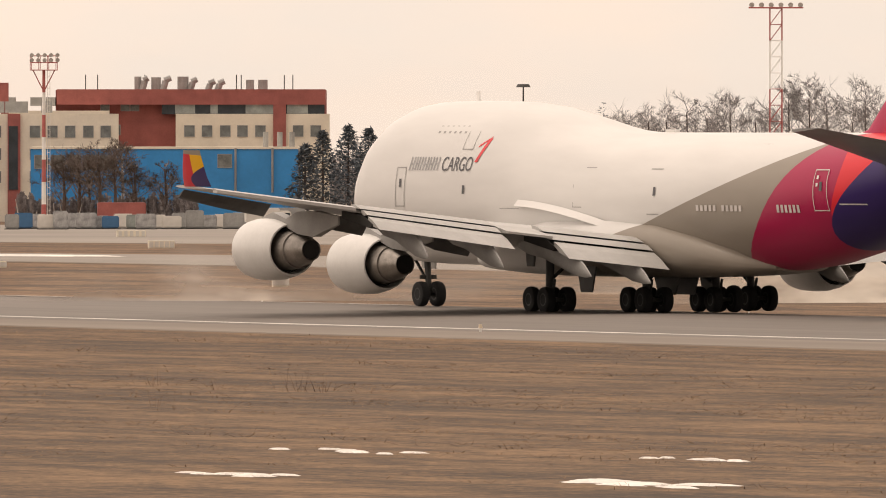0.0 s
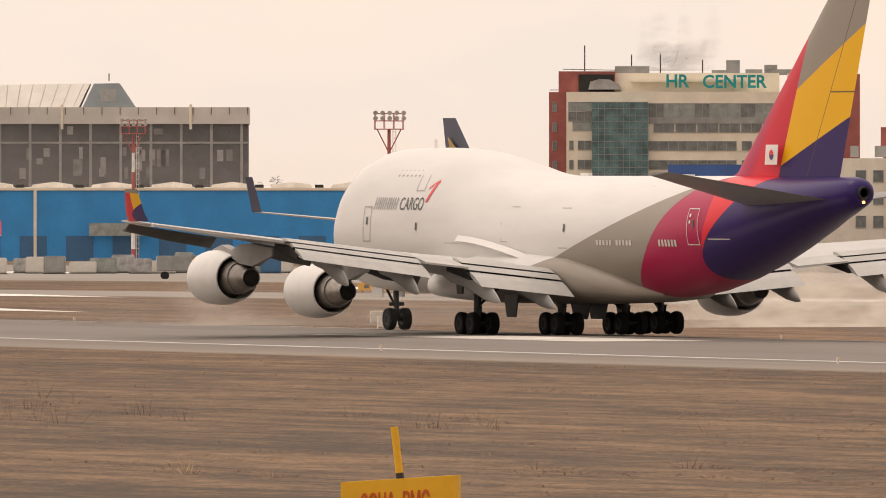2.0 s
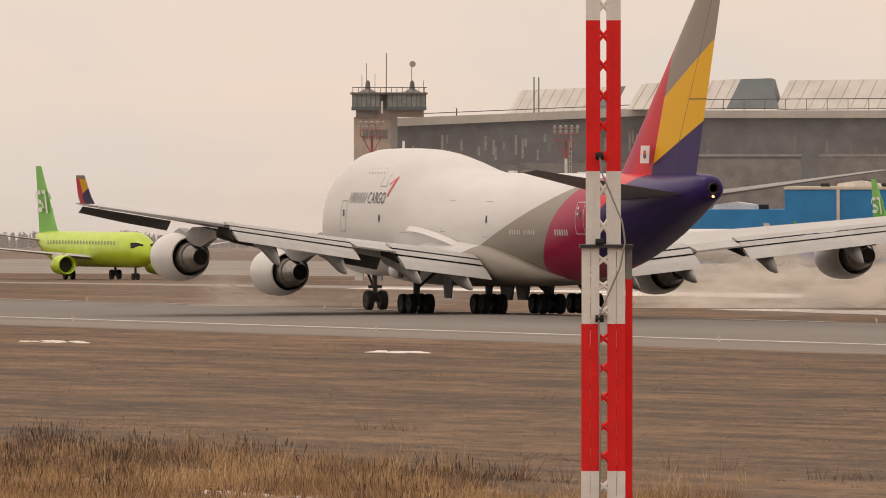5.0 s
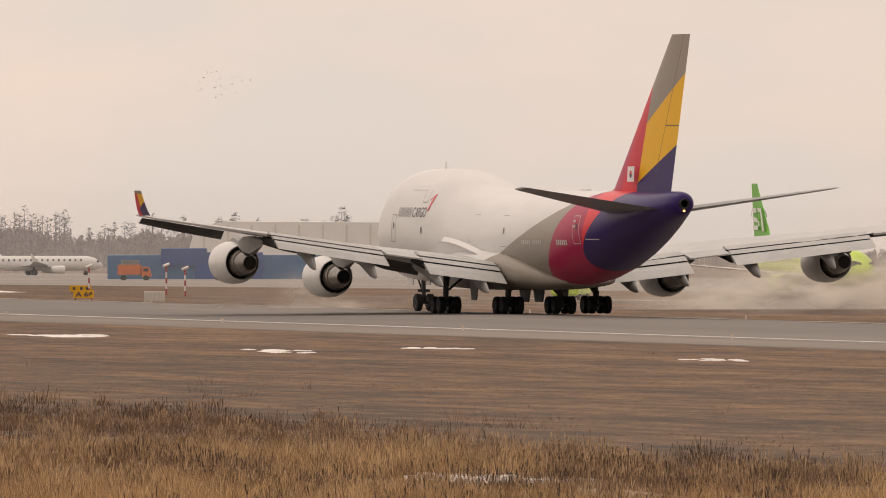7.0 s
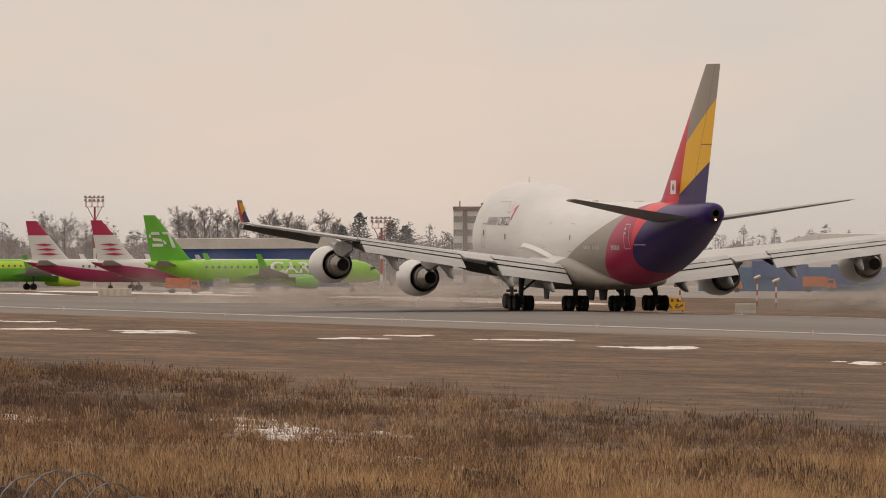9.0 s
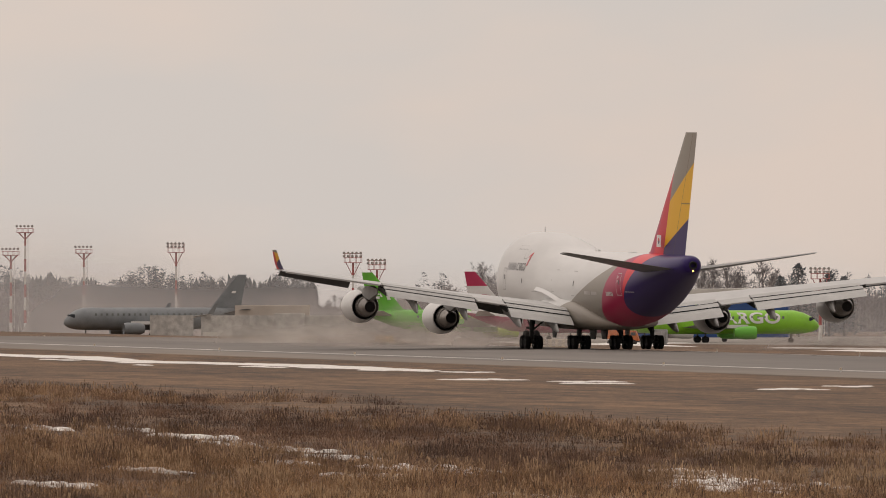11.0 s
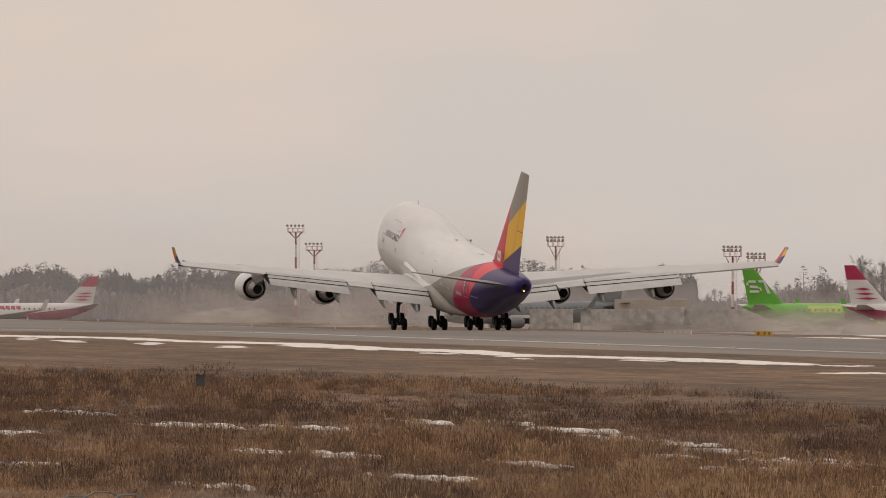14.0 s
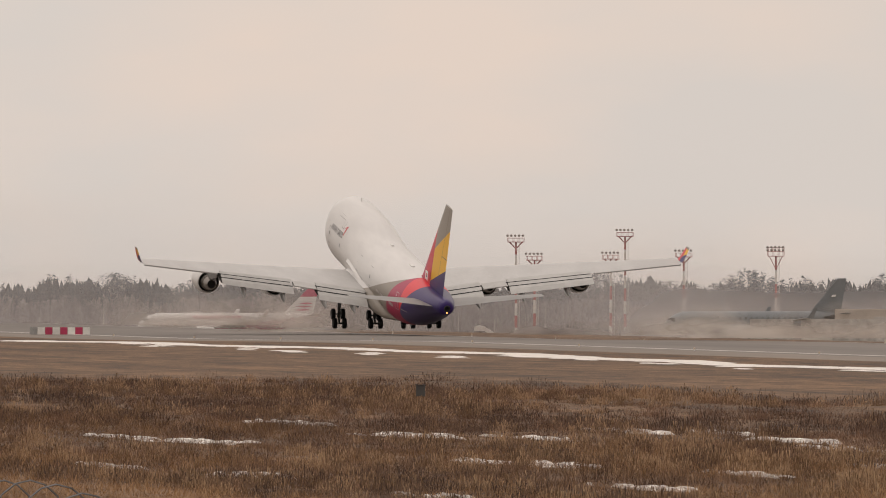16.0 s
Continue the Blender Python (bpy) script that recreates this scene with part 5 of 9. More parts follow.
for u in (27.07, 29.26, 31.34,):
    pane(site, u, u + 1.31, 11.44, 12.65, 0.00, "window")
pane(site, 14.06, 26.23, 8.78, 9.98, 0.00, "glass_grey", 9)
for u in (27.07, 29.26, 31.34,):
    pane(site, u, u + 1.31, 8.78, 9.98, 0.00, "window")
pane(site, 2.78, 6.06, 16.96, 18.13, 0.00, "glass_pale", 3)
pane(site, 2.78, 6.06, 15.57, 16.74, 0.00, "glass_grey", 3)
pane(site, 3.40, 6.06, 14.26, 15.39, 0.00, "glass_pale", 2)
pane(site, 2.92, 3.40, 11.55, 12.72, 0.00, "window")
pane(site, 4.13, 5.88, 11.55, 12.72, 0.00, "glass_grey", 2)
pane(site, 2.92, 3.40, 8.85, 10.02, 0.00, "window")
pane(site, 4.13, 5.88, 8.85, 10.02, 0.00, "glass_grey", 2)
pane(site, 0.55, 1.06, 16.89, 18.05, 1.00, "window")
pane(site, 0.55, 1.06, 14.11, 15.28, 1.00, "window")
pane(site, 0.55, 1.06, 11.48, 12.65, 1.00, "window")
pane(site, 0.55, 1.06, 8.70, 9.87, 1.00, "window")
slab(site, "glass_bay", 6.06, 13.88, LOW, 18.20, -1.20, 0.00, "glass_teal", "curved teal glass bay")
slab(site, "mullion", 6.93, 6.99, LOW, 18.20, -1.30, -1.20, "duct")
slab(site, "mullion", 7.80, 7.86, LOW, 18.20, -1.30, -1.20, "duct")
slab(site, "mullion", 8.67, 8.73, LOW, 18.20, -1.30, -1.20, "duct")
slab(site, "mullion", 9.54, 9.60, LOW, 18.20, -1.30, -1.20, "duct")
slab(site, "mullion", 10.41, 10.47, LOW, 18.20, -1.30, -1.20, "duct")
slab(site, "mullion", 11.28, 11.33, LOW, 18.20, -1.30, -1.20, "duct")
slab(site, "mullion", 12.15, 12.20, LOW, 18.20, -1.30, -1.20, "duct")
slab(site, "mullion", 13.02, 13.07, LOW, 18.20, -1.30, -1.20, "duct")
slab(site, "transom", 6.06, 13.88, 18.13, 18.20, -1.28, -1.20, "duct")
slab(site, "transom", 6.06, 13.88, 17.21, 17.29, -1.28, -1.20, "duct")
slab(site, "transom", 6.06, 13.88, 16.30, 16.37, -1.28, -1.20, "duct")
slab(site, "transom", 6.06, 13.88, 15.39, 15.46, -1.28, -1.20, "duct")
slab(site, "transom", 6.06, 13.88, 14.48, 14.55, -1.28, -1.20, "duct")
slab(site, "transom", 6.06, 13.88, 13.56, 13.63, -1.28, -1.20, "duct")
slab(site, "transom", 6.06, 13.88, 12.65, 12.72, -1.28, -1.20, "duct")
slab(site, "transom", 6.06, 13.88, 11.74, 11.81, -1.28, -1.20, "duct")
slab(site, "transom", 6.06, 13.88, 10.82, 10.90, -1.28, -1.20, "duct")
slab(site, "transom", 6.06, 13.88, 9.91, 9.98, -1.28, -1.20, "duct")
slab(site, "transom", 6.06, 13.88, 9.00, 9.07, -1.28, -1.20, "duct")
slab(site, "transom", 6.06, 13.88, 8.08, 8.16, -1.28, -1.20, "duct")
slab(site, "roof_unit", 9.17, 13.99, 22.29, 23.24, 5.00, 10.00, "duct")
slab(site, "roof_unit", 24.80, 26.70, 22.11, 24.08, 5.00, 10.00, "duct")
slab(site, "roof_unit", 30.14, 31.96, 22.11, 23.42, 5.00, 10.00, "duct")
slab(site, "roof_unit", 30.35, 37.37, 22.04, 22.80, 5.00, 10.00, "duct")
slab(site, "roof_unit", 35.40, 37.37, 22.69, 24.08, 5.00, 10.00, "duct")
slab(site, "roof_unit", 38.46, 42.12, 21.96, 22.80, 5.00, 10.00, "duct")
slab(site, "roof_unit", 22.76, 24.95, 22.11, 22.69, 5.00, 10.00, "duct")
slab(site, "roof_unit", 27.51, 29.88, 22.11, 22.80, 5.00, 10.00, "duct")
pipe(site, "antenna", (11.51, 6.00, 22.15), (11.51, 6.00, 24.89), 0.09, "gear")
pipe(site, "antenna", (15.56, 6.00, 22.15), (15.56, 6.00, 24.89), 0.09, "gear")
pipe(site, "antenna", (21.48, 6.00, 22.15), (21.48, 6.00, 24.15), 0.09, "gear")
pipe(site, "antenna", (37.44, 6.00, 22.15), (37.44, 6.00, 24.70), 0.09, "gear")
pipe(site, "antenna", (39.38, 6.00, 22.15), (39.38, 6.00, 23.90), 0.09, "gear")
pipe(site, "antenna", (4.93, 6.00, 22.15), (4.93, 6.00, 26.16), 0.09, "gear")
sign_word(site, "HR", 16.44, 19.65, 20.21, 22.07)
sign_word(site, "CENTER", 21.55, 30.54, 20.14, 22.00)
pipe(site, "rail", (1.94, 3.20, 22.80), (9.24, 3.20, 22.66), 0.05, "gear")
pipe(site, "rail", (0.11, 1.20, 19.88), (1.39, 1.20, 19.88), 0.05, "gear")
prism(site, "dome_unit", [(5.52, 19.95), (5.77, 21.05), (7.05, 21.42), (8.51, 21.34), (9.79, 20.68), (10.15, 19.95)], 1.50, 4.00, "duct", "grey rounded roof unit")
site = thing("blue_freight_shed", "long dark blue freight shed with a stepped roof", "building", pose(754.7, 1665.0, 0, 0, 0, -25.52))
LOW = -4.66
slab(site, "wall", 0.00, 35.96, LOW, 7.28, 0.00, 30.00, "navy_blue", "dark blue cladding")
slab(site, "wall", 23.27, 32.83, LOW, 9.40, -0.50, 29.00, "navy_blue")
slab(site, "coping", 0.00, 35.96, 7.20, 7.42, -0.20, 30.00, "blue")
slab(site, "shed", 13.22, 34.82, LOW, 5.26, -8.00, 0.00, "duct", "grey shed with snowy roof")
prism(site, "shed_roof", [(12.78, 4.99), (15.87, 5.52), (29.09, 5.61), (30.41, 5.96), (35.26, 4.99)], -9.00, -0.60, "snow", "snow-covered shed roof")
site = thing("brick_workshop", "small red brick workshop beside the apron", "building", pose(736.9, 1651.4, 0, 0, 0, -25.52))
LOW = -4.61
slab(site, "wall", 0.00, 7.41, LOW, 7.74, 0.00, 12.00, "brick_red")
slab(site, "gable", 5.49, 6.76, 5.21, 7.74, -0.15, 0.00, "cream")
for u in (1.35, 3.88,):
    pane(site, u, u + 0.44, 5.56, 6.95, 0.00, "window")
for u in (3.88, 5.80,):
    pane(site, u, u + 0.52, 2.94, 4.25, 0.00, "window")
pane(site, 1.00, 3.10, 3.73, 4.25, 0.00, "window")
# the bay's dark inside is a solid block, its shade put into the colour
slab(site, "wall", 0.00, 7.41, LOW, 0.54, -6.00, 0.00, "dark_and_shade", "solid near-black block drawing a shaded loading bay")
site = thing("blue_terminal", "long bright blue cargo terminal with white roof bays", "building", pose(784.2, 2069.1, -0.9, 0, 0, -23.51))
LOW = -6.28
slab(site, "wall", 12.40, 123.17, LOW, 6.51, 0.00, 40.00, "blue", "bright blue wall")
slab(site, "low_wall", -8.50, 12.40, LOW, 3.30, 0.00, 30.00, "blue", "lower bright blue wing")
slab(site, "coping", 12.30, 123.29, 6.33, 6.75, -0.20, 40.00, "cream")
prism(site, "roof_bay", [(-7.6, 3.30), (-7.1, 4.03), (-4.0, 4.45), (-1.1, 4.03), (-0.8, 3.30)], 3.00, 14.00, "snow", "white roof bay")
prism(site, "roof_bay", [(1.21, 3.30), (1.69, 4.03), (4.83, 4.45), (7.73, 4.03), (7.97, 3.30)], 3.00, 14.00, "snow", "white roof bay")
slab(site, "roof_unit", 8.33, 9.66, 3.30, 4.03, 4.00, 8.00, "dark_and_shade")
slab(site, "roof_unit", 17.69, 19.02, 6.51, 7.24, 4.00, 8.00, "dark_and_shade")
prism(site, "roof_bay", [(19.92, 6.51), (20.41, 7.24), (23.55, 7.66), (26.44, 7.24), (26.69, 6.51)], 3.00, 14.00, "snow", "white roof bay")
slab(site, "roof_unit", 27.05, 28.38, 6.51, 7.24, 4.00, 8.00, "dark_and_shade")
prism(site, "roof_bay", [(29.28, 6.51), (29.77, 7.24), (32.91, 7.66), (35.80, 7.24), (36.04, 6.51)], 3.00, 14.00, "snow", "white roof bay")
slab(site, "roof_unit", 36.41, 37.74, 6.51, 7.24, 4.00, 8.00, "dark_and_shade")
prism(site, "roof_bay", [(39.85, 6.51), (40.33, 7.24), (43.47, 7.66), (46.37, 7.24), (46.61, 6.51)], 3.00, 14.00, "snow", "white roof bay")
slab(site, "roof_unit", 46.97, 48.30, 6.51, 7.24, 4.00, 8.00, "dark_and_shade")
prism(site, "roof_bay", [(49.21, 6.51), (49.69, 7.24), (52.83, 7.66), (55.73, 7.24), (55.97, 6.51)], 3.00, 14.00, "snow", "white roof bay")
slab(site, "roof_unit", 56.33, 57.66, 6.51, 7.24, 4.00, 8.00, "dark_and_shade")
prism(site, "roof_bay", [(58.57, 6.51), (59.05, 7.24), (62.19, 7.66), (65.09, 7.24), (65.33, 6.51)], 3.00, 14.00, "snow", "white roof bay")
slab(site, "roof_unit", 65.69, 67.02, 6.51, 7.24, 4.00, 8.00, "dark_and_shade")
prism(site, "roof_bay", [(67.92, 6.51), (68.41, 7.24), (71.55, 7.66), (74.44, 7.24), (74.69, 6.51)], 3.00, 14.00, "snow", "white roof bay")
slab(site, "roof_unit", 75.05, 76.38, 6.51, 7.24, 4.00, 8.00, "dark_and_shade")
prism(site, "roof_bay", [(77.28, 6.51), (77.77, 7.24), (80.90, 7.66), (83.80, 7.24), (84.04, 6.51)], 3.00, 14.00, "snow", "white roof bay")
slab(site, "roof_unit", 84.41, 85.73, 6.51, 7.24, 4.00, 8.00, "dark_and_shade")
prism(site, "roof_bay", [(86.64, 6.51), (87.12, 7.24), (90.26, 7.66), (93.16, 7.24), (93.40, 6.51)], 3.00, 14.00, "snow", "white roof bay")
slab(site, "roof_unit", 93.77, 95.09, 6.51, 7.24, 4.00, 8.00, "dark_and_shade")
prism(site, "roof_bay", [(96.00, 6.51), (96.48, 7.24), (99.62, 7.66), (102.52, 7.24), (102.76, 6.51)], 3.00, 14.00, "snow", "white roof bay")
slab(site, "roof_unit", 103.12, 104.45, 6.51, 7.24, 4.00, 8.00, "dark_and_shade")
prism(site, "roof_bay", [(105.36, 6.51), (105.84, 7.24), (108.98, 7.66), (111.88, 7.24), (112.12, 6.51)], 3.00, 14.00, "snow", "white roof bay")
slab(site, "roof_unit", 112.48, 113.81, 6.51, 7.24, 4.00, 8.00, "dark_and_shade")
prism(site, "roof_bay", [(114.72, 6.51), (115.20, 7.24), (118.34, 7.66), (121.24, 7.24), (121.48, 6.51)], 3.00, 14.00, "snow", "white roof bay")
slab(site, "roof_unit", 121.84, 123.17, 6.51, 7.24, 4.00, 8.00, "dark_and_shade")
slab(site, "column", 58.63, 59.11, LOW, 6.51, -0.25, 0.00, "cream")
slab(site, "column", 68.59, 69.07, LOW, 6.51, -0.25, 0.00, "cream")
slab(site, "column", 30.55, 31.03, LOW, 6.51, -0.25, 0.00, "cream")
slab(site, "column", 20.29, 20.77, LOW, 6.51, -0.25, 0.00, "cream")
slab(site, "dock_door", 1.21, 5.43, LOW, -0.73, -0.10, 0.05, "blue_dark", "dark loading dock")
slab(site, "dock_door", 8.45, 12.68, LOW, -0.73, -0.10, 0.05, "blue_dark", "dark loading dock")
slab(site, "dock_door", 15.70, 19.92, LOW, -0.73, -0.10, 0.05, "blue_dark", "dark loading dock")
slab(site, "dock_door", 22.94, 27.17, LOW, -0.73, -0.10, 0.05, "blue_dark", "dark loading dock")
slab(site, "dock_door", 30.19, 34.41, LOW, -0.73, -0.10, 0.05, "blue_dark", "dark loading dock")
slab(site, "dock_door", 37.43, 41.66, LOW, -0.73, -0.10, 0.05, "blue_dark", "dark loading dock")
slab(site, "dock_door", 44.68, 48.91, LOW, -0.73, -0.10, 0.05, "blue_dark", "dark loading dock")
slab(site, "dock_door", 51.92, 56.15, LOW, -0.73, -0.10, 0.05, "blue_dark", "dark loading dock")
slab(site, "dock_door", 59.17, 63.40, LOW, -0.73, -0.10, 0.05, "blue_dark", "dark loading dock")
slab(site, "dock_door", 66.41, 70.64, LOW, -0.73, -0.10, 0.05, "blue_dark", "dark loading dock")
slab(site, "dock_door", 73.66, 77.89, LOW, -0.73, -0.10, 0.05, "blue_dark", "dark loading dock")
slab(site, "dock_door", 80.90, 85.13, LOW, -0.73, -0.10, 0.05, "blue_dark", "dark loading dock")
slab(site, "dock_door", 88.15, 92.38, LOW, -0.73, -0.10, 0.05, "blue_dark", "dark loading dock")
slab(site, "dock_door", 95.40, 99.62, LOW, -0.73, -0.10, 0.05, "blue_dark", "dark loading dock")
slab(site, "dock_door", 102.64, 106.87, LOW, -0.73, -0.10, 0.05, "blue_dark", "dark loading dock")
slab(site, "dock_door", 109.89, 114.11, LOW, -0.73, -0.10, 0.05, "blue_dark", "dark loading dock")
slab(site, "dock_door", 117.13, 121.36, LOW, -0.73, -0.10, 0.05, "blue_dark", "dark loading dock")
slab(site, "rail_panel", 77.28, 86.94, -0.73, 1.26, -2.20, -2.10, "glass_pale")
site = thing("old_hangar", "old dark hangar with white fascia and trapezoid roof lights", "hangar", pose(930.4, 2289.0, 0, 0, 0, -23.51))
LOW = -7.16
slab(site, "wall", 0.00, 55.07, LOW, 16.65, 0.00, 60.00, "soot_wall", "dark grimy glazed wall")
slab(site, "fascia", -0.13, 55.27, 16.58, 19.48, -0.80, 60.00, "white_wall", "white fascia band")
slab(site, "column", 1.21, 1.68, LOW, 16.58, -0.30, 0.00, "duct")
slab(site, "column", 6.46, 6.93, LOW, 16.58, -0.30, 0.00, "duct")
slab(site, "column", 11.71, 12.19, LOW, 16.58, -0.30, 0.00, "duct")
slab(site, "column", 16.97, 17.44, LOW, 16.58, -0.30, 0.00, "duct")
slab(site, "column", 22.22, 22.69, LOW, 16.58, -0.30, 0.00, "duct")
slab(site, "column", 27.47, 27.94, LOW, 16.58, -0.30, 0.00, "duct")
slab(site, "column", 32.72, 33.19, LOW, 16.58, -0.30, 0.00, "duct")
slab(site, "column", 37.97, 38.44, LOW, 16.58, -0.30, 0.00, "duct")
slab(site, "column", 43.22, 43.69, LOW, 16.58, -0.30, 0.00, "duct")
slab(site, "column", 48.47, 48.94, LOW, 16.58, -0.30, 0.00, "duct")
slab(site, "column", 53.72, 54.19, LOW, 16.58, -0.30, 0.00, "duct")
slab(site, "beam", 0.00, 55.07, 13.15, 13.49, -0.25, 0.00, "duct")
slab(site, "glass_panel", 33.58, 34.26, 7.02, 9.05, -0.12, 0.00, "soot_panel")
slab(site, "glass_panel", 34.95, 36.57, 11.07, 12.55, -0.12, 0.00, "duct")
slab(site, "glass_panel", 29.43, 30.37, 7.83, 10.79, -0.12, 0.00, "duct")
slab(site, "glass_panel", 10.44, 11.11, 10.71, 12.19, -0.12, 0.00, "glass_grey")
slab(site, "glass_panel", 33.30, 33.97, 11.06, 12.54, -0.12, 0.00, "soot_panel")
slab(site, "glass_panel", 51.29, 52.37, 10.12, 12.14, -0.12, 0.00, "soot_panel")
slab(site, "glass_panel", 29.19, 30.13, 7.43, 8.91, -0.12, 0.00, "duct")
slab(site, "glass_panel", 16.57, 17.51, 10.37, 12.39, -0.12, 0.00, "soot_panel")
slab(site, "glass_panel", 18.30, 19.38, 9.54, 10.61, -0.12, 0.00, "duct")
slab(site, "glass_panel", 19.54, 20.61, 10.87, 12.35, -0.12, 0.00, "duct")
slab(site, "glass_panel", 25.69, 26.36, 10.56, 12.58, -0.12, 0.00, "duct")
slab(site, "glass_panel", 1.82, 2.50, 9.12, 12.08, -0.12, 0.00, "soot_panel")
slab(site, "glass_panel", 38.04, 38.98, 9.34, 10.41, -0.12, 0.00, "soot_panel")
slab(site, "glass_panel", 49.69, 50.77, 10.07, 12.09, -0.12, 0.00, "duct")
slab(site, "glass_panel", 6.55, 7.63, 7.02, 8.82, -0.12, 0.00, "soot_panel")
slab(site, "glass_panel", 23.61, 24.69, 14.72, 16.20, -0.12, 0.00, "duct")
slab(site, "glass_panel", 15.35, 16.43, 7.02, 8.95, -0.12, 0.00, "duct")
slab(site, "glass_panel", 10.19, 11.27, 13.01, 15.98, -0.12, 0.00, "soot_panel")
slab(site, "glass_panel", 38.69, 40.31, 14.71, 15.78, -0.12, 0.00, "soot_panel")
slab(site, "glass_panel", 39.76, 41.38, 9.20, 12.17, -0.12, 0.00, "soot_panel")
slab(site, "glass_panel", 3.80, 5.42, 7.21, 9.23, -0.12, 0.00, "soot_panel")
slab(site, "glass_panel", 7.73, 8.67, 7.02, 8.94, -0.12, 0.00, "soot_panel")
slab(site, "glass_panel", 9.74, 11.36, 10.51, 12.53, -0.12, 0.00, "soot_panel")
slab(site, "glass_panel", 24.67, 26.29, 7.51, 10.47, -0.12, 0.00, "glass_grey")
slab(site, "glass_panel", 39.18, 40.80, 9.16, 12.13, -0.12, 0.00, "soot_panel")
slab(site, "glass_panel", 6.79, 8.40, 8.39, 10.41, -0.12, 0.00, "soot_panel")
slab(site, "glass_panel", 5.56, 6.63, 11.26, 12.33, -0.12, 0.00, "duct")
slab(site, "glass_panel", 37.35, 38.43, 7.21, 9.23, -0.12, 0.00, "glass_grey")
slab(site, "glass_panel", 37.87, 38.95, 10.14, 12.16, -0.12, 0.00, "duct")
slab(site, "glass_panel", 34.99, 36.61, 8.45, 10.47, -0.12, 0.00, "duct")
slab(site, "glass_panel", 36.14, 37.22, 10.10, 12.12, -0.12, 0.00, "duct")
slab(site, "glass_panel", 34.70, 36.31, 7.02, 8.74, -0.12, 0.00, "soot_panel")
slab(site, "glass_panel", 46.56, 47.63, 7.02, 9.00, -0.12, 0.00, "glass_grey")
slab(site, "glass_panel", 8.32, 9.40, 9.54, 12.50, -0.12, 0.00, "duct")
roof_light(site, [(7.94, 19.48), (7.61, 23.38), (27.47, 23.65), (25.58, 19.48)], 6.00, 30.00, 6.0, "white_wall", "pale roof light", 9)
roof_light(site, [(25.99, 19.01), (28.14, 23.65), (32.52, 23.72), (35.68, 19.01)], 5.50, 30.00, 6.0, "slate", "slate roof light end")
slab(site, "vent_panel", 29.35, 31.98, 20.56, 22.71, 5.20, 5.50, "duct")
prism(site, "roof_light", [(0.00, 19.68), (0.27, 22.04), (2.56, 24.39), (6.26, 24.26), (8.75, 19.55)], 5.80, 30.00, "slate", "slate roof light end")
slab(site, "vent_panel", 2.89, 5.12, 20.89, 23.52, 5.50, 5.80, "duct")
roof_light(site, [(6.60, 19.68), (7.27, 23.32), (9.43, 23.32), (8.35, 19.68)], 6.00, 30.00, 6.0, "slate", "slate roof light end")
pipe(site, "antenna", (4.04, 7.00, 24.06), (4.04, 7.00, 25.40), 0.10, "gear")
pipe(site, "antenna", (30.83, 7.00, 24.06), (30.83, 7.00, 25.40), 0.10, "gear")
pipe(site, "mast", (22.76, -1.00, 15.64), (22.76, -1.00, 19.95), 0.25, "cream")
pipe(site, "mast", (45.11, -1.00, 15.64), (45.11, -1.00, 19.95), 0.25, "cream")
pipe(site, "bracket", (1.21, -0.95, 19.48), (1.21, -0.95, 18.20), 0.06, "gear")
pipe(site, "bracket", (4.38, -0.95, 19.48), (4.38, -0.95, 18.20), 0.06, "gear")
pipe(site, "bracket", (7.54, -0.95, 19.48), (7.54, -0.95, 18.20), 0.06, "gear")
pipe(site, "bracket", (10.70, -0.95, 19.48), (10.70, -0.95, 18.20), 0.06, "gear")
pipe(site, "bracket", (13.87, -0.95, 19.48), (13.87, -0.95, 18.20), 0.06, "gear")
pipe(site, "bracket", (17.03, -0.95, 19.48), (17.03, -0.95, 18.20), 0.06, "gear")
pipe(site, "bracket", (20.20, -0.95, 19.48), (20.20, -0.95, 18.20), 0.06, "gear")
pipe(site, "bracket", (23.36, -0.95, 19.48), (23.36, -0.95, 18.20), 0.06, "gear")
pipe(site, "bracket", (26.53, -0.95, 19.48), (26.53, -0.95, 18.20), 0.06, "gear")
pipe(site, "bracket", (29.69, -0.95, 19.48), (29.69, -0.95, 18.20), 0.06, "gear")
pipe(site, "bracket", (32.85, -0.95, 19.48), (32.85, -0.95, 18.20), 0.06, "gear")
pipe(site, "bracket", (36.02, -0.95, 19.48), (36.02, -0.95, 18.20), 0.06, "gear")
pipe(site, "bracket", (39.18, -0.95, 19.48), (39.18, -0.95, 18.20), 0.06, "gear")
pipe(site, "bracket", (42.35, -0.95, 19.48), (42.35, -0.95, 18.20), 0.06, "gear")
pipe(site, "bracket", (45.51, -0.95, 19.48), (45.51, -0.95, 18.20), 0.06, "gear")
pipe(site, "bracket", (48.67, -0.95, 19.48), (48.67, -0.95, 18.20), 0.06, "gear")
pipe(site, "bracket", (51.84, -0.95, 19.48), (51.84, -0.95, 18.20), 0.06, "gear")
pipe(site, "bracket", (55.00, -0.95, 19.48), (55.00, -0.95, 18.20), 0.06, "gear")
site = thing("control_tower", "beige control tower with a glazed cab and tall antennas", "tower", pose(902.9, 2279.2, 0, 0, 0, -23.51))
LOW = -7.12
slab(site, "shaft", 0.00, 11.35, LOW, 20.13, 0.00, 18.00, "beige_brick", "pale brick shaft")
slab(site, "shaft", 11.35, 21.84, LOW, 20.13, -2.00, 18.00, "beige", "beige rendered shaft")
slab(site, "cab", 9.15, 22.11, 22.13, 24.61, -2.60, 16.00, "glass_grey", "glazed cab")
slab(site, "cab_band", 11.35, 21.97, 19.86, 22.27, -2.40, 16.00, "white_wall")
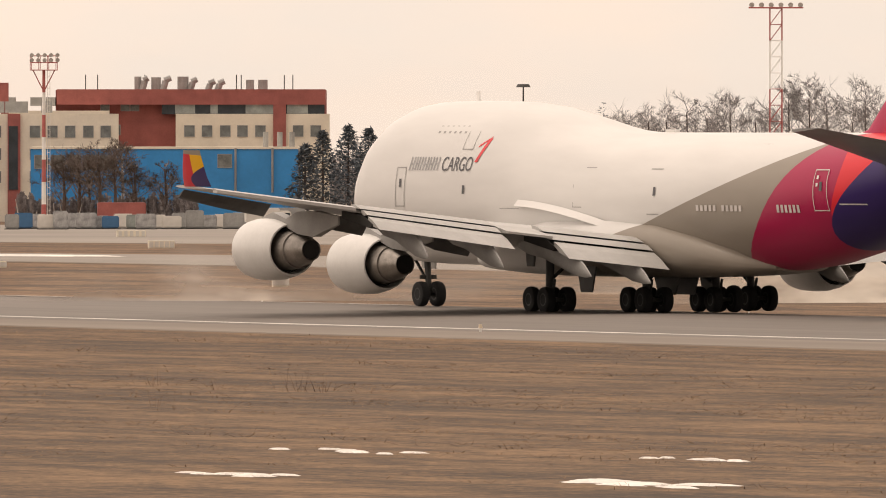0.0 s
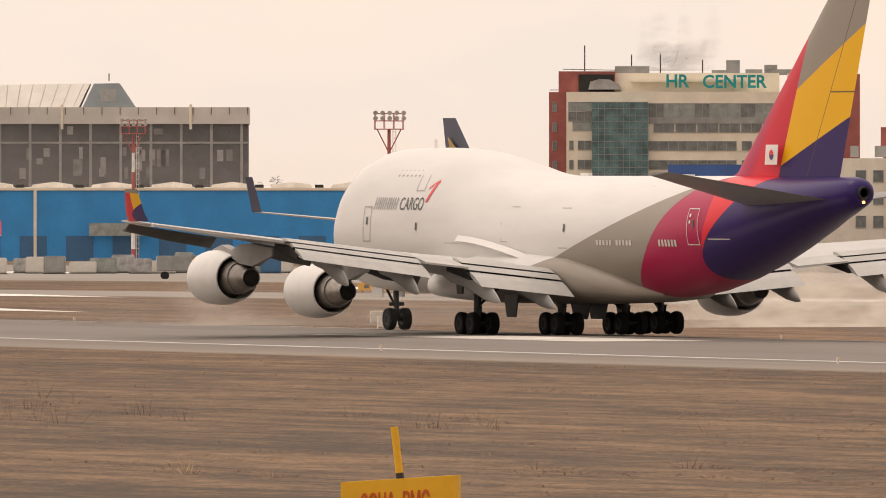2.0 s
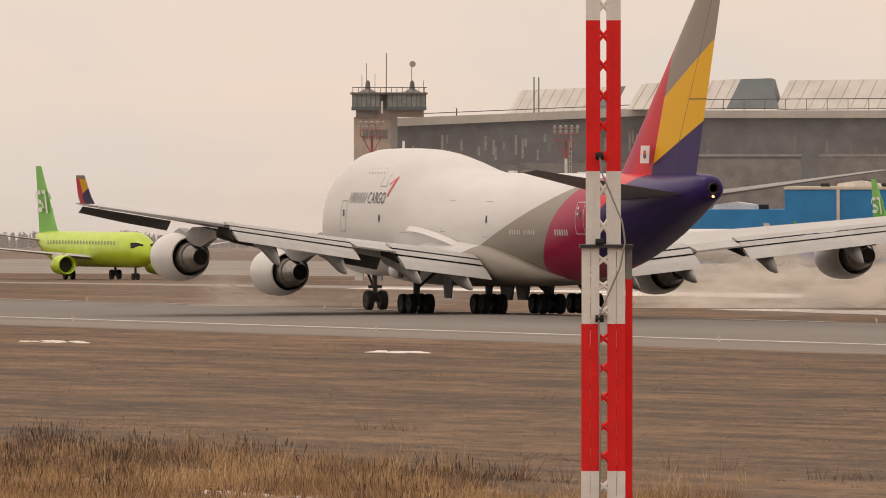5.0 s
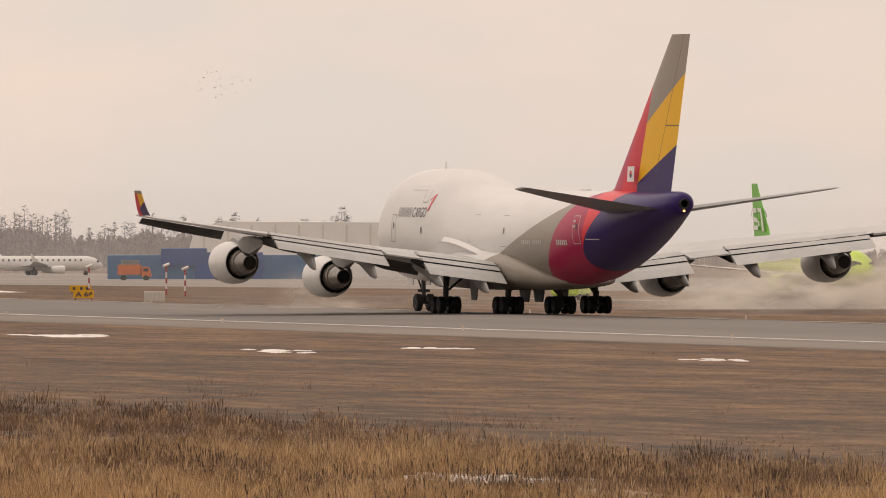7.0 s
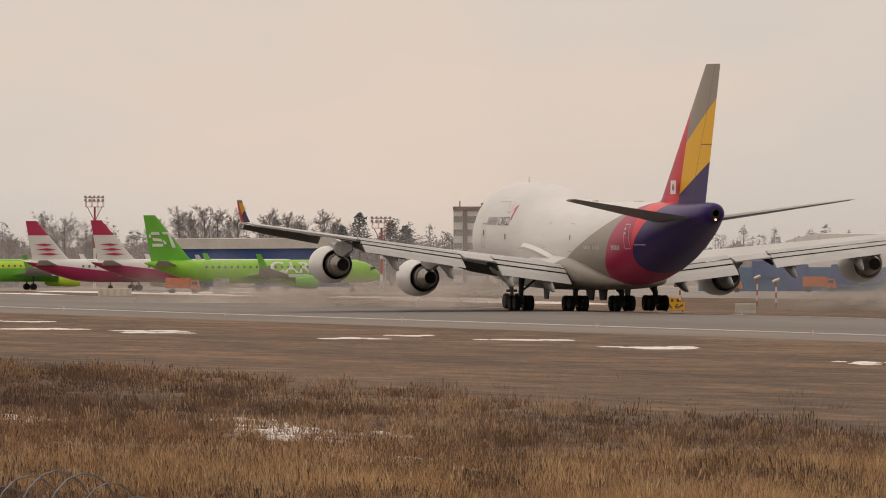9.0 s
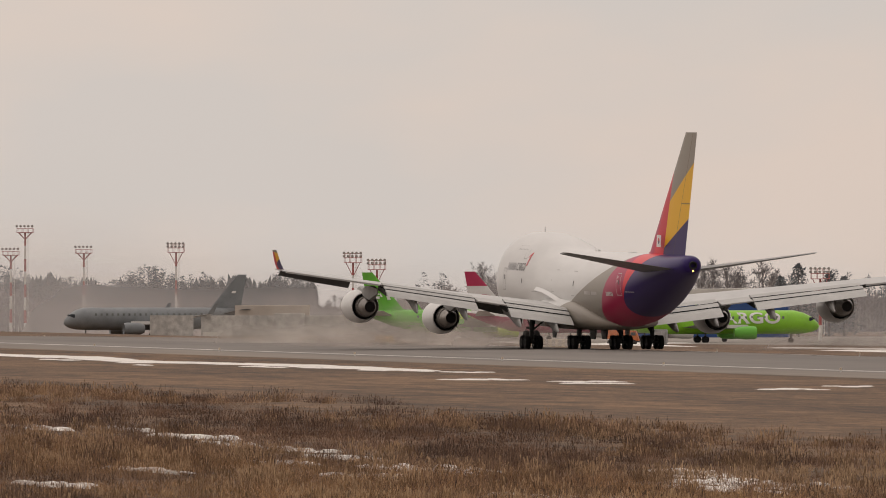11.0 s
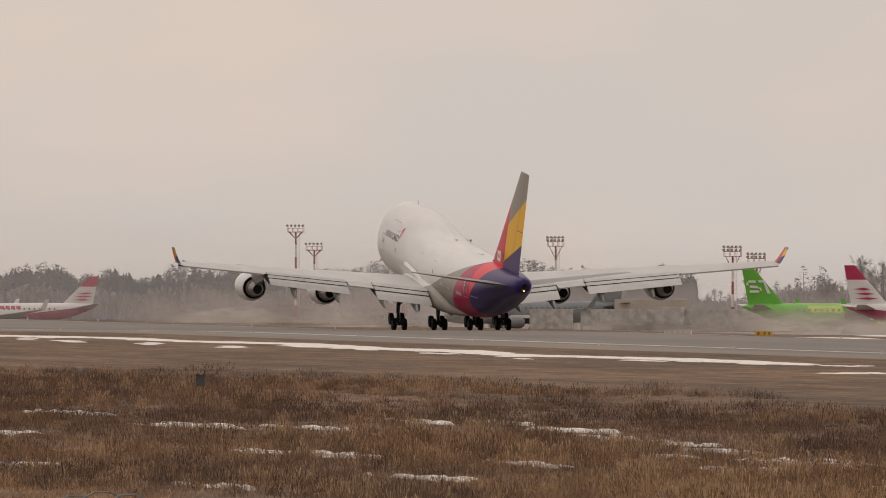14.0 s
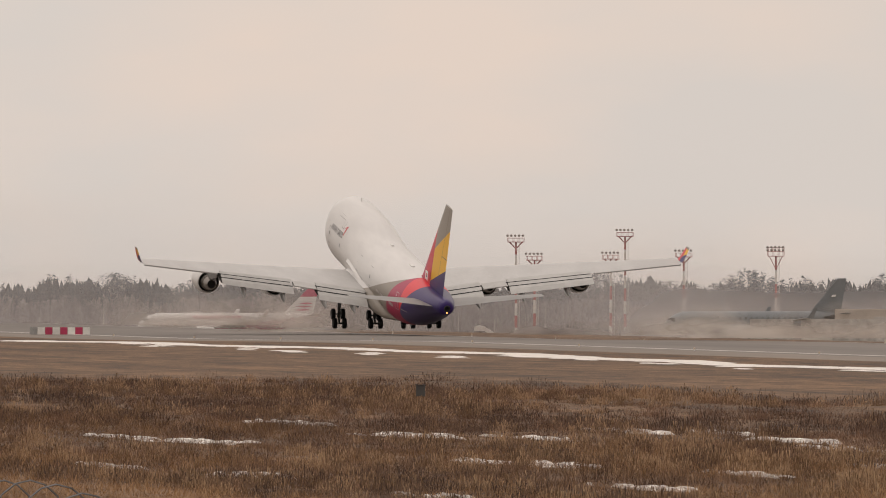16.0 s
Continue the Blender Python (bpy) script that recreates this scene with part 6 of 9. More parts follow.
slab(site, "roof_slab", 8.68, 22.24, 24.40, 24.94, -3.00, 16.00, "duct")
slab(site, "cab_base", 9.15, 11.49, 19.86, 22.13, -0.60, 10.00, "glass_pale")
pane(site, 16.70, 18.23, 11.98, 13.59, -2.00, "window")
pane(site, 16.70, 18.23, 8.04, 9.78, -2.00, "window")
pane(site, 0.67, 1.60, 16.12, 17.93, 0.00, "window")
pane(site, 2.20, 3.14, 16.12, 17.93, 0.00, "window")
pane(site, 3.74, 4.68, 16.12, 17.93, 0.00, "window")
pane(site, 5.28, 6.21, 16.12, 17.93, 0.00, "window")
pane(site, 6.88, 7.81, 16.12, 17.93, 0.00, "window")
pane(site, 8.35, 9.28, 16.12, 17.93, 0.00, "window")
pipe(site, "antenna", (10.89, 3.00, 24.74), (10.89, 3.00, 31.28), 0.10, "gear")
pipe(site, "antenna", (19.50, 3.00, 24.74), (19.50, 3.00, 34.96), 0.10, "gear")
pipe(site, "antenna", (15.23, 3.00, 24.74), (15.23, 3.00, 29.28), 0.05, "gear")
pipe(site, "antenna_bar", (10.35, 3.00, 29.61), (11.42, 3.00, 29.61), 0.10, "gear")
pipe(site, "antenna_bar", (10.35, 3.00, 28.28), (11.42, 3.00, 28.28), 0.10, "gear")
pipe(site, "antenna_bar", (10.35, 3.00, 26.94), (11.42, 3.00, 26.94), 0.10, "gear")
pipe(site, "antenna_stay", (19.50, 3.00, 31.62), (17.83, 3.00, 24.94), 0.06, "gear")
slab(site, "dish", 19.90, 21.31, 25.47, 26.81, 2.00, 3.00, "gear")
pipe(site, "antenna", (20.17, 3.00, 31.28), (20.17, 3.00, 33.62), 0.14, "duct")
pipe(site, "rail_post", (8.35, -2.60, 24.74), (8.35, -2.60, 25.61), 0.04, "gear")
pipe(site, "rail_post", (9.48, -2.60, 24.74), (9.48, -2.60, 25.61), 0.04, "gear")
pipe(site, "rail_post", (10.62, -2.60, 24.74), (10.62, -2.60, 25.61), 0.04, "gear")
pipe(site, "rail_post", (11.75, -2.60, 24.74), (11.75, -2.60, 25.61), 0.04, "gear")
pipe(site, "rail_post", (12.89, -2.60, 24.74), (12.89, -2.60, 25.61), 0.04, "gear")
pipe(site, "rail_post", (14.03, -2.60, 24.74), (14.03, -2.60, 25.61), 0.04, "gear")
pipe(site, "rail_post", (15.16, -2.60, 24.74), (15.16, -2.60, 25.61), 0.04, "gear")
pipe(site, "rail_post", (16.30, -2.60, 24.74), (16.30, -2.60, 25.61), 0.04, "gear")
pipe(site, "rail_post", (17.43, -2.60, 24.74), (17.43, -2.60, 25.61), 0.04, "gear")
pipe(site, "rail_post", (18.57, -2.60, 24.74), (18.57, -2.60, 25.61), 0.04, "gear")
pipe(site, "rail_post", (19.70, -2.60, 24.74), (19.70, -2.60, 25.61), 0.04, "gear")
pipe(site, "rail_post", (20.84, -2.60, 24.74), (20.84, -2.60, 25.61), 0.04, "gear")
pipe(site, "rail_post", (21.97, -2.60, 24.74), (21.97, -2.60, 25.61), 0.04, "gear")
pipe(site, "rail", (8.48, -2.60, 25.47), (22.24, -2.60, 25.47), 0.05, "gear")
site = thing("west_hangar", "dark grey hangar hall with cream roof lights", "hangar", pose(871.9, 2324.2, -1.3, 0, 0, -22.35))
LOW = -7.30
slab(site, "wall", 0.00, 47.04, LOW, 18.97, 0.00, 60.00, "soot_wall2", "dark grey hangar doors")
slab(site, "fascia", 0.00, 47.04, 18.46, 19.74, -1.00, 60.00, "white_wall", "weathered pale fascia")
slab(site, "door_panel", 1.29, 25.19, LOW, 11.45, -0.50, 0.00, "soot_panel")
slab(site, "door_panel", 27.95, 47.04, LOW, 11.90, -0.50, 0.00, "soot_panel")
slab(site, "door_post", 25.19, 28.15, LOW, 12.29, -0.80, 0.00, "slate")
slab(site, "door_rail", 0.00, 47.04, 11.90, 12.29, -0.70, 0.00, "duct")
roof_light(site, [(-4.80, 19.90), (-2.30, 24.30), (14.60, 25.14), (12.30, 20.13)], 5.00, 40.00, 6.0, "white_wall", "cream roof light", 9)
roof_light(site, [(12.30, 20.13), (14.60, 25.14), (19.80, 25.27), (21.20, 20.13)], 4.60, 40.00, 6.0, "slate", "slate roof light end")
roof_light(site, [(20.50, 20.00), (22.90, 24.90), (43.70, 25.14), (41.51, 20.13)], 5.00, 40.00, 6.0, "white_wall", "cream roof light", 9)
roof_light(site, [(41.51, 20.13), (43.70, 25.14), (47.43, 25.27), (45.11, 20.13)], 4.60, 40.00, 6.0, "slate", "slate roof light end")
pipe(site, "rail", (0.00, -0.50, 21.54), (47.04, -0.50, 21.80), 0.07, "gear")
pipe(site, "rail_post", (1.29, -0.50, 19.62), (1.29, -0.50, 21.67), 0.05, "gear")
pipe(site, "rail_post", (4.82, -0.50, 19.62), (4.82, -0.50, 21.67), 0.05, "gear")
pipe(site, "rail_post", (8.35, -0.50, 19.62), (8.35, -0.50, 21.67), 0.05, "gear")
pipe(site, "rail_post", (11.89, -0.50, 19.62), (11.89, -0.50, 21.67), 0.05, "gear")
pipe(site, "rail_post", (15.42, -0.50, 19.62), (15.42, -0.50, 21.67), 0.05, "gear")
pipe(site, "rail_post", (18.96, -0.50, 19.62), (18.96, -0.50, 21.67), 0.05, "gear")
pipe(site, "rail_post", (22.49, -0.50, 19.62), (22.49, -0.50, 21.67), 0.05, "gear")
pipe(site, "rail_post", (26.03, -0.50, 19.62), (26.03, -0.50, 21.67), 0.05, "gear")
pipe(site, "rail_post", (29.56, -0.50, 19.62), (29.56, -0.50, 21.67), 0.05, "gear")
pipe(site, "rail_post", (33.10, -0.50, 19.62), (33.10, -0.50, 21.67), 0.05, "gear")
pipe(site, "rail_post", (36.63, -0.50, 19.62), (36.63, -0.50, 21.67), 0.05, "gear")
pipe(site, "rail_post", (40.16, -0.50, 19.62), (40.16, -0.50, 21.67), 0.05, "gear")
pipe(site, "rail_post", (43.70, -0.50, 19.62), (43.70, -0.50, 21.67), 0.05, "gear")
slab(site, "door_patch", 23.78, 24.29, 12.42, 15.25, -0.06, 0.00, "soot_panel")
slab(site, "door_patch", 29.24, 29.75, 12.42, 14.86, -0.06, 0.00, "soot_panel")
slab(site, "door_patch", 33.42, 33.93, 12.42, 14.09, -0.06, 0.00, "soot_panel")
slab(site, "door_patch", 37.59, 38.11, 12.42, 13.32, -0.06, 0.00, "soot_panel")
slab(site, "door_patch", 41.77, 42.29, 12.42, 15.25, -0.06, 0.00, "soot_panel")
slab(site, "door_patch", 2.89, 3.41, 12.42, 13.70, -0.06, 0.00, "soot_panel")
slab(site, "door_patch", 9.00, 9.51, 12.42, 14.86, -0.06, 0.00, "soot_panel")
slab(site, "door_patch", 18.64, 19.15, 12.42, 13.70, -0.06, 0.00, "soot_panel")
pane(site, 47.88, 52.82, 17.43, 18.97, -0.40, "window", 4)
site = thing("east_hangar", "long grey hangar with weathered doors and flat fascia", "hangar", pose(843.5, 2374.8, 0, 0, 0, -19.01))
LOW = -7.50
prism(site, "wall", [(0.00, 16.36), (47.27, 18.32), (47.27, -2.32), (0.00, -2.32)], 0.00, 60.00, "soot_wall2", "dark grey hangar wall")
prism(site, "fascia", [(-0.12, 17.25), (47.27, 19.21), (47.27, 17.84), (-0.12, 15.83)], -1.00, 60.00, "white_wall", "stained concrete fascia")
slab(site, "door_panel", 0.89, 5.75, LOW, 8.95, -0.50, 0.00, "soot_panel")
slab(site, "door_panel", 6.52, 11.56, LOW, 8.95, -0.50, 0.00, "soot_panel")
slab(site, "door_panel", 12.28, 17.20, LOW, 9.07, -0.50, 0.00, "soot_panel")
slab(site, "door_panel", 17.79, 20.94, LOW, 9.18, -0.50, 0.00, "soot_panel")
slab(site, "door_panel", 21.17, 45.37, LOW, 9.54, -0.60, 0.00, "soot_panel")
slab(site, "wall_patch", 22.08, 22.49, 12.33, 13.85, -0.08, 0.00, "glass_pale")
slab(site, "wall_patch", 16.53, 16.95, 10.90, 13.52, -0.08, 0.00, "duct")
slab(site, "wall_patch", 26.14, 26.55, 11.70, 12.98, -0.08, 0.00, "duct")
slab(site, "wall_patch", 9.02, 9.43, 10.01, 11.81, -0.08, 0.00, "duct")
slab(site, "wall_patch", 8.47, 8.89, 12.88, 14.33, -0.08, 0.00, "glass_pale")
slab(site, "wall_patch", 35.92, 36.33, 10.85, 13.81, -0.08, 0.00, "glass_pale")
slab(site, "wall_patch", 42.36, 42.77, 12.73, 14.44, -0.08, 0.00, "duct")
slab(site, "wall_patch", 41.05, 41.47, 10.01, 12.43, -0.08, 0.00, "duct")
slab(site, "wall_patch", 13.99, 14.40, 10.63, 12.29, -0.08, 0.00, "glass_pale")
slab(site, "wall_patch", 40.60, 41.01, 12.89, 14.98, -0.08, 0.00, "duct")
slab(site, "wall_patch", 7.67, 8.09, 11.40, 14.33, -0.08, 0.00, "glass_pale")
slab(site, "wall_patch", 44.36, 44.78, 12.16, 15.16, -0.08, 0.00, "glass_pale")
slab(site, "wall_patch", 41.31, 41.72, 13.25, 14.45, -0.08, 0.00, "glass_pale")
slab(site, "wall_patch", 7.41, 7.82, 10.01, 11.91, -0.08, 0.00, "duct")
slab(site, "wall_patch", 25.39, 25.81, 13.12, 14.47, -0.08, 0.00, "glass_pale")
slab(site, "wall_patch", 29.89, 30.31, 12.28, 14.84, -0.08, 0.00, "glass_pale")
slab(site, "wall_patch", 43.28, 43.70, 11.33, 12.61, -0.08, 0.00, "duct")
slab(site, "wall_patch", 26.17, 26.59, 11.48, 13.02, -0.08, 0.00, "duct")
slab(site, "wall_patch", 34.26, 34.67, 11.86, 13.13, -0.08, 0.00, "duct")
slab(site, "wall_patch", 43.78, 44.19, 11.70, 14.33, -0.08, 0.00, "glass_pale")
slab(site, "wall_patch", 34.22, 34.63, 10.01, 12.16, -0.08, 0.00, "glass_pale")
slab(site, "wall_patch", 40.06, 40.48, 11.51, 14.78, -0.08, 0.00, "duct")
slab(site, "wall_patch", 21.56, 21.97, 10.22, 13.74, -0.08, 0.00, "glass_pale")
slab(site, "wall_patch", 18.34, 18.75, 11.82, 13.01, -0.08, 0.00, "glass_pale")
slab(site, "wall_patch", 10.98, 11.39, 11.64, 13.59, -0.08, 0.00, "glass_pale")
slab(site, "wall_patch", 15.14, 15.56, 11.75, 14.16, -0.08, 0.00, "glass_pale")
slab(site, "wall_patch", 2.61, 3.03, 10.01, 12.40, -0.08, 0.00, "duct")
slab(site, "wall_patch", 16.88, 17.29, 10.01, 12.41, -0.08, 0.00, "glass_pale")
slab(site, "wall_patch", 20.39, 20.80, 10.88, 14.35, -0.08, 0.00, "duct")
slab(site, "wall_patch", 24.16, 24.58, 10.01, 11.77, -0.08, 0.00, "glass_pale")
roof_light(site, [(19.57, 17.84), (21.94, 22.11), (36.77, 22.71), (34.40, 18.44)], 5.00, 40.00, 6.0, "white_wall", "cream roof light", 9)
roof_light(site, [(34.40, 18.44), (36.77, 22.71), (39.85, 22.82), (37.66, 18.55)], 4.60, 40.00, 6.0, "slate", "slate roof light end")
pipe(site, "rail", (0.00, -0.50, 17.84), (47.15, -0.50, 19.80), 0.07, "gear")
pipe(site, "antenna", (-5.34, 3.00, 17.49), (-5.34, 3.00, 19.03), 0.10, "gear")
pipe(site, "antenna", (23.78, 3.00, 17.49), (23.78, 3.00, 24.37), 0.10, "gear")
pipe(site, "antenna", (24.61, 3.00, 17.49), (24.61, 3.00, 24.37), 0.10, "gear")
pipe(site, "antenna", (10.38, 3.00, 17.49), (10.38, 3.00, 19.03), 0.10, "gear")
prism(site, "roof_bay", [(-1.48, 1.12), (-0.30, 1.83), (4.45, 2.07), (5.52, 1.12)], -20.00, -12.00, "snow", "white roof bay")
prism(site, "roof_bay", [(5.63, 1.12), (6.82, 1.83), (11.56, 2.07), (12.63, 1.12)], -20.00, -12.00, "snow", "white roof bay")
prism(site, "roof_bay", [(12.75, 1.12), (13.94, 1.83), (18.68, 2.07), (19.75, 1.12)], -20.00, -12.00, "snow", "white roof bay")
prism(site, "roof_bay", [(19.87, 1.12), (21.05, 1.83), (25.80, 2.07), (26.87, 1.12)], -20.00, -12.00, "snow", "white roof bay")
prism(site, "roof_bay", [(26.98, 1.12), (28.17, 1.83), (32.91, 2.07), (33.98, 1.12)], -20.00, -12.00, "snow", "white roof bay")
prism(site, "roof_bay", [(34.10, 1.12), (35.29, 1.83), (40.03, 2.07), (41.10, 1.12)], -20.00, -12.00, "snow", "white roof bay")
prism(site, "roof_bay", [(41.22, 1.12), (42.40, 1.83), (47.15, 2.07), (48.22, 1.12)], -20.00, -12.00, "snow", "white roof bay")
slab(site, "annex", -8.01, 55.45, LOW, 1.12, -22.00, -8.00, "cream_dirty", "cream low annex")
site = thing("control_tower", "pale brick tower with a glazed cab and roof antennas", "tower", pose(829.9, 2358.3, 0, 0, 0, -19.01))
LOW = -7.43
slab(site, "shaft", 0.00, 6.82, LOW, 17.36, 0.00, 12.00, "beige_brick", "pale brick shaft")
slab(site, "shaft", 6.35, 7.41, LOW, 17.36, -0.50, 12.00, "duct")
for u0, u1 in ((-0.29, 4.40), (5.70, 12.24)):
    slab(site, "cab", u0, u1, 19.15, 21.28, -2.50, 12.00, "glass_pale", "glazed cab")
    slab(site, "ledge", u0 - 0.12, u1 + 0.12, 18.55, 19.15, -2.75, 12.00, "slate", "dark ledge under the cab")
    n = round((u1 - u0) / 0.78)
    for k in range(n + 1):
        u = u0 + (u1 - u0) * k / n
        slab(site, "mullion", u - 0.07, u + 0.07, 19.15, 21.28, -2.58, -2.50, "slate")
slab(site, "cab_link", 4.40, 5.70, 18.55, 21.28, -0.80, 12.00, "soot_panel")
slab(site, "roof_slab", -0.62, 12.55, 21.28, 21.58, -3.00, 12.00, "soot_panel", "dark thin roof slab")
slab(site, "cab_base", 0.35, 3.90, 17.36, 18.55, -1.00, 10.00, "duct")
slab(site, "cab_base", 3.90, 11.94, 17.36, 18.55, -0.60, 10.00, "beige_pale")
pipe(site, "drainpipe", (4.75, -2.75, 18.0), (4.75, -2.75, 20.1), 0.20, "tent_white")
for u in (2.35, 9.95):
    bm = B()
    tube(bm, (u, 2, 21.55), (u, 2, 22.15), 1.75, 0.55, 12)
    tube(bm, (u, 2, 22.15), (u, 2, 23.30), 0.50, 0.36, 12)
    tube(bm, (u, 2, 23.30), (u, 2, 23.70), 0.42, 0.10, 12)
    part("turret", bm, M["soot_panel"], site, "dark lamp turret with a flared foot")
pane(site, 1.53, 2.35, 13.65, 15.13, 0.00, "window")
pane(site, 2.65, 3.47, 13.65, 15.13, 0.00, "window")
pane(site, 3.77, 4.59, 13.65, 15.13, 0.00, "window")
pane(site, 4.88, 5.71, 13.65, 15.13, 0.00, "window")
pipe(site, "antenna", (2.12, 3.00, 21.42), (2.12, 3.00, 26.60), 0.05, "gear")
pipe(site, "antenna", (5.53, 3.00, 21.42), (5.53, 3.00, 28.36), 0.07, "gear")
pipe(site, "antenna", (9.88, 3.00, 21.42), (9.88, 3.00, 26.72), 0.05, "gear")
pipe(site, "antenna", (1.35, 3.00, 21.42), (1.35, 3.00, 24.54), 0.05, "gear")
pipe(site, "antenna", (11.94, 3.00, 21.42), (11.94, 3.00, 23.66), 0.05, "gear")
pipe(site, "antenna", (3.59, 3.00, 21.42), (3.59, 3.00, 24.83), 0.04, "gear")
bm = B()
tube(bm, (10.03, 2.0, 26.45), (10.03, 2.3, 26.45), 0.55, 0.55, 16)
part("dish", bm, M["beige_pale"], site, "pale round aerial dish")
pipe(site, "rail_post", (-0.24, -2.60, 21.42), (-0.24, -2.60, 22.48), 0.05, "gear")
pipe(site, "rail_post", (0.71, -2.60, 21.42), (0.71, -2.60, 22.48), 0.05, "gear")
pipe(site, "rail_post", (1.65, -2.60, 21.42), (1.65, -2.60, 22.48), 0.05, "gear")
pipe(site, "rail_post", (2.59, -2.60, 21.42), (2.59, -2.60, 22.48), 0.05, "gear")
pipe(site, "rail_post", (3.53, -2.60, 21.42), (3.53, -2.60, 22.48), 0.05, "gear")
pipe(site, "rail_post", (4.47, -2.60, 21.42), (4.47, -2.60, 22.48), 0.05, "gear")
pipe(site, "rail_post", (5.41, -2.60, 21.42), (5.41, -2.60, 22.48), 0.05, "gear")
pipe(site, "rail_post", (6.35, -2.60, 21.42), (6.35, -2.60, 22.48), 0.05, "gear")
pipe(site, "rail_post", (7.30, -2.60, 21.42), (7.30, -2.60, 22.48), 0.05, "gear")
pipe(site, "rail_post", (8.24, -2.60, 21.42), (8.24, -2.60, 22.48), 0.05, "gear")
pipe(site, "rail_post", (9.18, -2.60, 21.42), (9.18, -2.60, 22.48), 0.05, "gear")
pipe(site, "rail_post", (10.12, -2.60, 21.42), (10.12, -2.60, 22.48), 0.05, "gear")
pipe(site, "rail_post", (11.06, -2.60, 21.42), (11.06, -2.60, 22.48), 0.05, "gear")
pipe(site, "rail_post", (12.00, -2.60, 21.42), (12.00, -2.60, 22.48), 0.05, "gear")
pipe(site, "rail", (-0.41, -2.60, 22.42), (12.47, -2.60, 22.42), 0.06, "gear")
site = thing("white_tent_hangar", "long white ribbed tent hangar", "hangar", pose(690.4, 2382.3, 0, 0, 0, -17.15))
LOW = -7.53
prism(site, "tent_roof", [(-0.48, -1.93), (0.48, 1.43), (5.76, 2.68), (32.66, 2.49), (36.03, 1.43), (36.99, -1.93), (36.99, -8.17), (-0.48, -8.17)], 0.00, 25.00, "tent_white", "white ribbed tent roof")
slab(site, "tent_rib", 1.92, 2.21, -1.93, 2.11, -0.15, 0.00, "white_wall")
slab(site, "tent_rib", 5.96, 6.24, -1.93, 2.11, -0.15, 0.00, "white_wall")
slab(site, "tent_rib", 9.99, 10.28, -1.93, 2.11, -0.15, 0.00, "white_wall")
slab(site, "tent_rib", 14.03, 14.31, -1.93, 2.11, -0.15, 0.00, "white_wall")
slab(site, "tent_rib", 18.06, 18.35, -1.93, 2.11, -0.15, 0.00, "white_wall")
slab(site, "tent_rib", 22.10, 22.38, -1.93, 2.11, -0.15, 0.00, "white_wall")
slab(site, "tent_rib", 26.13, 26.42, -1.93, 2.11, -0.15, 0.00, "white_wall")
slab(site, "tent_rib", 30.17, 30.45, -1.93, 2.11, -0.15, 0.00, "white_wall")
slab(site, "tent_rib", 34.20, 34.49, -1.93, 2.11, -0.15, 0.00, "white_wall")
site = thing("blue_shed", "blue metal sheds with stacked units on the roof", "building", pose(649.4, 2290.4, 0, 0, 0, -17.15))
LOW = -7.16
slab(site, "wall", 0.00, 36.23, LOW, -2.59, 0.00, 14.00, "blue_dark", "blue cladding")
slab(site, "wall", 8.76, 16.13, -4.25, -1.49, -0.50, 10.00, "navy_blue")
pane(site, 2.30, 5.07, -5.17, -3.51, 0.00, "window", 2)
slab(site, "wall", 14.29, 17.98, LOW, -2.13, -0.60, 0.00, "navy_blue")
slab(site, "wall", 21.67, 25.35, LOW, -2.13, -0.60, 0.00, "navy_blue")
site = thing("office_block", "six-storey pale office block with strip windows and roof aerials", "building", pose(757.2, 2852.2, 0, 0, 0, -16.36))
LOW = -9.41
slab(site, "wall", 0.00, 24.01, LOW, 6.79, 0.00, 20.00, "tent_white", "pale panelled wall")
slab(site, "parapet", -0.10, 24.10, 6.12, 6.89, -0.40, 20.00, "slate_brown")
pane(site, 2.88, 16.32, 3.72, 4.87, 0.00, "glass_pale", 9)
pane(site, 0.10, 1.68, 3.81, 4.87, 0.00, "glass_pale")
pane(site, 2.88, 16.32, 1.03, 2.18, 0.00, "glass_pale", 9)
pane(site, 0.10, 1.68, 1.13, 2.18, 0.00, "glass_pale")
pane(site, 2.88, 16.32, -1.66, -0.51, 0.00, "glass_pale", 9)
pane(site, 0.10, 1.68, -1.56, -0.51, 0.00, "glass_pale")
pane(site, 2.88, 16.32, -4.35, -3.20, 0.00, "glass_pale", 9)
pane(site, 0.10, 1.68, -4.25, -3.20, 0.00, "glass_pale")
pane(site, 2.88, 16.32, -7.04, -5.88, 0.00, "glass_pale", 9)
pane(site, 0.10, 1.68, -6.94, -5.88, 0.00, "glass_pale")
pane(site, 2.88, 16.32, -9.73, -8.57, 0.00, "glass_pale", 9)
pane(site, 0.10, 1.68, -9.63, -8.57, 0.00, "glass_pale")
slab(site, "column", 1.92, 2.78, LOW, 6.07, -0.30, 0.00, "slate_brown")
slab(site, "column", 17.38, 18.49, LOW, 6.07, -0.30, 0.00, "slate_brown")
slab(site, "glass_bay", 19.59, 23.91, LOW, 4.97, -0.30, 0.00, "glass_pale", "glazed corner")
slab(site, "roof_unit", 5.52, 8.16, 6.69, 7.66, 3.00, 8.00, "duct")
slab(site, "roof_unit", 14.88, 18.01, 6.69, 8.04, 3.00, 8.00, "duct")
slab(site, "roof_unit", 19.45, 20.50, 6.69, 7.75, 3.00, 8.00, "duct")
slab(site, "roof_unit", 10.08, 12.48, 6.69, 9.19, 3.00, 8.00, "duct")
pipe(site, "antenna", (12.24, 4.00, 6.79), (12.24, 4.00, 10.63), 0.12, "gear")
pipe(site, "antenna", (11.28, 4.00, 6.79), (11.28, 4.00, 10.25), 0.12, "gear")
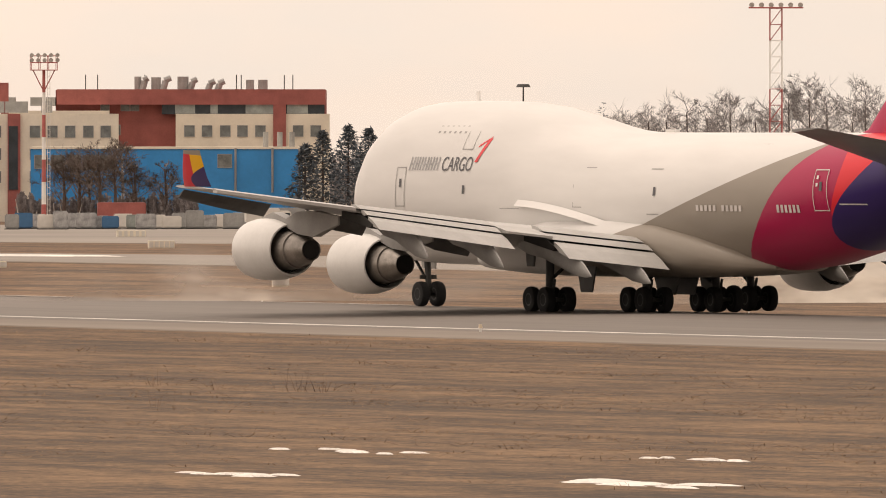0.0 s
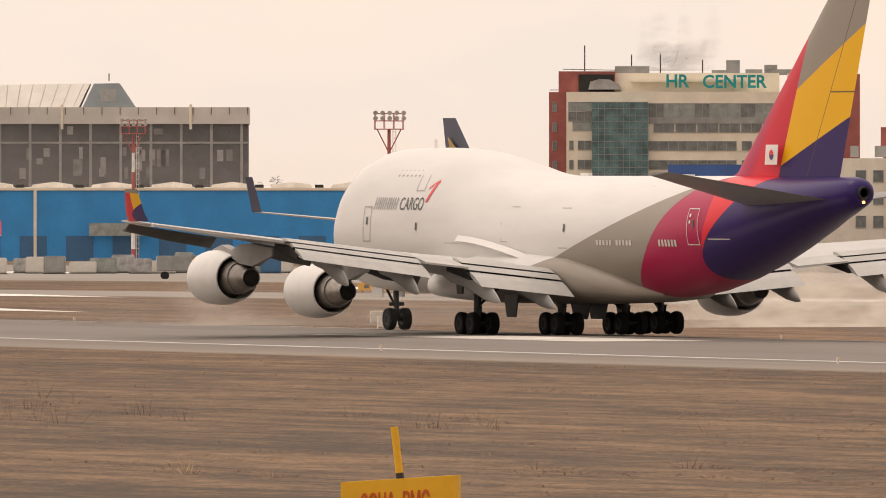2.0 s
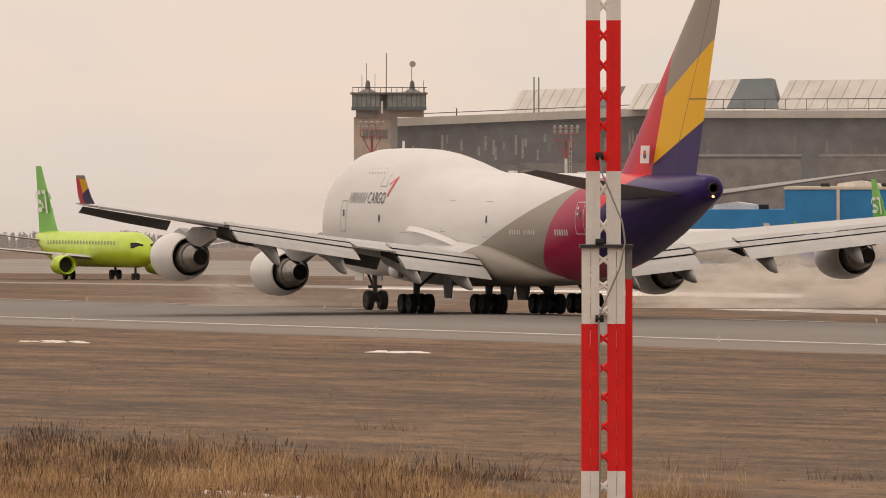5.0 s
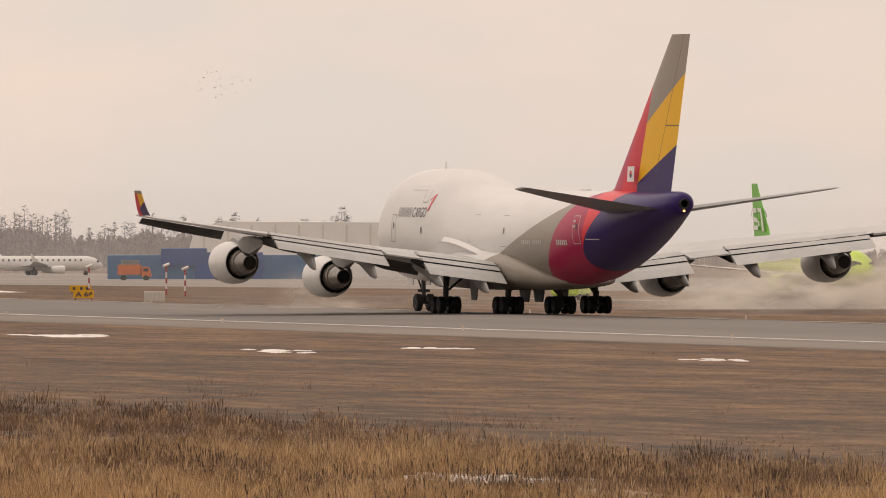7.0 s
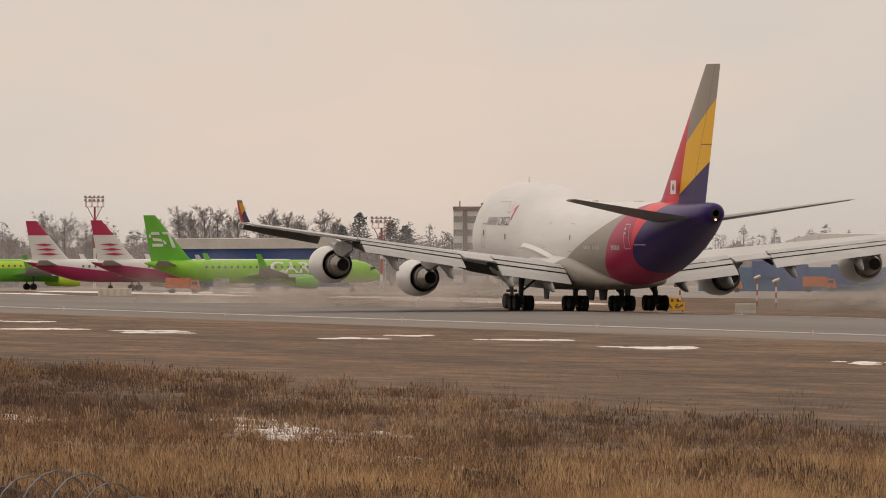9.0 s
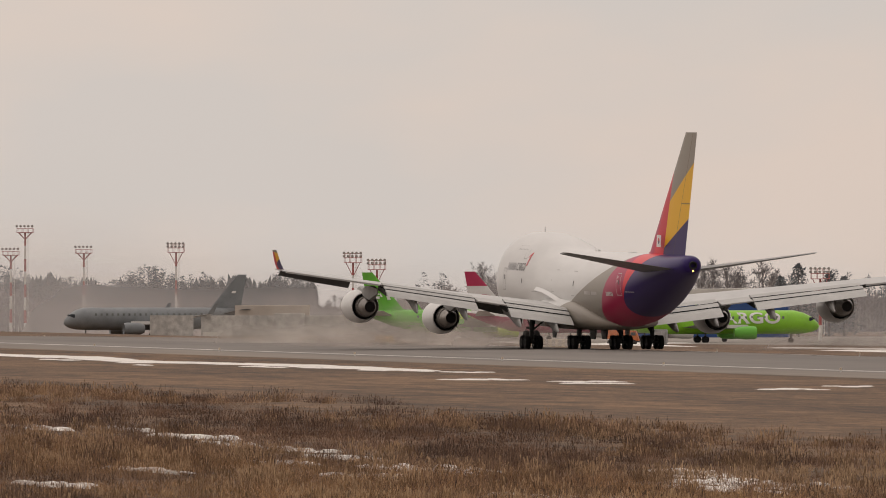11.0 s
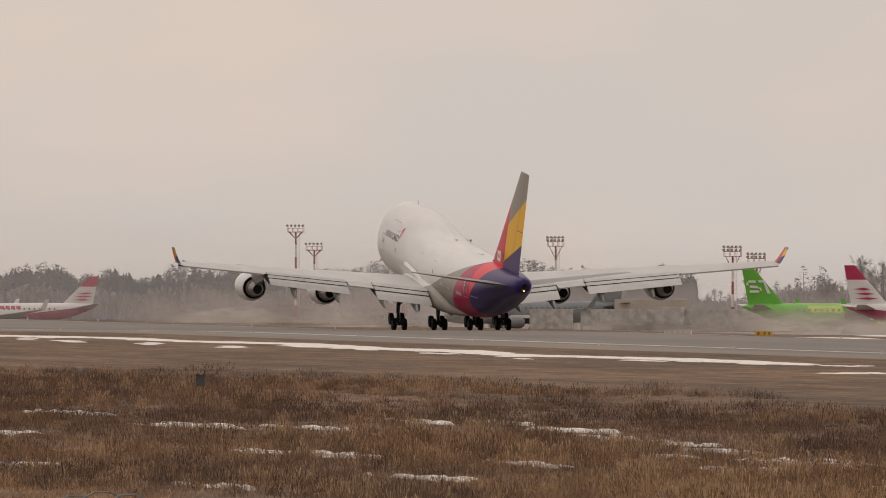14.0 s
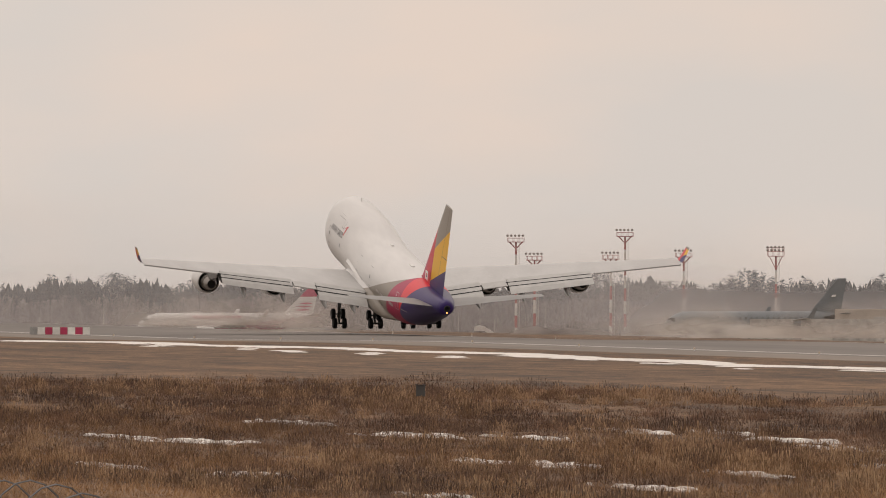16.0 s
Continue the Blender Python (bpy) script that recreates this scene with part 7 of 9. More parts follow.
pipe(site, "antenna", (8.16, 4.00, 6.79), (8.16, 4.00, 9.67), 0.12, "gear")
pipe(site, "antenna", (1.20, 4.00, 6.79), (1.20, 4.00, 7.99), 0.12, "gear")
site = thing("gatehouse", "small pale gatehouse with an orange vehicle canopy", "building", pose(693.0, 2610.5, 0, 0, 0, -16.36))
LOW = -8.44
slab(site, "wall", 5.49, 18.46, LOW, -7.08, 0.00, 8.00, "cream_dirty")
slab(site, "lean_to", -0.22, 6.81, LOW, -8.48, -1.00, 5.00, "brick_dark")
slab(site, "canopy", 10.33, 16.70, LOW, -9.50, -3.00, 0.00, "orange")
pipe(site, "frame_bar", (9.01, -1.00, -6.20), (18.46, -1.00, -6.46), 0.12, "white_wall")
pipe(site, "frame_bar", (9.01, -1.00, -6.20), (9.01, -1.00, -10.59), 0.12, "white_wall")
pipe(site, "frame_bar", (18.37, -1.00, -6.46), (18.37, -1.00, -10.59), 0.12, "white_wall")
site = thing("blue_depot", "low blue depot with a pale roof", "building", pose(612.4, 2652.8, 0, 0, 0, -15.47))
LOW = -8.61
slab(site, "wall", 35.82, 69.33, LOW, -0.68, 0.00, 20.00, "navy_blue", "blue cladding")
prism(site, "depot_roof", [(34.77, -0.89), (36.03, 1.01), (66.38, 1.22), (70.07, -0.68)], -0.60, 20.00, "white_wall", "pale sheet roof")
site = thing("corrugated_fence", "grey corrugated fence with a small shed", "fence", pose(555.3, 2623.1, 0, 0, 0, -13.69))
LOW = -8.49
slab(site, "panel", 9.40, 65.77, LOW, -3.61, 0.00, 0.30, "corrugated", "grey corrugated sheets")
slab(site, "fence_rib", 9.63, 10.19, LOW, -3.76, -0.20, 0.00, "corrugated")
slab(site, "fence_rib", 11.27, 11.84, LOW, -3.76, -0.20, 0.00, "corrugated")
slab(site, "fence_rib", 12.92, 13.48, LOW, -3.76, -0.20, 0.00, "corrugated")
slab(site, "fence_rib", 14.56, 15.13, LOW, -3.76, -0.20, 0.00, "corrugated")
slab(site, "fence_rib", 16.21, 16.77, LOW, -3.76, -0.20, 0.00, "corrugated")
slab(site, "fence_rib", 17.85, 18.41, LOW, -3.76, -0.20, 0.00, "corrugated")
slab(site, "fence_rib", 19.49, 20.06, LOW, -3.76, -0.20, 0.00, "corrugated")
slab(site, "fence_rib", 21.14, 21.70, LOW, -3.76, -0.20, 0.00, "corrugated")
slab(site, "fence_rib", 22.78, 23.35, LOW, -3.76, -0.20, 0.00, "corrugated")
slab(site, "fence_rib", 24.43, 24.99, LOW, -3.76, -0.20, 0.00, "corrugated")
slab(site, "fence_rib", 26.07, 26.64, LOW, -3.76, -0.20, 0.00, "corrugated")
slab(site, "fence_rib", 27.72, 28.28, LOW, -3.76, -0.20, 0.00, "corrugated")
slab(site, "fence_rib", 29.36, 29.92, LOW, -3.76, -0.20, 0.00, "corrugated")
slab(site, "fence_rib", 31.00, 31.57, LOW, -3.76, -0.20, 0.00, "corrugated")
slab(site, "fence_rib", 32.65, 33.21, LOW, -3.76, -0.20, 0.00, "corrugated")
slab(site, "fence_rib", 34.29, 34.86, LOW, -3.76, -0.20, 0.00, "corrugated")
slab(site, "fence_rib", 35.94, 36.50, LOW, -3.76, -0.20, 0.00, "corrugated")
slab(site, "fence_rib", 37.58, 38.14, LOW, -3.76, -0.20, 0.00, "corrugated")
slab(site, "fence_rib", 39.22, 39.79, LOW, -3.76, -0.20, 0.00, "corrugated")
slab(site, "fence_rib", 40.87, 41.43, LOW, -3.76, -0.20, 0.00, "corrugated")
slab(site, "fence_rib", 42.51, 43.08, LOW, -3.76, -0.20, 0.00, "corrugated")
slab(site, "fence_rib", 44.16, 44.72, LOW, -3.76, -0.20, 0.00, "corrugated")
slab(site, "fence_rib", 45.80, 46.36, LOW, -3.76, -0.20, 0.00, "corrugated")
slab(site, "fence_rib", 47.45, 48.01, LOW, -3.76, -0.20, 0.00, "corrugated")
slab(site, "fence_rib", 49.09, 49.65, LOW, -3.76, -0.20, 0.00, "corrugated")
slab(site, "fence_rib", 50.73, 51.30, LOW, -3.76, -0.20, 0.00, "corrugated")
slab(site, "fence_rib", 52.38, 52.94, LOW, -3.76, -0.20, 0.00, "corrugated")
slab(site, "fence_rib", 54.02, 54.59, LOW, -3.76, -0.20, 0.00, "corrugated")
slab(site, "fence_rib", 55.67, 56.23, LOW, -3.76, -0.20, 0.00, "corrugated")
slab(site, "fence_rib", 57.31, 57.87, LOW, -3.76, -0.20, 0.00, "corrugated")
slab(site, "fence_rib", 58.95, 59.52, LOW, -3.76, -0.20, 0.00, "corrugated")
slab(site, "fence_rib", 60.60, 61.16, LOW, -3.76, -0.20, 0.00, "corrugated")
slab(site, "fence_rib", 62.24, 62.81, LOW, -3.76, -0.20, 0.00, "corrugated")
slab(site, "fence_rib", 63.89, 64.45, LOW, -3.76, -0.20, 0.00, "corrugated")
slab(site, "wall", 0.00, 7.99, LOW, -3.61, 0.00, 0.30, "corrugated")
slab(site, "shed", 22.88, 28.42, LOW, -3.24, -2.00, 3.00, "corrugated", "grey shed")
slab(site, "wall", 15.27, 28.98, LOW, -1.83, 14.00, 22.00, "beige_pale", "pale building behind")
slab(site, "shed", 9.86, 15.27, LOW, -6.67, -3.00, 0.00, "white_wall")
# ---------------------------------------------------------------- parked airliners
def airliner(name, label, x, y, heading, length=39.5, r=1.95, span=35.0, top=12.3, hull="white", fin="white", tip=None, engine="white", belly=None, patch=None, bars=(), fin_marks=(), group="parked airliners", high=False):
    """A twin jet. heading: degrees, 0 north (along the runway), 90 west... nose along the local y axis; s is metres aft of the nose."""
    root = thing(name, label, "aeroplane", pose(x, y, ground_z(x, y), 0, 0, heading), group)
    mid, zc = length * 0.48, r + 1.35 + (r - 1.9) * 0.9
    bm = B()
    loops = []
    n = 22
    for u, k, up in ((0.0, 0.03, -0.35), (0.008, 0.3, -0.3), (0.03, 0.6, -0.2), (0.065, 0.86, -0.08), (0.11, 1, 0), (0.4, 1, 0), (0.68, 1, 0), (0.78, 0.92, 0.08), (0.87, 0.68, 0.3), (0.94, 0.4, 0.52), (0.985, 0.17, 0.68), (1.0, 0.05, 0.72)):
        loops.append([(k * r * math.cos(2 * math.pi * i / n), mid - u * length, zc + up * r + k * r * math.sin(2 * math.pi * i / n)) for i in range(n)])
    rings(bm, loops)
    part("fuselage", bm, belly if belly else M[hull], root, smooth=True)
    half = span / 2
    for side in (-1, 1):
        bm = B()
        loops = []
        for u in (0, 0.36, 1):
            wx = 0.6 * r + (half - 0.6 * r) * u
            s0 = length * 0.36 + u * half * 0.52
            c = (length * 0.2) * (1 - u) + length * 0.035 if u != 0.36 else length * 0.118
            loops.append([(side * wx, mid - s0 - a, zc - 0.55 * r + wx * 0.105 + t) for a, t in foil(c, c * 0.12, 6)])
        rings(bm, loops)
        wing = part("wing", bm, M["wing"], root, "grey swept wing", smooth=True)
        bm = B()
        s0 = length * 0.36 + half * 0.52
        zt = zc - 0.55 * r + half * 0.105
        rings(bm, [[(side * (half + k * 0.5), mid - s0 - a - k * 1.3, zt + k * length * 0.055) for a in (0, length * 0.035 - k * 0.6)] + [(side * (half + k * 0.5 + 0.08), mid - s0 - a - k * 1.3, zt + k * length * 0.055) for a in (length * 0.035 - k * 0.6, 0)] for k in (0, 1)])
        part("winglet", bm, M[fin], wing)
        er = r * (0.56 if r < 2.5 else 0.66)
        c = (side * half * 0.31, mid - length * 0.36, er + 0.55 + (r - 1.9) * 0.4)
        bm = B()
        spun(bm, [(-er * 1.3, er * 0.62), (-er * 0.7, er * 0.9), (er * 0.6, er), (er * 1.6, er * 0.98), (er * 2.0, er * 0.9), (er * 1.9, er * 0.8), (er * 1.2, er * 0.72)], c, 20)
        eng = part("engine", bm, M[engine], root, smooth=True)
        bm = B()
        spun(bm, [(er * 1.25, er * 0.74), (er * 1.32, er * 0.7)], c, 16)
        part("fan", bm, M["soot"], eng)
        bm = B()
        box(bm, c[0] - 0.18, c[0] + 0.18, c[1] - er * 2.4, c[1] + er * 0.8, c[2] + er * 0.7, zc - 0.2 * r)
        part("pylon", bm, M["white"], root)
        bm = B()
        loops = []
        for u in (0, 1):
            wx = 0.3 * r + u * span * 0.18
            c0 = length * (0.1 - 0.06 * u)
            loops.append([(side * wx, mid - length * (0.86 + 0.085 * u) - a, zc + 0.45 * r + u * 0.9 + t) for a, t in foil(c0, c0 * 0.1, 5)])
        rings(bm, loops)
        part("stabilizer", bm, M["wing"] if not high else M[hull], root, smooth=True)
        bm = B()
        box(bm, side * length * 0.068 - 0.12, side * length * 0.068 + 0.12, mid - length * 0.5 - 0.12, mid - length * 0.5 + 0.12, 0.4, zc - 0.5 * r)
        leg = part("gear_strut", bm, M["gear"], root)
        for dx in (-0.42, 0.42):
            wheel(leg, side * length * 0.068 + dx, mid - length * 0.5, 0.55, 0.4)
    bm = B()
    box(bm, -0.1, 0.1, mid - length * 0.12 - 0.1, mid - length * 0.12 + 0.1, 0.35, zc - 0.7 * r)
    leg = part("gear_strut", bm, M["gear"], root)
    for dx in (-0.25, 0.25):
        wheel(leg, dx, mid - length * 0.12, 0.4, 0.3)
    # fin in one or two colours
    zb, zt = zc + 0.62 * r, top

    def fin_loop(k):
        s0 = length * (0.79 + 0.165 * k)
        c = length * (0.18 - 0.13 * k)
        if k < 0.02:
            s0, c = length * 0.74, length * 0.23
        return [(t, mid - s0 - a, zb + (zt - zb) * k) for a, t in foil(c, 0.55 * (1 - 0.5 * k), 6)]

    split = 0.66 if tip else 1.0
    bm = B()
    rings(bm, [fin_loop(k) for k in (0.0, 0.12, split)])
    tail = part("fin", bm, M[fin], root, smooth=True)
    if tip:
        bm = B()
        rings(bm, [fin_loop(k) for k in (split, 1.0)])
        part("fin_tip", bm, M[tip], tail, smooth=True)
    # marks: plain shapes in fin space (u along chord, k up the fin)
    for poly, key in fin_marks:
        bm = B()
        for sgn in (-1, 1):
            vs = []
            for u, k in poly:
                s0, c = length * (0.79 + 0.165 * k), length * (0.18 - 0.13 * k)
                vs.append(bm.verts.new((sgn * 0.33, mid - s0 - (u if sgn < 0 else 1.05 - u) * c, zb + (zt - zb) * k)))
            bm.faces.new(vs)
        part("fin_mark", bm, M[key], tail)
    # windows, cockpit, doors, painted bands
    for side in (-1, 1):
        bm = B()
        for i in range(int(length * 0.62 / 1.05)):
            s = length * 0.16 + i * 1.05
            z = zc + 0.28 * r
            w = side * (math.sqrt(r * r - (0.28 * r) ** 2) + 0.01)
            bm.faces.new([bm.verts.new(p) for p in ((w, mid - s, z), (w, mid - s - 0.35, z), (w, mid - s - 0.35, z + 0.42), (w, mid - s, z + 0.42))])
        ob = part("cabin_windows", bm, M["glass_grey"], root)
        ob["kind"] = "stuff"
        bm = B()
        loops = []
        for s, z0, z1, q in ((length * 0.022, 0.02, 0.32, 0.2), (length * 0.034, 0.05, 0.42, 0.48), (length * 0.052, 0.12, 0.4, 0.72)):
            loops.append([bm.verts.new((side * q * r * 1.06, mid - s, zc + z * r)) for z in (z0, z1)])
        for a, b in zip(loops, loops[1:]):
            bm.faces.new((a[0], b[0], b[1], a[1]))
        part("cockpit_window", bm, M["window"], root)
        for s0, s1, a0, a1, key in bars:
            bm = B()
            prev = None
            for k in range(5):
                a = radians(a0 + (a1 - a0) * k / 4)
                pair = [bm.verts.new((side * (r + 0.02) * math.cos(a), mid - s * length, zc + (r + 0.02) * math.sin(a))) for s in (s0, s1)]
                if prev:
                    bm.faces.new((prev[0], prev[1], pair[1], pair[0]))
                prev = pair
            part("painted_band", bm, M[key], root)
    return root


def two_tone(name, base, line, colour, mid):
    return banded(name, base, [(line, colour)], zero=mid)


S_MARK = [([(0.16, 0.36), (0.50, 0.36), (0.54, 0.42), (0.18, 0.42)], "white"), ([(0.22, 0.48), (0.56, 0.46), (0.56, 0.52), (0.24, 0.54)], "white"), ([(0.22, 0.60), (0.58, 0.60), (0.60, 0.66), (0.24, 0.66)], "white"),
          ([(0.10, 0.54), (0.20, 0.54), (0.20, 0.62), (0.14, 0.62)], "white"), ([(0.58, 0.40), (0.66, 0.42), (0.64, 0.50), (0.58, 0.48)], "white"), ([(0.76, 0.34), (0.88, 0.34), (1.06, 0.66), (0.72, 0.66), (0.72, 0.61), (0.92, 0.61)], "white")]
FEATHER = [([(0.2, 0.22 + 0.11 * k), (0.6, 0.25 + 0.11 * k), (0.9, 0.22 + 0.11 * k), (0.6, 0.19 + 0.11 * k)], "red_fin") for k in range(3)]
wings_red = two_tone("white_and_red_fuselage", (0.76, 0.75, 0.73), (-5.0, 8.7), (0.36, 0.025, 0.10), 37.6 * 0.48)
ural_hull = two_tone("white_and_blue_fuselage", (0.78, 0.77, 0.75), (24.0, 3.2), (0.03, 0.06, 0.30), 37.6 * 0.48)
izh_hull = two_tone("white_and_red_tail_fuselage", (0.78, 0.77, 0.75), (31.0, 0.6), (0.62, 0.03, 0.05), 39.5 * 0.48)

airliner("wide_body_airliner", "white wide-body twin jet with navy and gold fin on the taxiway", 611.3, 1324.5, 180, 66.8, 2.98, 64.8, 17.0, fin="fin_navy",
         bars=[(0.14, 0.80, 5, 11, "fin_navy"), (0.14, 0.80, -3, 1, "gold"), (0.20, 0.225, 38, 52, "ink"), (0.232, 0.257, 38, 52, "ink"), (0.264, 0.289, 38, 52, "ink"), (0.296, 0.321, 38, 52, "ink"), (0.335, 0.36, 38, 52, "ink"), (0.367, 0.392, 38, 52, "ink"), (0.40, 0.42, 38, 52, "red")],
         fin_marks=[([(0.45, 0.05), (0.85, 0.12), (0.8, 0.22), (0.55, 0.30), (0.6, 0.68), (0.35, 0.80), (0.3, 0.4)], "gold")])
airliner("jet_airliner", "white twin jet with a bright red fin on the apron", 769.0, 1903.7, 180, 39.5, 1.95, 35, 12.5, fin="red_fin", belly=izh_hull, bars=[(0.2 + 0.035 * k, 0.226 + 0.035 * k, 30, 52, "ink") for k in range(7)], fin_marks=[([(0.4, 0.42), (0.55, 0.5), (0.7, 0.42), (0.55, 0.34)], "white")])
airliner("jet_airliner", "white twin jet with blue belly sweep and swirled fin", 629 + 18, 1687.0, -90, 37.6, 1.98, 34, 11.8, belly=ural_hull, engine="ural_blue",
         bars=[(0.2 + 0.03 * k, 0.224 + 0.03 * k, 32, 48, "ural_blue") for k in range(4)] + [(0.34 + 0.03 * k, 0.364 + 0.03 * k, 32, 48, "ural_blue") for k in range(8)], fin_marks=[([(0.30, 0.16), (0.38, 0.30), (0.56, 0.36), (0.74, 0.30), (0.58, 0.30), (0.44, 0.25)], "ural_blue"), ([(0.56, 0.22), (0.74, 0.25), (0.84, 0.17), (0.78, 0.07), (0.76, 0.17)], "red")], tip="ural_blue")
airliner("jet_airliner", "green twin jet with white lettering shapes on its fin", 800.0, 2018.8, 180, 39.5, 1.95, 35, 12.5, hull="green", fin="green", engine="green", fin_marks=S_MARK)
rolling_jet = airliner("jet_airliner", "green and lime twin jet rolling along the taxiway", 506.0, 1519.0, 180, 39.5, 1.95, 35, 12.5, hull="lime", fin="green", engine="lime", fin_marks=S_MARK)
cargo = airliner("jet_airliner", "bright green cargo twin jet parked on the apron", 560.6 + 17.7, 2296.0, -90, 39.5, 1.95, 35, 12.5, hull="lime_green", fin="green", engine="green", fin_marks=S_MARK)
me = word_mesh("CARGO")
wide = max(v.co.x for v in me.vertices)
for v in me.vertices:
    u, up = v.co.x / wide, v.co.y
    a = radians(-4 + 78 * up)
    v.co = (2.03 * math.cos(a), 39.5 * 0.48 - (7.0 + (1 - u) * 12.0), 3.35 + 2.03 * math.sin(a))
me.materials.append(M["white"])
letters = new("cargo_word", me)
letters.parent = cargo
letters["label"] = "large white freight lettering"
for yy in (2344.0, 2391.0):
    airliner("jet_airliner", "white twin jet with crimson belly sweep and striped fin", 562.0 + 18, yy, -90, 37.6, 1.98, 34, 11.8, fin="white", tip="red_fin", belly=wings_red, fin_marks=FEATHER)
airliner("jet_airliner", "green twin jet with a lime cabin panel and white fin lettering", 559.5 + 18, 2458.0, -90, 37.6, 1.98, 34, 11.8, hull="green", fin="green", engine="lime", bars=[(0.30, 0.70, 10, 52, "lime")], fin_marks=S_MARK)
airliner("jet_airliner", "white twin jet with crimson tail by the far woods", 532.8 - 18, 2953.0, 90, 37.6, 1.98, 34, 10.8, fin="white", tip="red_fin", belly=wings_red, fin_marks=FEATHER, bars=[(0.3 + 0.03 * k, 0.324 + 0.03 * k, 20, 45, "red_fin") for k in range(9)])
airliner("jet_airliner", "plain white twin jet parked by the gatehouse", 700.0 + 12, 2560.0, -90, 27, 1.35, 21, 6.6)
airliner("transport_plane", "grey military transport plane with a tall square fin", 574.9 - 16, 2639.0, 90, 34.4, 2.1, 40, 11.8, hull="mil_grey", fin="mil_grey", engine="mil_grey", high=True, fin_marks=[([(0.4, 0.5), (0.6, 0.5), (0.6, 0.56), (0.4, 0.56)], "white")])


# ---------------------------------------------------------------- floodlight masts
def light_mast(x, y, tall, basket):
    root = thing("floodlight_mast", "red and white banded floodlight mast with a lamp platform", "floodlight mast", pose(x, y, ground_z(x, y), 0, 0, -20), "floodlight masts")
    n = max(4, int(tall / 2.6))
    for k in range(n):
        bm = B()
        z0, z1 = (tall - 1.6) * k / n, (tall - 1.6) * (k + 1) / n
        tube(bm, (0, 0, z0), (0, 0, z1), 0.30 - 0.12 * k / n, 0.30 - 0.12 * (k + 1) / n, 8)
        part("mast_section", bm, M["mast_red" if (n - k) % 2 else "mast_white"], root)
    w = 1.55
    bars = []
    for z in (tall - 1.6, tall - 0.7, tall + 0.1) if basket else (tall - 1.5, tall - 0.75):
        for a, b in (((-w, -0.8), (w, -0.8)), ((-w, 0.8), (w, 0.8)), ((-w, -0.8), (-w, 0.8)), ((w, -0.8), (w, 0.8))):
            bars.append(("rail", (*a, z), (*b, z), 0.06))
    for sx in (-w, -w / 3, w / 3, w):
        for sy in (-0.8, 0.8):
            bars.append(("rail_post", (sx, sy, tall - 1.6), (sx, sy, tall + (0.1 if basket else -0.7)), 0.045))
    for sx in (-w * 0.85, w * 0.85) if basket else ():
        bars.append(("strut", (0, 0, tall - 4.2), (sx, 0, tall - 1.6), 0.07))
    for sx in () if basket else (-w * 0.8, w * 0.8):
        for sy in (-0.6, 0.6):
            bars.append(("strut", (0, 0, tall - 2.9), (sx, sy, tall - 1.6), 0.09))
    for kind, a, b, r in bars:
        bm = B()
        tube(bm, a, b, r, r, 5)
        part(kind, bm, M["mast_red"], root)
    bm = B()
    box(bm, -w, w, -0.8, 0.8, tall - 1.62, tall - 1.55)
    part("platform", bm, M["mast_red"], root, "red lamp platform")
    for i in range(5):
        u = -w + 2 * w * i / 4
        for zz in ((tall + 0.25, tall - 0.35) if basket else (tall - 0.2,)):
            bm = B()
            tube(bm, (u, -0.95, zz - 0.08), (u, -0.6, zz + 0.1), 0.27, 0.16, 10)
            part("floodlight", bm, M["lamp_grey"], root, "grey round floodlight")
    bm = B()
    for sx in (0.42, 0.74):
        tube(bm, (sx, 0, 1.0), (sx, 0, tall - 1.6), 0.03, 0.03, 4)
    for i in range(int(tall / 0.8)):
        tube(bm, (0.42, 0, 1.2 + i * 0.7), (0.74, 0, 1.2 + i * 0.7), 0.025, 0.025, 4)
    part("ladder", bm, M["mast_white"], root)
    return root


for x, y, tall in ((740.4, 1506.3, 20.4), (621.2, 1396.0, 17.8), (694.4, 1715.5, 19.2), (721.1, 1703.9, 19.3), (666.2, 1885.8, 19.6), (691.4, 1877.2, 19.0)):
    light_mast(x, y, tall, True)
for x, y, tall in ((555.2, 2847.1, 21.0), (558.8, 2846.3, 17.4), (573.6, 2843.0, 17.6), (576.4, 2842.5, 22.1), (587.8, 2840.0, 18.0), (605.7, 2836.1, 18.2), (596.1, 2634.3, 15.6), (600.4, 2633.2, 14.3), (605.2, 2528.8, 16.2), (629.7, 2420.0, 12.2), (680.1, 2510.2, 13.5)):
    light_mast(x, y, tall, x > 590)


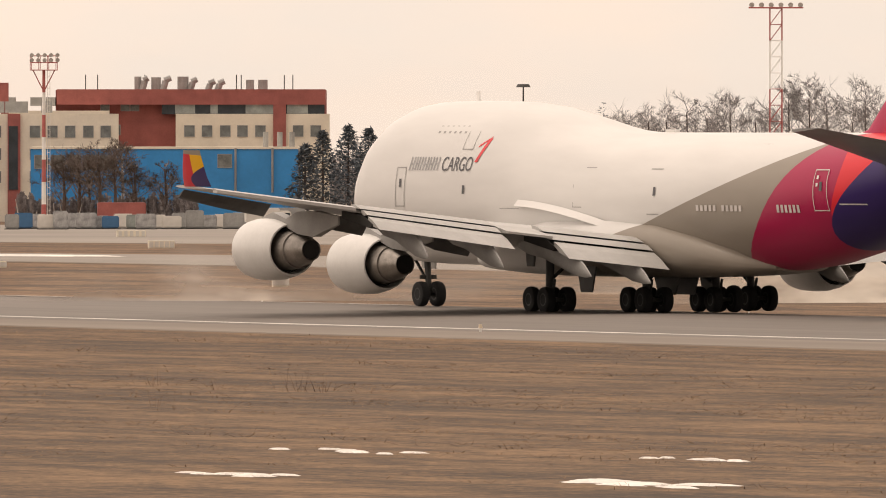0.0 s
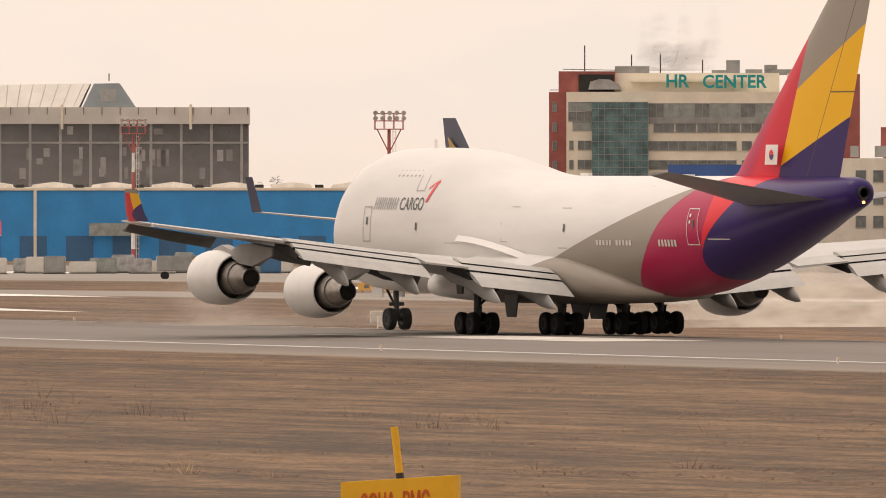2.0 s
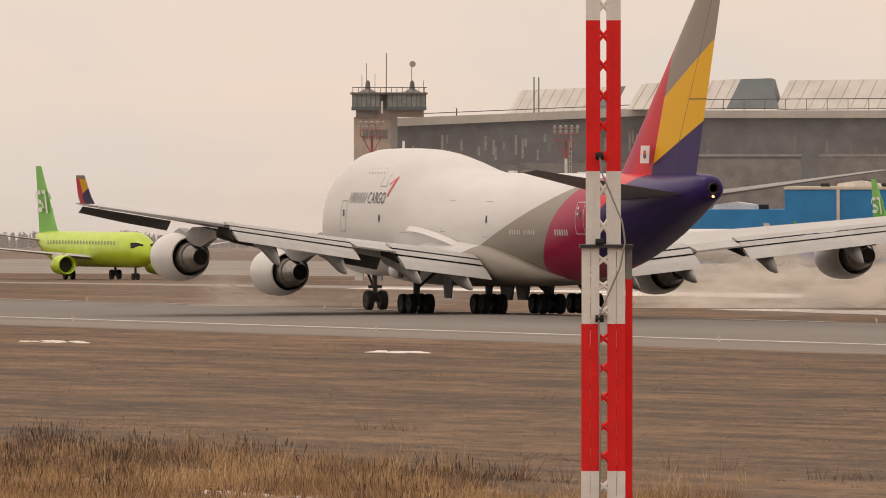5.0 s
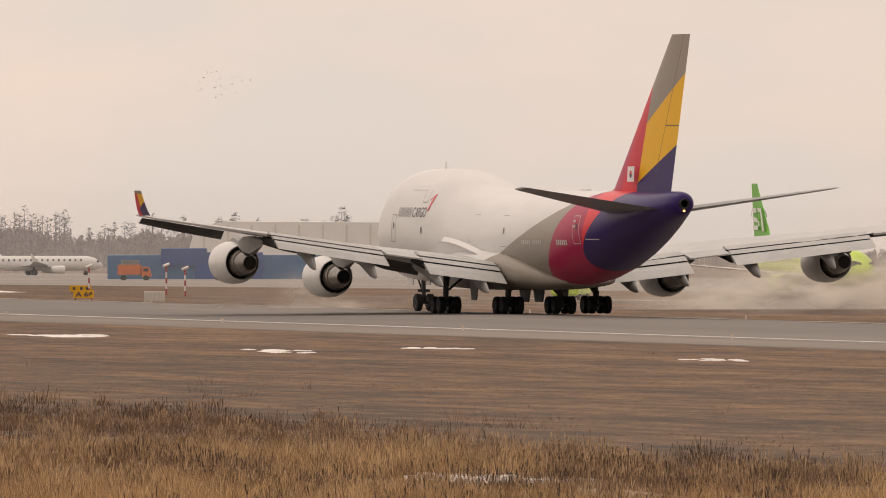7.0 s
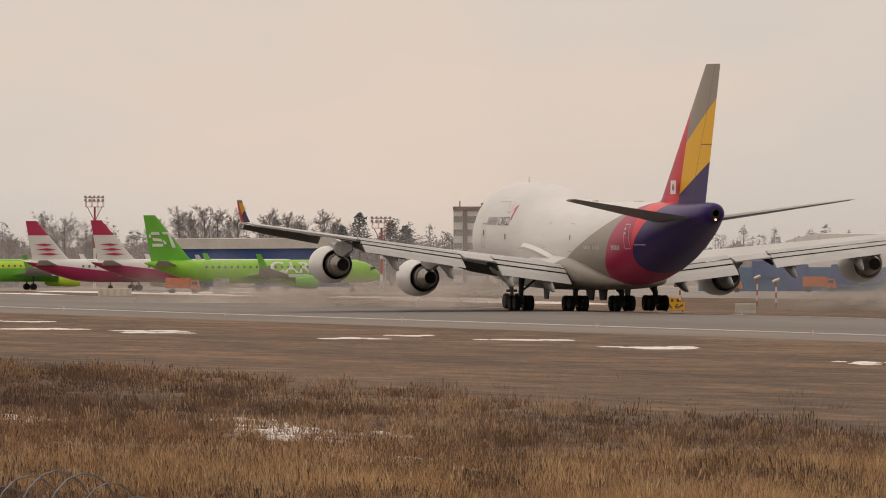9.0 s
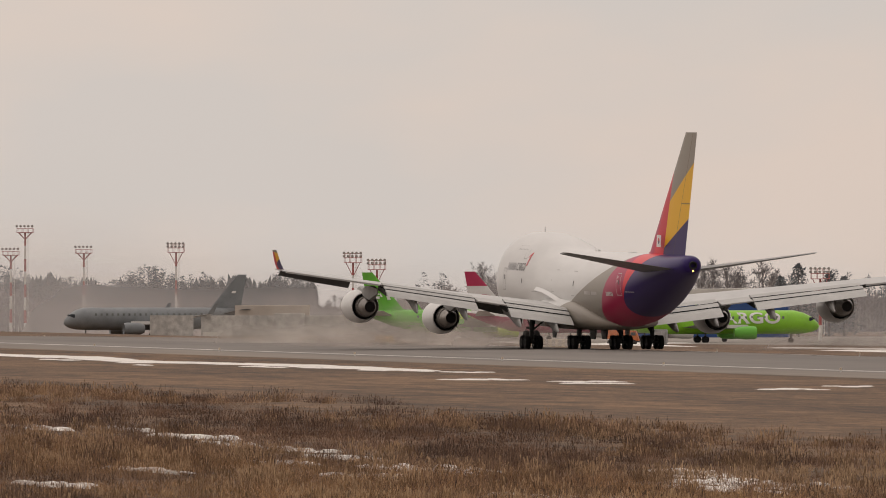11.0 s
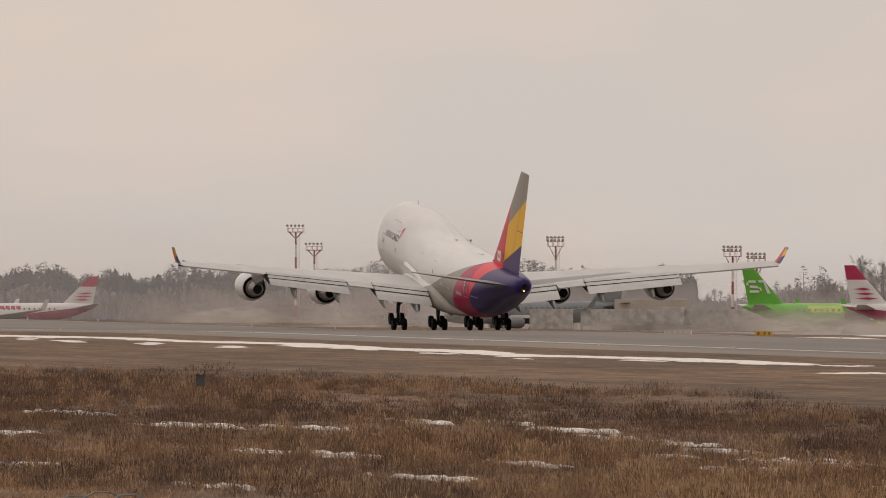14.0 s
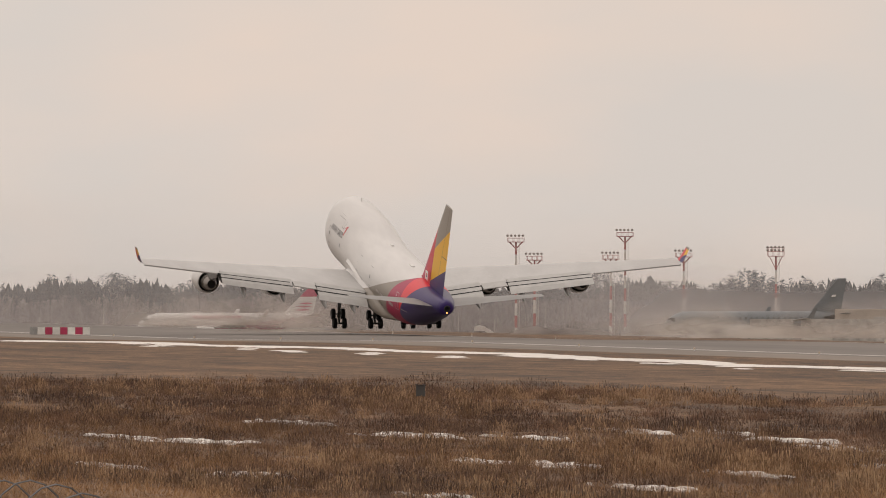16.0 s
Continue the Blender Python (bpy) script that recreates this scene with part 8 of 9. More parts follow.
def lattice_light_mast(x, y, tall):
    """Four braced legs in red and white bands, under a wide lamp platform."""
    root = thing("floodlight_mast", "red and white lattice floodlight mast with a wide platform", "floodlight mast", pose(x, y, ground_z(x, y), 0, 0, -28), "floodlight masts")
    n, w = 14, 0.62
    for k in range(n):
        z0, z1 = tall * k / n, tall * (k + 1) / n
        key = M["mast_red" if (k // 3) % 2 == 0 else "mast_white"]
        for sx in (-w, w):
            for sy in (-w, w):
                bm = B()
                tube(bm, (sx, sy, z0), (sx, sy, z1), 0.07, 0.07, 5)
                part("leg", bm, key, root)
        for a, b in (((-w, -w), (w, -w)), ((-w, w), (w, w)), ((-w, -w), (-w, w)), ((w, -w), (w, w))):
            bm = B()
            tube(bm, (*a, z0), (*b, z1), 0.04, 0.04, 4)
            tube(bm, (*a, z1), (*b, z1), 0.04, 0.04, 4)
            part("brace", bm, key, root)
    bm = B()
    box(bm, -2.8, 2.8, -0.9, 0.9, tall, tall + 0.14)
    part("platform", bm, M["mast_red"], root, "wide red lamp platform")
    for i in range(6):
        bm = B()
        u = -2.5 + i
        tube(bm, (u, -0.95, tall + 0.35), (u, -0.6, tall + 0.5), 0.27, 0.16, 10)
        part("floodlight", bm, M["lamp_grey"], root, "grey round floodlight")
        bm = B()
        tube(bm, (u, -0.6, tall + 0.1), (u, -0.6, tall + 0.45), 0.05, 0.05, 6)
        part("bracket", bm, M["mast_red"], root)


lattice_light_mast(697.4, 1246.7, 23.2)
post = thing("street_lamp", "tall thin lamp post with a ring of lamps", "lamp post", pose(1048.8, 1965.7, ground_z(1048, 1965)))
bm = B()
tube(bm, (0, 0, 0), (0, 0, 20.2), 0.22, 0.12, 8)
part("pole", bm, M["gear"], post)
bm = B()
tube(bm, (0, 0, 19.9), (0, 0, 20.4), 1.2, 0.9, 12)
part("lamp_ring", bm, M["gear"], post)


# ---------------------------------------------------------------- trees
def cones(vs, fs, p0, p1, r0, r1, n=4):
    """A tapered stick added to plain vertex and face lists."""
    d = (p1 - p0).normalized()
    a = d.cross(Vector((0.3, 0.9, 0.2))).normalized()
    b = d.cross(a)
    k = len(vs)
    for p, r in ((p0, r0), (p1, r1)):
        for i in range(n):
            t = 2 * math.pi * i / n
            vs.append(p + a * (r * math.cos(t)) + b * (r * math.sin(t)))
    for i in range(n):
        fs.append((k + i, k + (i + 1) % n, k + n + (i + 1) % n, k + n + i))


def grow(vs, fs, rng, p, d, long, r, depth, droop=0.0, fork=3):
    q = p + d * long
    cones(vs, fs, p, q, r, r * 0.62, 4 if depth > 1 else 3 if depth else 2)
    if depth == 0:
        return
    for i in range(fork if depth > 1 else fork + 5):
        u = rng.uniform(0.35, 1.0)
        side = Vector((rng.gauss(0, 1), rng.gauss(0, 1), rng.gauss(0.25 - droop, 0.5))).normalized()
        nd = (d * 0.75 + side * 0.75).normalized()
        grow(vs, fs, rng, p + d * long * u, nd, long * rng.uniform(0.5, 0.78), max(r * 0.5, 0.017), depth - 1, droop, fork)


def as_object(name, vs, fs, material, parent=None):
    me = bpy.data.meshes.new(name)
    me.from_pydata([tuple(v) for v in vs], [], fs)
    me.materials.append(material)
    ob = new(name, me)
    ob.parent = parent
    return ob


def bare_tree(x, y, tall, seed, key="bark", label="bare leafless tree with fine twigs", wide=1.0):
    rng = random.Random(seed)
    root = thing("bare_tree", label, "tree", pose(x, y, ground_z(x, y) - 0.2), "bare trees")
    vs, fs = [], []
    cones(vs, fs, Vector((0, 0, 0)), Vector((0.2, 0, tall * 0.35)), 0.26, 0.2, 7)
    cones(vs, fs, Vector((0.2, 0, tall * 0.35)), Vector((0, 0.1, tall * 0.75)), 0.2, 0.09, 6)
    as_object("trunk", vs, fs, M[key], root)
    vs, fs = [], []
    for i in range(17):
        z = tall * rng.uniform(0.22, 0.78)
        a = rng.uniform(0, 6.28)
        up = rng.uniform(0.7, 1.5) / wide ** 1.6
        d = Vector((math.cos(a), math.sin(a), up)).normalized()
        grow(vs, fs, rng, Vector((0.1, 0, z)), d, (tall - z) * rng.uniform(0.3, 0.48) * (0.75 + 0.25 * wide), 0.06, 3, 0.1 - 0.5 * (1 - wide), 3)
    # beyond 2000 m the crown takes the twig colour paled for haze
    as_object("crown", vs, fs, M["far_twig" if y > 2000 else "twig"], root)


def conifer(x, y, tall, seed):
    rng = random.Random(seed)
    root = thing("conifer", "dark evergreen conifer with ragged branches", "tree", pose(x, y, ground_z(x, y) - 0.2), "conifers")
    vs, fs = [], []
    cones(vs, fs, Vector((0, 0, 0)), Vector((0, 0, tall * 0.95)), 0.25, 0.04, 6)
    as_object("trunk", vs, fs, M["bark"], root)
    vs, fs = [], []
    for i in range(2600):
        u = rng.random() ** 0.8
        z = tall * (0.1 + 0.88 * u)
        reach = tall * 0.33 * (1 - u) ** 0.7 * rng.uniform(0.25, 1.0) + 0.15
        a = rng.uniform(0, 6.28)
        c = Vector((reach * math.cos(a), reach * math.sin(a), z - reach * 0.25))
        s = rng.uniform(0.14, 0.36)
        d = Vector((rng.gauss(0, 1), rng.gauss(0, 1), rng.gauss(0, 0.6))) * s
        e = Vector((rng.gauss(0, 1), rng.gauss(0, 1), rng.gauss(0, 0.6))) * s
        k = len(vs)
        vs += [c, c + d, c + e]
        fs.append((k, k + 1, k + 2))
    as_object("crown", vs, fs, M["needles"], root)


def woods(name, label, path, tall, count, seed, pine=0.3, deep=60.0):
    """A far wood as one mass: thin stems with upright twigs, some pale birch stems, and ragged pine tops."""
    rng = random.Random(seed)
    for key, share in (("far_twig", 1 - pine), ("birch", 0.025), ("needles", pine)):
        vs, fs = [], []
        for i in range(int(count * share)):
            u = rng.random() * (len(path) - 1)
            j = int(u)
            (xa, ya), (xb, yb) = path[j], path[j + 1]
            f = u - j
            back = rng.random() * deep if key != "birch" else rng.random() * 4 - 6
            if key == "needles":
                back += deep * 0.5
            x, y = xa + (xb - xa) * f, ya + (yb - ya) * f
            k = 1 + back / math.hypot(x, y)
            x, y = x * k, y * k
            g = ground_z(x, y) - 0.3
            h = tall * rng.uniform(0.74, 1.0) * (0.92 + 0.09 * math.sin(u * 7 + seed) + 0.07 * math.sin(u * 17 + seed)) * (1 if key == "needles" else 0.72)
            base = Vector((x, y, g))
            if key == "birch":
                cones(vs, fs, base, base + Vector((rng.gauss(0, 0.5), 0, h * 0.72)), 0.12, 0.04, 3)
            elif key == "far_twig":
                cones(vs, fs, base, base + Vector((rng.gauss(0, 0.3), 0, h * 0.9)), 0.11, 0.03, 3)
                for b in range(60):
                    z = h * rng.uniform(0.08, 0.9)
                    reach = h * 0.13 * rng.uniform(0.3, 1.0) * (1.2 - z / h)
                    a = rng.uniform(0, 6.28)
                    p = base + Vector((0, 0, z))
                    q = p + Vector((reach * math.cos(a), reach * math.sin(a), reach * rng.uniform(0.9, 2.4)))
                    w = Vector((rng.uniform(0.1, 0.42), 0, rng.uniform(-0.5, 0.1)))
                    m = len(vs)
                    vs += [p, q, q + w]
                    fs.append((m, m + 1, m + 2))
            else:
                cones(vs, fs, base, base + Vector((0, 0, h * 0.9)), 0.16, 0.06, 3)
                for b in range(130):
                    z = h * (0.45 + 0.55 * rng.random() ** 0.9)
                    reach = h * 0.14 * rng.uniform(0.2, 1.0) * (1.2 - (z / h) ** 4)
                    a = rng.uniform(0, 6.28)
                    p = base + Vector((reach * math.cos(a), reach * math.sin(a), z))
                    m = len(vs)
                    s = rng.uniform(0.16, 0.42)
                    vs += [p, p + Vector((rng.gauss(0, s), rng.gauss(0, s), rng.gauss(0, s * 0.5))), p + Vector((rng.gauss(0, s), rng.gauss(0, s), rng.gauss(0, s * 0.5)))]
                    fs.append((m, m + 1, m + 2))
        if fs:
            tagged(as_object(name, vs, fs, M[key]), label, "woods", kind="stuff")


def wood_mass(label, path, tall, seed, key, back, step=0.4):
    """The thicket deep inside a far wood: overlapping ragged crowns, rank behind rank."""
    rng = random.Random(seed)
    vs, fs = [], []
    for (xa, ya), (xb, yb) in zip(path, path[1:]):
        long = math.hypot(xb - xa, yb - ya)
        for i in range(int(long / step)):
            f = (i + rng.random()) * step / long
            x, y = xa + (xb - xa) * f, ya + (yb - ya) * f
            k = 1 + (back + rng.random() * 25) / math.hypot(x, y)
            x, y = x * k, y * k
            at = i * step + xa * 0.7
            h = tall * (0.84 + 0.07 * math.sin(at * 0.21 + seed) + 0.05 * math.sin(at * 0.67) + rng.uniform(-0.08, 0.09))
            g = ground_z(x, y) - 0.3
            w = rng.uniform(0.5, 1.3)
            m = len(vs)
            for dx, dz in ((-w, 0.0), (w, 0.0), (w * 1.05, 0.72), (w * rng.uniform(0.35, 0.8), 0.90), (w * rng.uniform(-0.3, 0.3), 1.0), (-w * rng.uniform(0.35, 0.8), 0.88), (-w * 1.05, 0.70)):
                vs.append(Vector((x + dx, y + rng.uniform(-0.5, 0.5), g + h * dz)))
            fs.append(tuple(range(m, m + 7)))
    tagged(as_object("far_woods", vs, fs, M[key]), label, "woods", kind="stuff")


def line(b0, b1, d0, d1, n=6, aside=False):
    return [spot(b0 + (b1 - b0) * i / n, d0 + (d1 - d0) * i / n, aside) for i in range(n + 1)]


woods("far_woods", "distant mixed wood of bare birches and pines", line(8.2, 12.6, 3300, 3300), 14.8, 2200, 3, 0.5)
woods("far_woods", "distant mixed wood of bare birches and pines", line(11.5, 14.6, 3350, 3250), 9.5, 1500, 4, 0.08)
woods("far_woods", "distant bare wood beyond the apron", line(12.9, 15.6, 3150, 3300), 14.5, 1500, 5, 0.1)
woods("far_woods", "distant bare wood beyond the apron", line(14.4, 16.9, 3300, 3400), 13.5, 1100, 6, 0.1)
woods("far_woods", "distant bare wood beyond the hangars", line(16.7, 19.6, 3400, 3400), 6.5, 800, 7, 0.0)
woods("far_woods", "distant bare wood beyond the terminal", line(22.4, 26.0, 3300, 3300), 17.0, 1300, 8, 0.12)
woods("far_woods", "distant bare wood behind the airfield", line(26.6, 30.5, 2700, 2700, aside=True), 19.0, 900, 9, 0.04)
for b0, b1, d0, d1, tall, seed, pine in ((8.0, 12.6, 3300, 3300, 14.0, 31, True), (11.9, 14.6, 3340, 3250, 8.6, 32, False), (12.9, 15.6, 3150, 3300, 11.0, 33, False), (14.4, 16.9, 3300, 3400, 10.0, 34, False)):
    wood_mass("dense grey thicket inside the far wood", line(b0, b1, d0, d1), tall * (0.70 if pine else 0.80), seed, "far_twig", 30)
    if pine:
        wood_mass("dark pine crowns rising behind the bare wood", line(b0, b1, d0, d1), tall, seed + 10, "needles", 60)
woods("bare_shrubs", "dense dark leafless shrubs before the blue annex", line(25.92, 26.62, 1868, 1868, aside=True), 6.5, 260, 19, 0.0, 14.0)
k = 0
for b, d, tall, key in ((26.33, 1880, 12.5, "birch"), (26.45, 1900, 11.0, "bark"), (26.5, 1870, 9.5, "bark"), (26.2, 1885, 8.0, "bark"), (26.58, 1905, 10.5, "bark"), (28.4, 2400, 20, "bark"), (28.55, 2420, 22, "bark"), (28.95, 2400, 24, "bark"), (29.2, 2420, 20, "bark"), (29.3, 2380, 21, "bark"), (28.3, 2430, 19, "bark"), (28.47, 2410, 20, "bark"), (28.63, 2430, 21, "bark"), (28.72, 2400, 22, "bark"), (28.82, 2420, 20, "bark"), (29.03, 2400, 25, "bark"), (29.1, 2430, 23, "bark"), (29.25, 2410, 24, "bark"), (26.1, 1862, 10.5, "bark"), (26.16, 1866, 12.0, "bark"), (26.24, 1860, 12.5, "bark"), (26.3, 1864, 11.5, "bark"), (26.38, 1868, 9.5, "bark")):
    k += 1
    bare_tree(*spot(b, d, True), tall, 40 + k, key, "pale birch without leaves" if key == "birch" else "bare leafless tree with fine twigs")
for b, d, tall in ((27.12, 1890, 12.3), (27.22, 1900, 13.0), (27.3, 1885, 12.6), (27.05, 1880, 10.5), (27.38, 1895, 11.2), (25.03, 1780, 5.5)):
    k += 1
    conifer(*spot(b, d, True), tall, 60 + k)
for b, d, tall, wide in ((13.26, 2990, 16.5, 0.9), (13.34, 3000, 16, 0.9), (13.45, 3010, 13, 0.7), (13.12, 3000, 12, 0.8), (13.70, 2990, 15, 0.6), (13.79, 2980, 17.5, 0.7), (13.84, 3000, 17, 0.6), (13.89, 2990, 18, 0.6), (13.94, 3010, 17.5, 0.6), (14.02, 3000, 17, 0.55), (14.12, 2990, 16, 0.45), (14.16, 3010, 17, 0.45), (14.22, 3000, 16.5, 0.45), (14.26, 3010, 15.5, 0.45), (14.36, 3000, 17, 0.55), (14.41, 3010, 15, 0.5), (15.25, 2840, 13.5, 0.7), (15.0, 2840, 12.5, 0.7), (15.1, 2850, 13.5, 0.7)):
    k += 1
    bare_tree(*spot(b, d), tall, 80 + k, "bark", "tall slender leafless tree with upright twigs", wide)
for b, d, tall in ((14.5, 2800, 14.5), (14.43, 2810, 12.0), (14.62, 2800, 13), (14.68, 2810, 12)):
    k += 1
    conifer(*spot(b, d), tall, 90 + k)


# ---------------------------------------------------------------- things by the runway
def taxi_sign(x, y, w, h, lettered=False):
    root = thing("taxiway_sign", "low yellow taxiway sign with dark markings", "sign", pose(x, y, ground_z(x, y), 0, 0, -18), "taxiway signs")
    bm = B()
    box(bm, -w / 2, w / 2, -0.12, 0.12, 0.18, h)
    part("sign_face", bm, M["sign_yellow"], root)
    if lettered:
        me = word_mesh("A 6", 0.01)
        wide = max(q.co.x for q in me.vertices)
        for q in me.vertices:
            a, b, c = q.co
            q.co = ((a / wide - 0.62) * w * 0.62, -0.135 - c, 0.32 + b * 0.55)
        me.materials.append(M["ink"])
        ob = new("sign_letters", me)
        ob.parent = root
        bm = B()
        bm.faces.new([bm.verts.new((u * w, -0.135, 0.3 + z * 0.5)) for u, z in ((0.2, 0.25), (0.3, 0.5), (0.24, 0.62), (0.42, 0.8), (0.42, 0.3), (0.37, 0.42), (0.28, 0.15))])
        part("arrow", bm, M["ink"], root)
    else:
        for k in (-0.3, 0.04, 0.3):
            bm = B()
            box(bm, (k - 0.06) * w, (k + 0.06) * w, -0.14, -0.12, h * 0.45, h * 0.8)
            part("sign_mark", bm, M["ink"], root)
    for k in (-0.4, 0.4):
        bm = B()
        tube(bm, (k * w, 0, -0.05), (k * w, 0, 0.2), 0.04)
        part("leg", bm, M["gear"], root)


for x, y, w, h in ((485.7, 1092.8, 3.6, 0.85), (574.1, 1261.6, 4.0, 0.85), (339.1, 1203.5, 1.75, 0.85), (339.2, 1484.2, 1.9, 0.9), (366.0, 1300.0, 2.0, 0.75)):
    taxi_sign(x, y, w, h, (x, y) == (339.1, 1203.5))


def marker_box(x, y, w, h):
    root = thing("runway_barrier", "low white slatted barrier box on the grass", "barrier", pose(x, y, ground_z(x, y), 0, 0, -18), "white barriers")
    bm = B()
    box(bm, -w / 2, w / 2, -0.3, 0.3, 0.0, h)
    part("body", bm, M["cream"], root)
    for k in range(5):
        u = -w / 2 + w * (k + 0.5) / 5
        bm = B()
        box(bm, u - 0.16, u + 0.16, -0.36, -0.3, 0.08, h - 0.06)
        part("slat", bm, M["white_wall"], root)


for x, y, w, h in ((354.8, 796.4, 1.75, 0.75), (619.1, 1238.0, 2.9, 0.65), (520.9, 1034.2, 2.2, 0.65), (341.3, 764.7, 1.85, 0.75), (339.4, 1182.5, 1.75, 0.9), (339.0, 1407.9, 3.3, 0.8), (339.1, 1525.1, 2.9, 0.9), (409.0, 835.1, 1.4, 0.45), (373.9, 723.0, 0.9, 0.8)):
    marker_box(x, y, w, h)


def banded_post(x, y, tall):
    root = thing("marker_post", "short red and white banded marker post", "post", pose(x, y, ground_z(x, y)), "marker posts")
    for k in range(5):
        bm = B()
        tube(bm, (0, 0, tall * k / 5), (0, 0, tall * (k + 1) / 5), 0.09, 0.09, 8)
        part("band", bm, M["mast_red" if k % 2 == 0 else "mast_white"], root)
    bm = B()
    tube(bm, (-0.3, 0, tall), (0.3, 0, tall + 0.25), 0.13, 0.13, 8)
    part("head", bm, M["mast_white"], root)


for x, y, tall in ((366.7, 1299.6, 2.4), (371.9, 1291.8, 2.6), (364.1, 1258.6, 2.4), (423.0, 1330.0, 2.6)):
    banded_post(x, y, tall)


def container(x, y, w, h, d, key, label, turn=-25.0):
    root = thing("cargo_container", label, "container", pose(x, y, ground_z(x, y), 0, 0, turn), "cargo containers")
    bm = B()
    v = box(bm, -w / 2, w / 2, 0, d, 0.15, h)
    bmesh.ops.bevel(bm, geom=bm.edges[:], offset=0.12, segments=2, affect="EDGES")
    part("body", bm, M[key], root)
    bm = B()
    box(bm, -w / 2 - 0.05, w / 2 + 0.05, -0.05, d, 0.0, 0.15)
    part("pallet", bm, M["gear"], root)


rng = random.Random(12)
KINDS = (("silver_film", "film-wrapped silver pallet on the cargo yard"), ("white_wall", "white air-cargo container on the cargo yard"), ("duct", "grey air-cargo container on the cargo yard"), ("blue_dark", "blue container on the cargo yard"), ("glass_pale", "pale wrapped pallet on the cargo yard"))
for i in range(34):
    b = 25.9 + i * 0.048 + rng.uniform(-0.01, 0.01)
    key, label = KINDS[rng.choice((0, 0, 0, 1, 1, 2, 4, 3))]
    container(*spot(b, 1660 + rng.uniform(-12, 12), True), rng.uniform(1.6, 2.5), rng.uniform(1.5, 2.2), 1.6, key, label)
for i in range(44):
    b = 22.3 + i * 0.082 + rng.uniform(-0.02, 0.02)
    key, label = KINDS[rng.choice((0, 0, 1, 1, 2, 2, 4, 3))]
    container(*spot(b, 1720 + rng.uniform(-15, 15), True), rng.uniform(1.6, 3.6), rng.uniform(1.4, 2.6), 1.8, key, label)
container(*spot(26.33, 1690, True), 5.6, 3.0, 2.4, "brick_red", "red steel container with a small window")
container(*spot(23.95, 1690, True), 4.5, 2.8, 2.4, "brick_red", "red and white service cabin")
container(*spot(13.95, 2250), 2.2, 2.4, 2.0, "silver_film", "pale service cart by the parked jets")


def small_truck(x, y, turn, cab, bed, label):
    root = thing("service_truck", label, "truck", pose(x, y, ground_z(x, y), 0, 0, turn), "service trucks")
    bm = B()
    box(bm, -2.4, 1.3, -1.0, 1.0, 0.9, 2.5)
    bmesh.ops.bevel(bm, geom=bm.edges[:], offset=0.08, segments=2, affect="EDGES")
    part("load_body", bm, M[bed], root)
    bm = B()
    v = box(bm, 1.4, 3.0, -0.95, 0.95, 0.6, 2.2)
    v[5].co.x -= 0.5
    v[7].co.x -= 0.5
    bmesh.ops.bevel(bm, geom=bm.edges[:], offset=0.1, segments=2, affect="EDGES")
    part("cab", bm, M[cab], root)
    bm = B()
    box(bm, 1.7, 2.5, -0.97, 0.97, 1.45, 1.95)
    part("window", bm, M["window"], root)
    for sx in (-1.5, 2.1):
        for sy in (-0.9, 0.9):
            bm = B()
            tube(bm, (sx, sy - 0.13, 0.42), (sx, sy + 0.13, 0.42), 0.42, 0.42, 14)
            part("wheel", bm, M["tyre"], root)


for b, d, cab, bed, label, aside in ((24.6, 1500, "white_wall", "white_wall", "white service van on the apron", True), (23.1, 1560, "yellow", "duct", "yellow baggage tractor with a load", True), (24.4, 1580, "yellow", "yellow", "yellow ground power truck", True),
                                     (24.1, 1600, "white_wall", "blue_dark", "white and blue catering truck", True), (15.93, 2320, "orange", "orange", "orange snow clearing vehicle", False), (16.3, 2325, "orange", "orange", "orange snow clearing vehicle", False), (26.9, 1620, "white_wall", "white_wall", "white pickup beside the cargo yard", True), (27.0, 1625, "white_wall", "duct", "white pickup beside the cargo yard", True),
                                     (13.8, 2260, "orange", "orange", "orange loader between parked jets", False)):
    small_truck(*spot(b, d, aside), -20, cab, bed, label)


def apron_bus(x, y, turn):
    """A low-floor passenger bus with a glazed band and dark skirts."""
    root = thing("apron_bus", "lime green low-floor passenger bus standing beyond the runway", "bus", pose(x, y, ground_z(x, y), 0, 0, turn), "service trucks")
    bm = B()
    box(bm, -5.6, 5.6, -1.35, 1.35, 0.45, 2.95)
    bmesh.ops.bevel(bm, geom=bm.edges[:], offset=0.16, segments=3, affect="EDGES")
    part("bus_body", bm, M["lime"], root)
    bm = B()
    box(bm, -5.3, 5.3, -1.2, 1.2, 0.22, 0.5)
    part("skirt", bm, M["tyre"], root, "dark lower skirt")
    for k in range(6):
        for side in (-1, 1):
            bm = B()
            box(bm, -5.2 + k * 1.75, -3.65 + k * 1.75, side * 1.36 - 0.02, side * 1.36 + 0.02, 1.65, 2.4)
            part("window", bm, M["window"], root)
    for end in (-1, 1):
        bm = B()
        box(bm, end * 5.61 - 0.02, end * 5.61 + 0.02, -1.1, 1.1, 1.3, 2.55)
        part("windscreen", bm, M["window"], root)
    for sx in (-3.3, 3.3):
        for sy in (-1.15, 1.15):
            bm = B()
            tube(bm, (sx, sy - 0.15, 0.45), (sx, sy + 0.15, 0.45), 0.45, 0.45, 14)
            part("wheel", bm, M["tyre"], root)


apron_bus(*spot(17.65, 1400, False), 66)


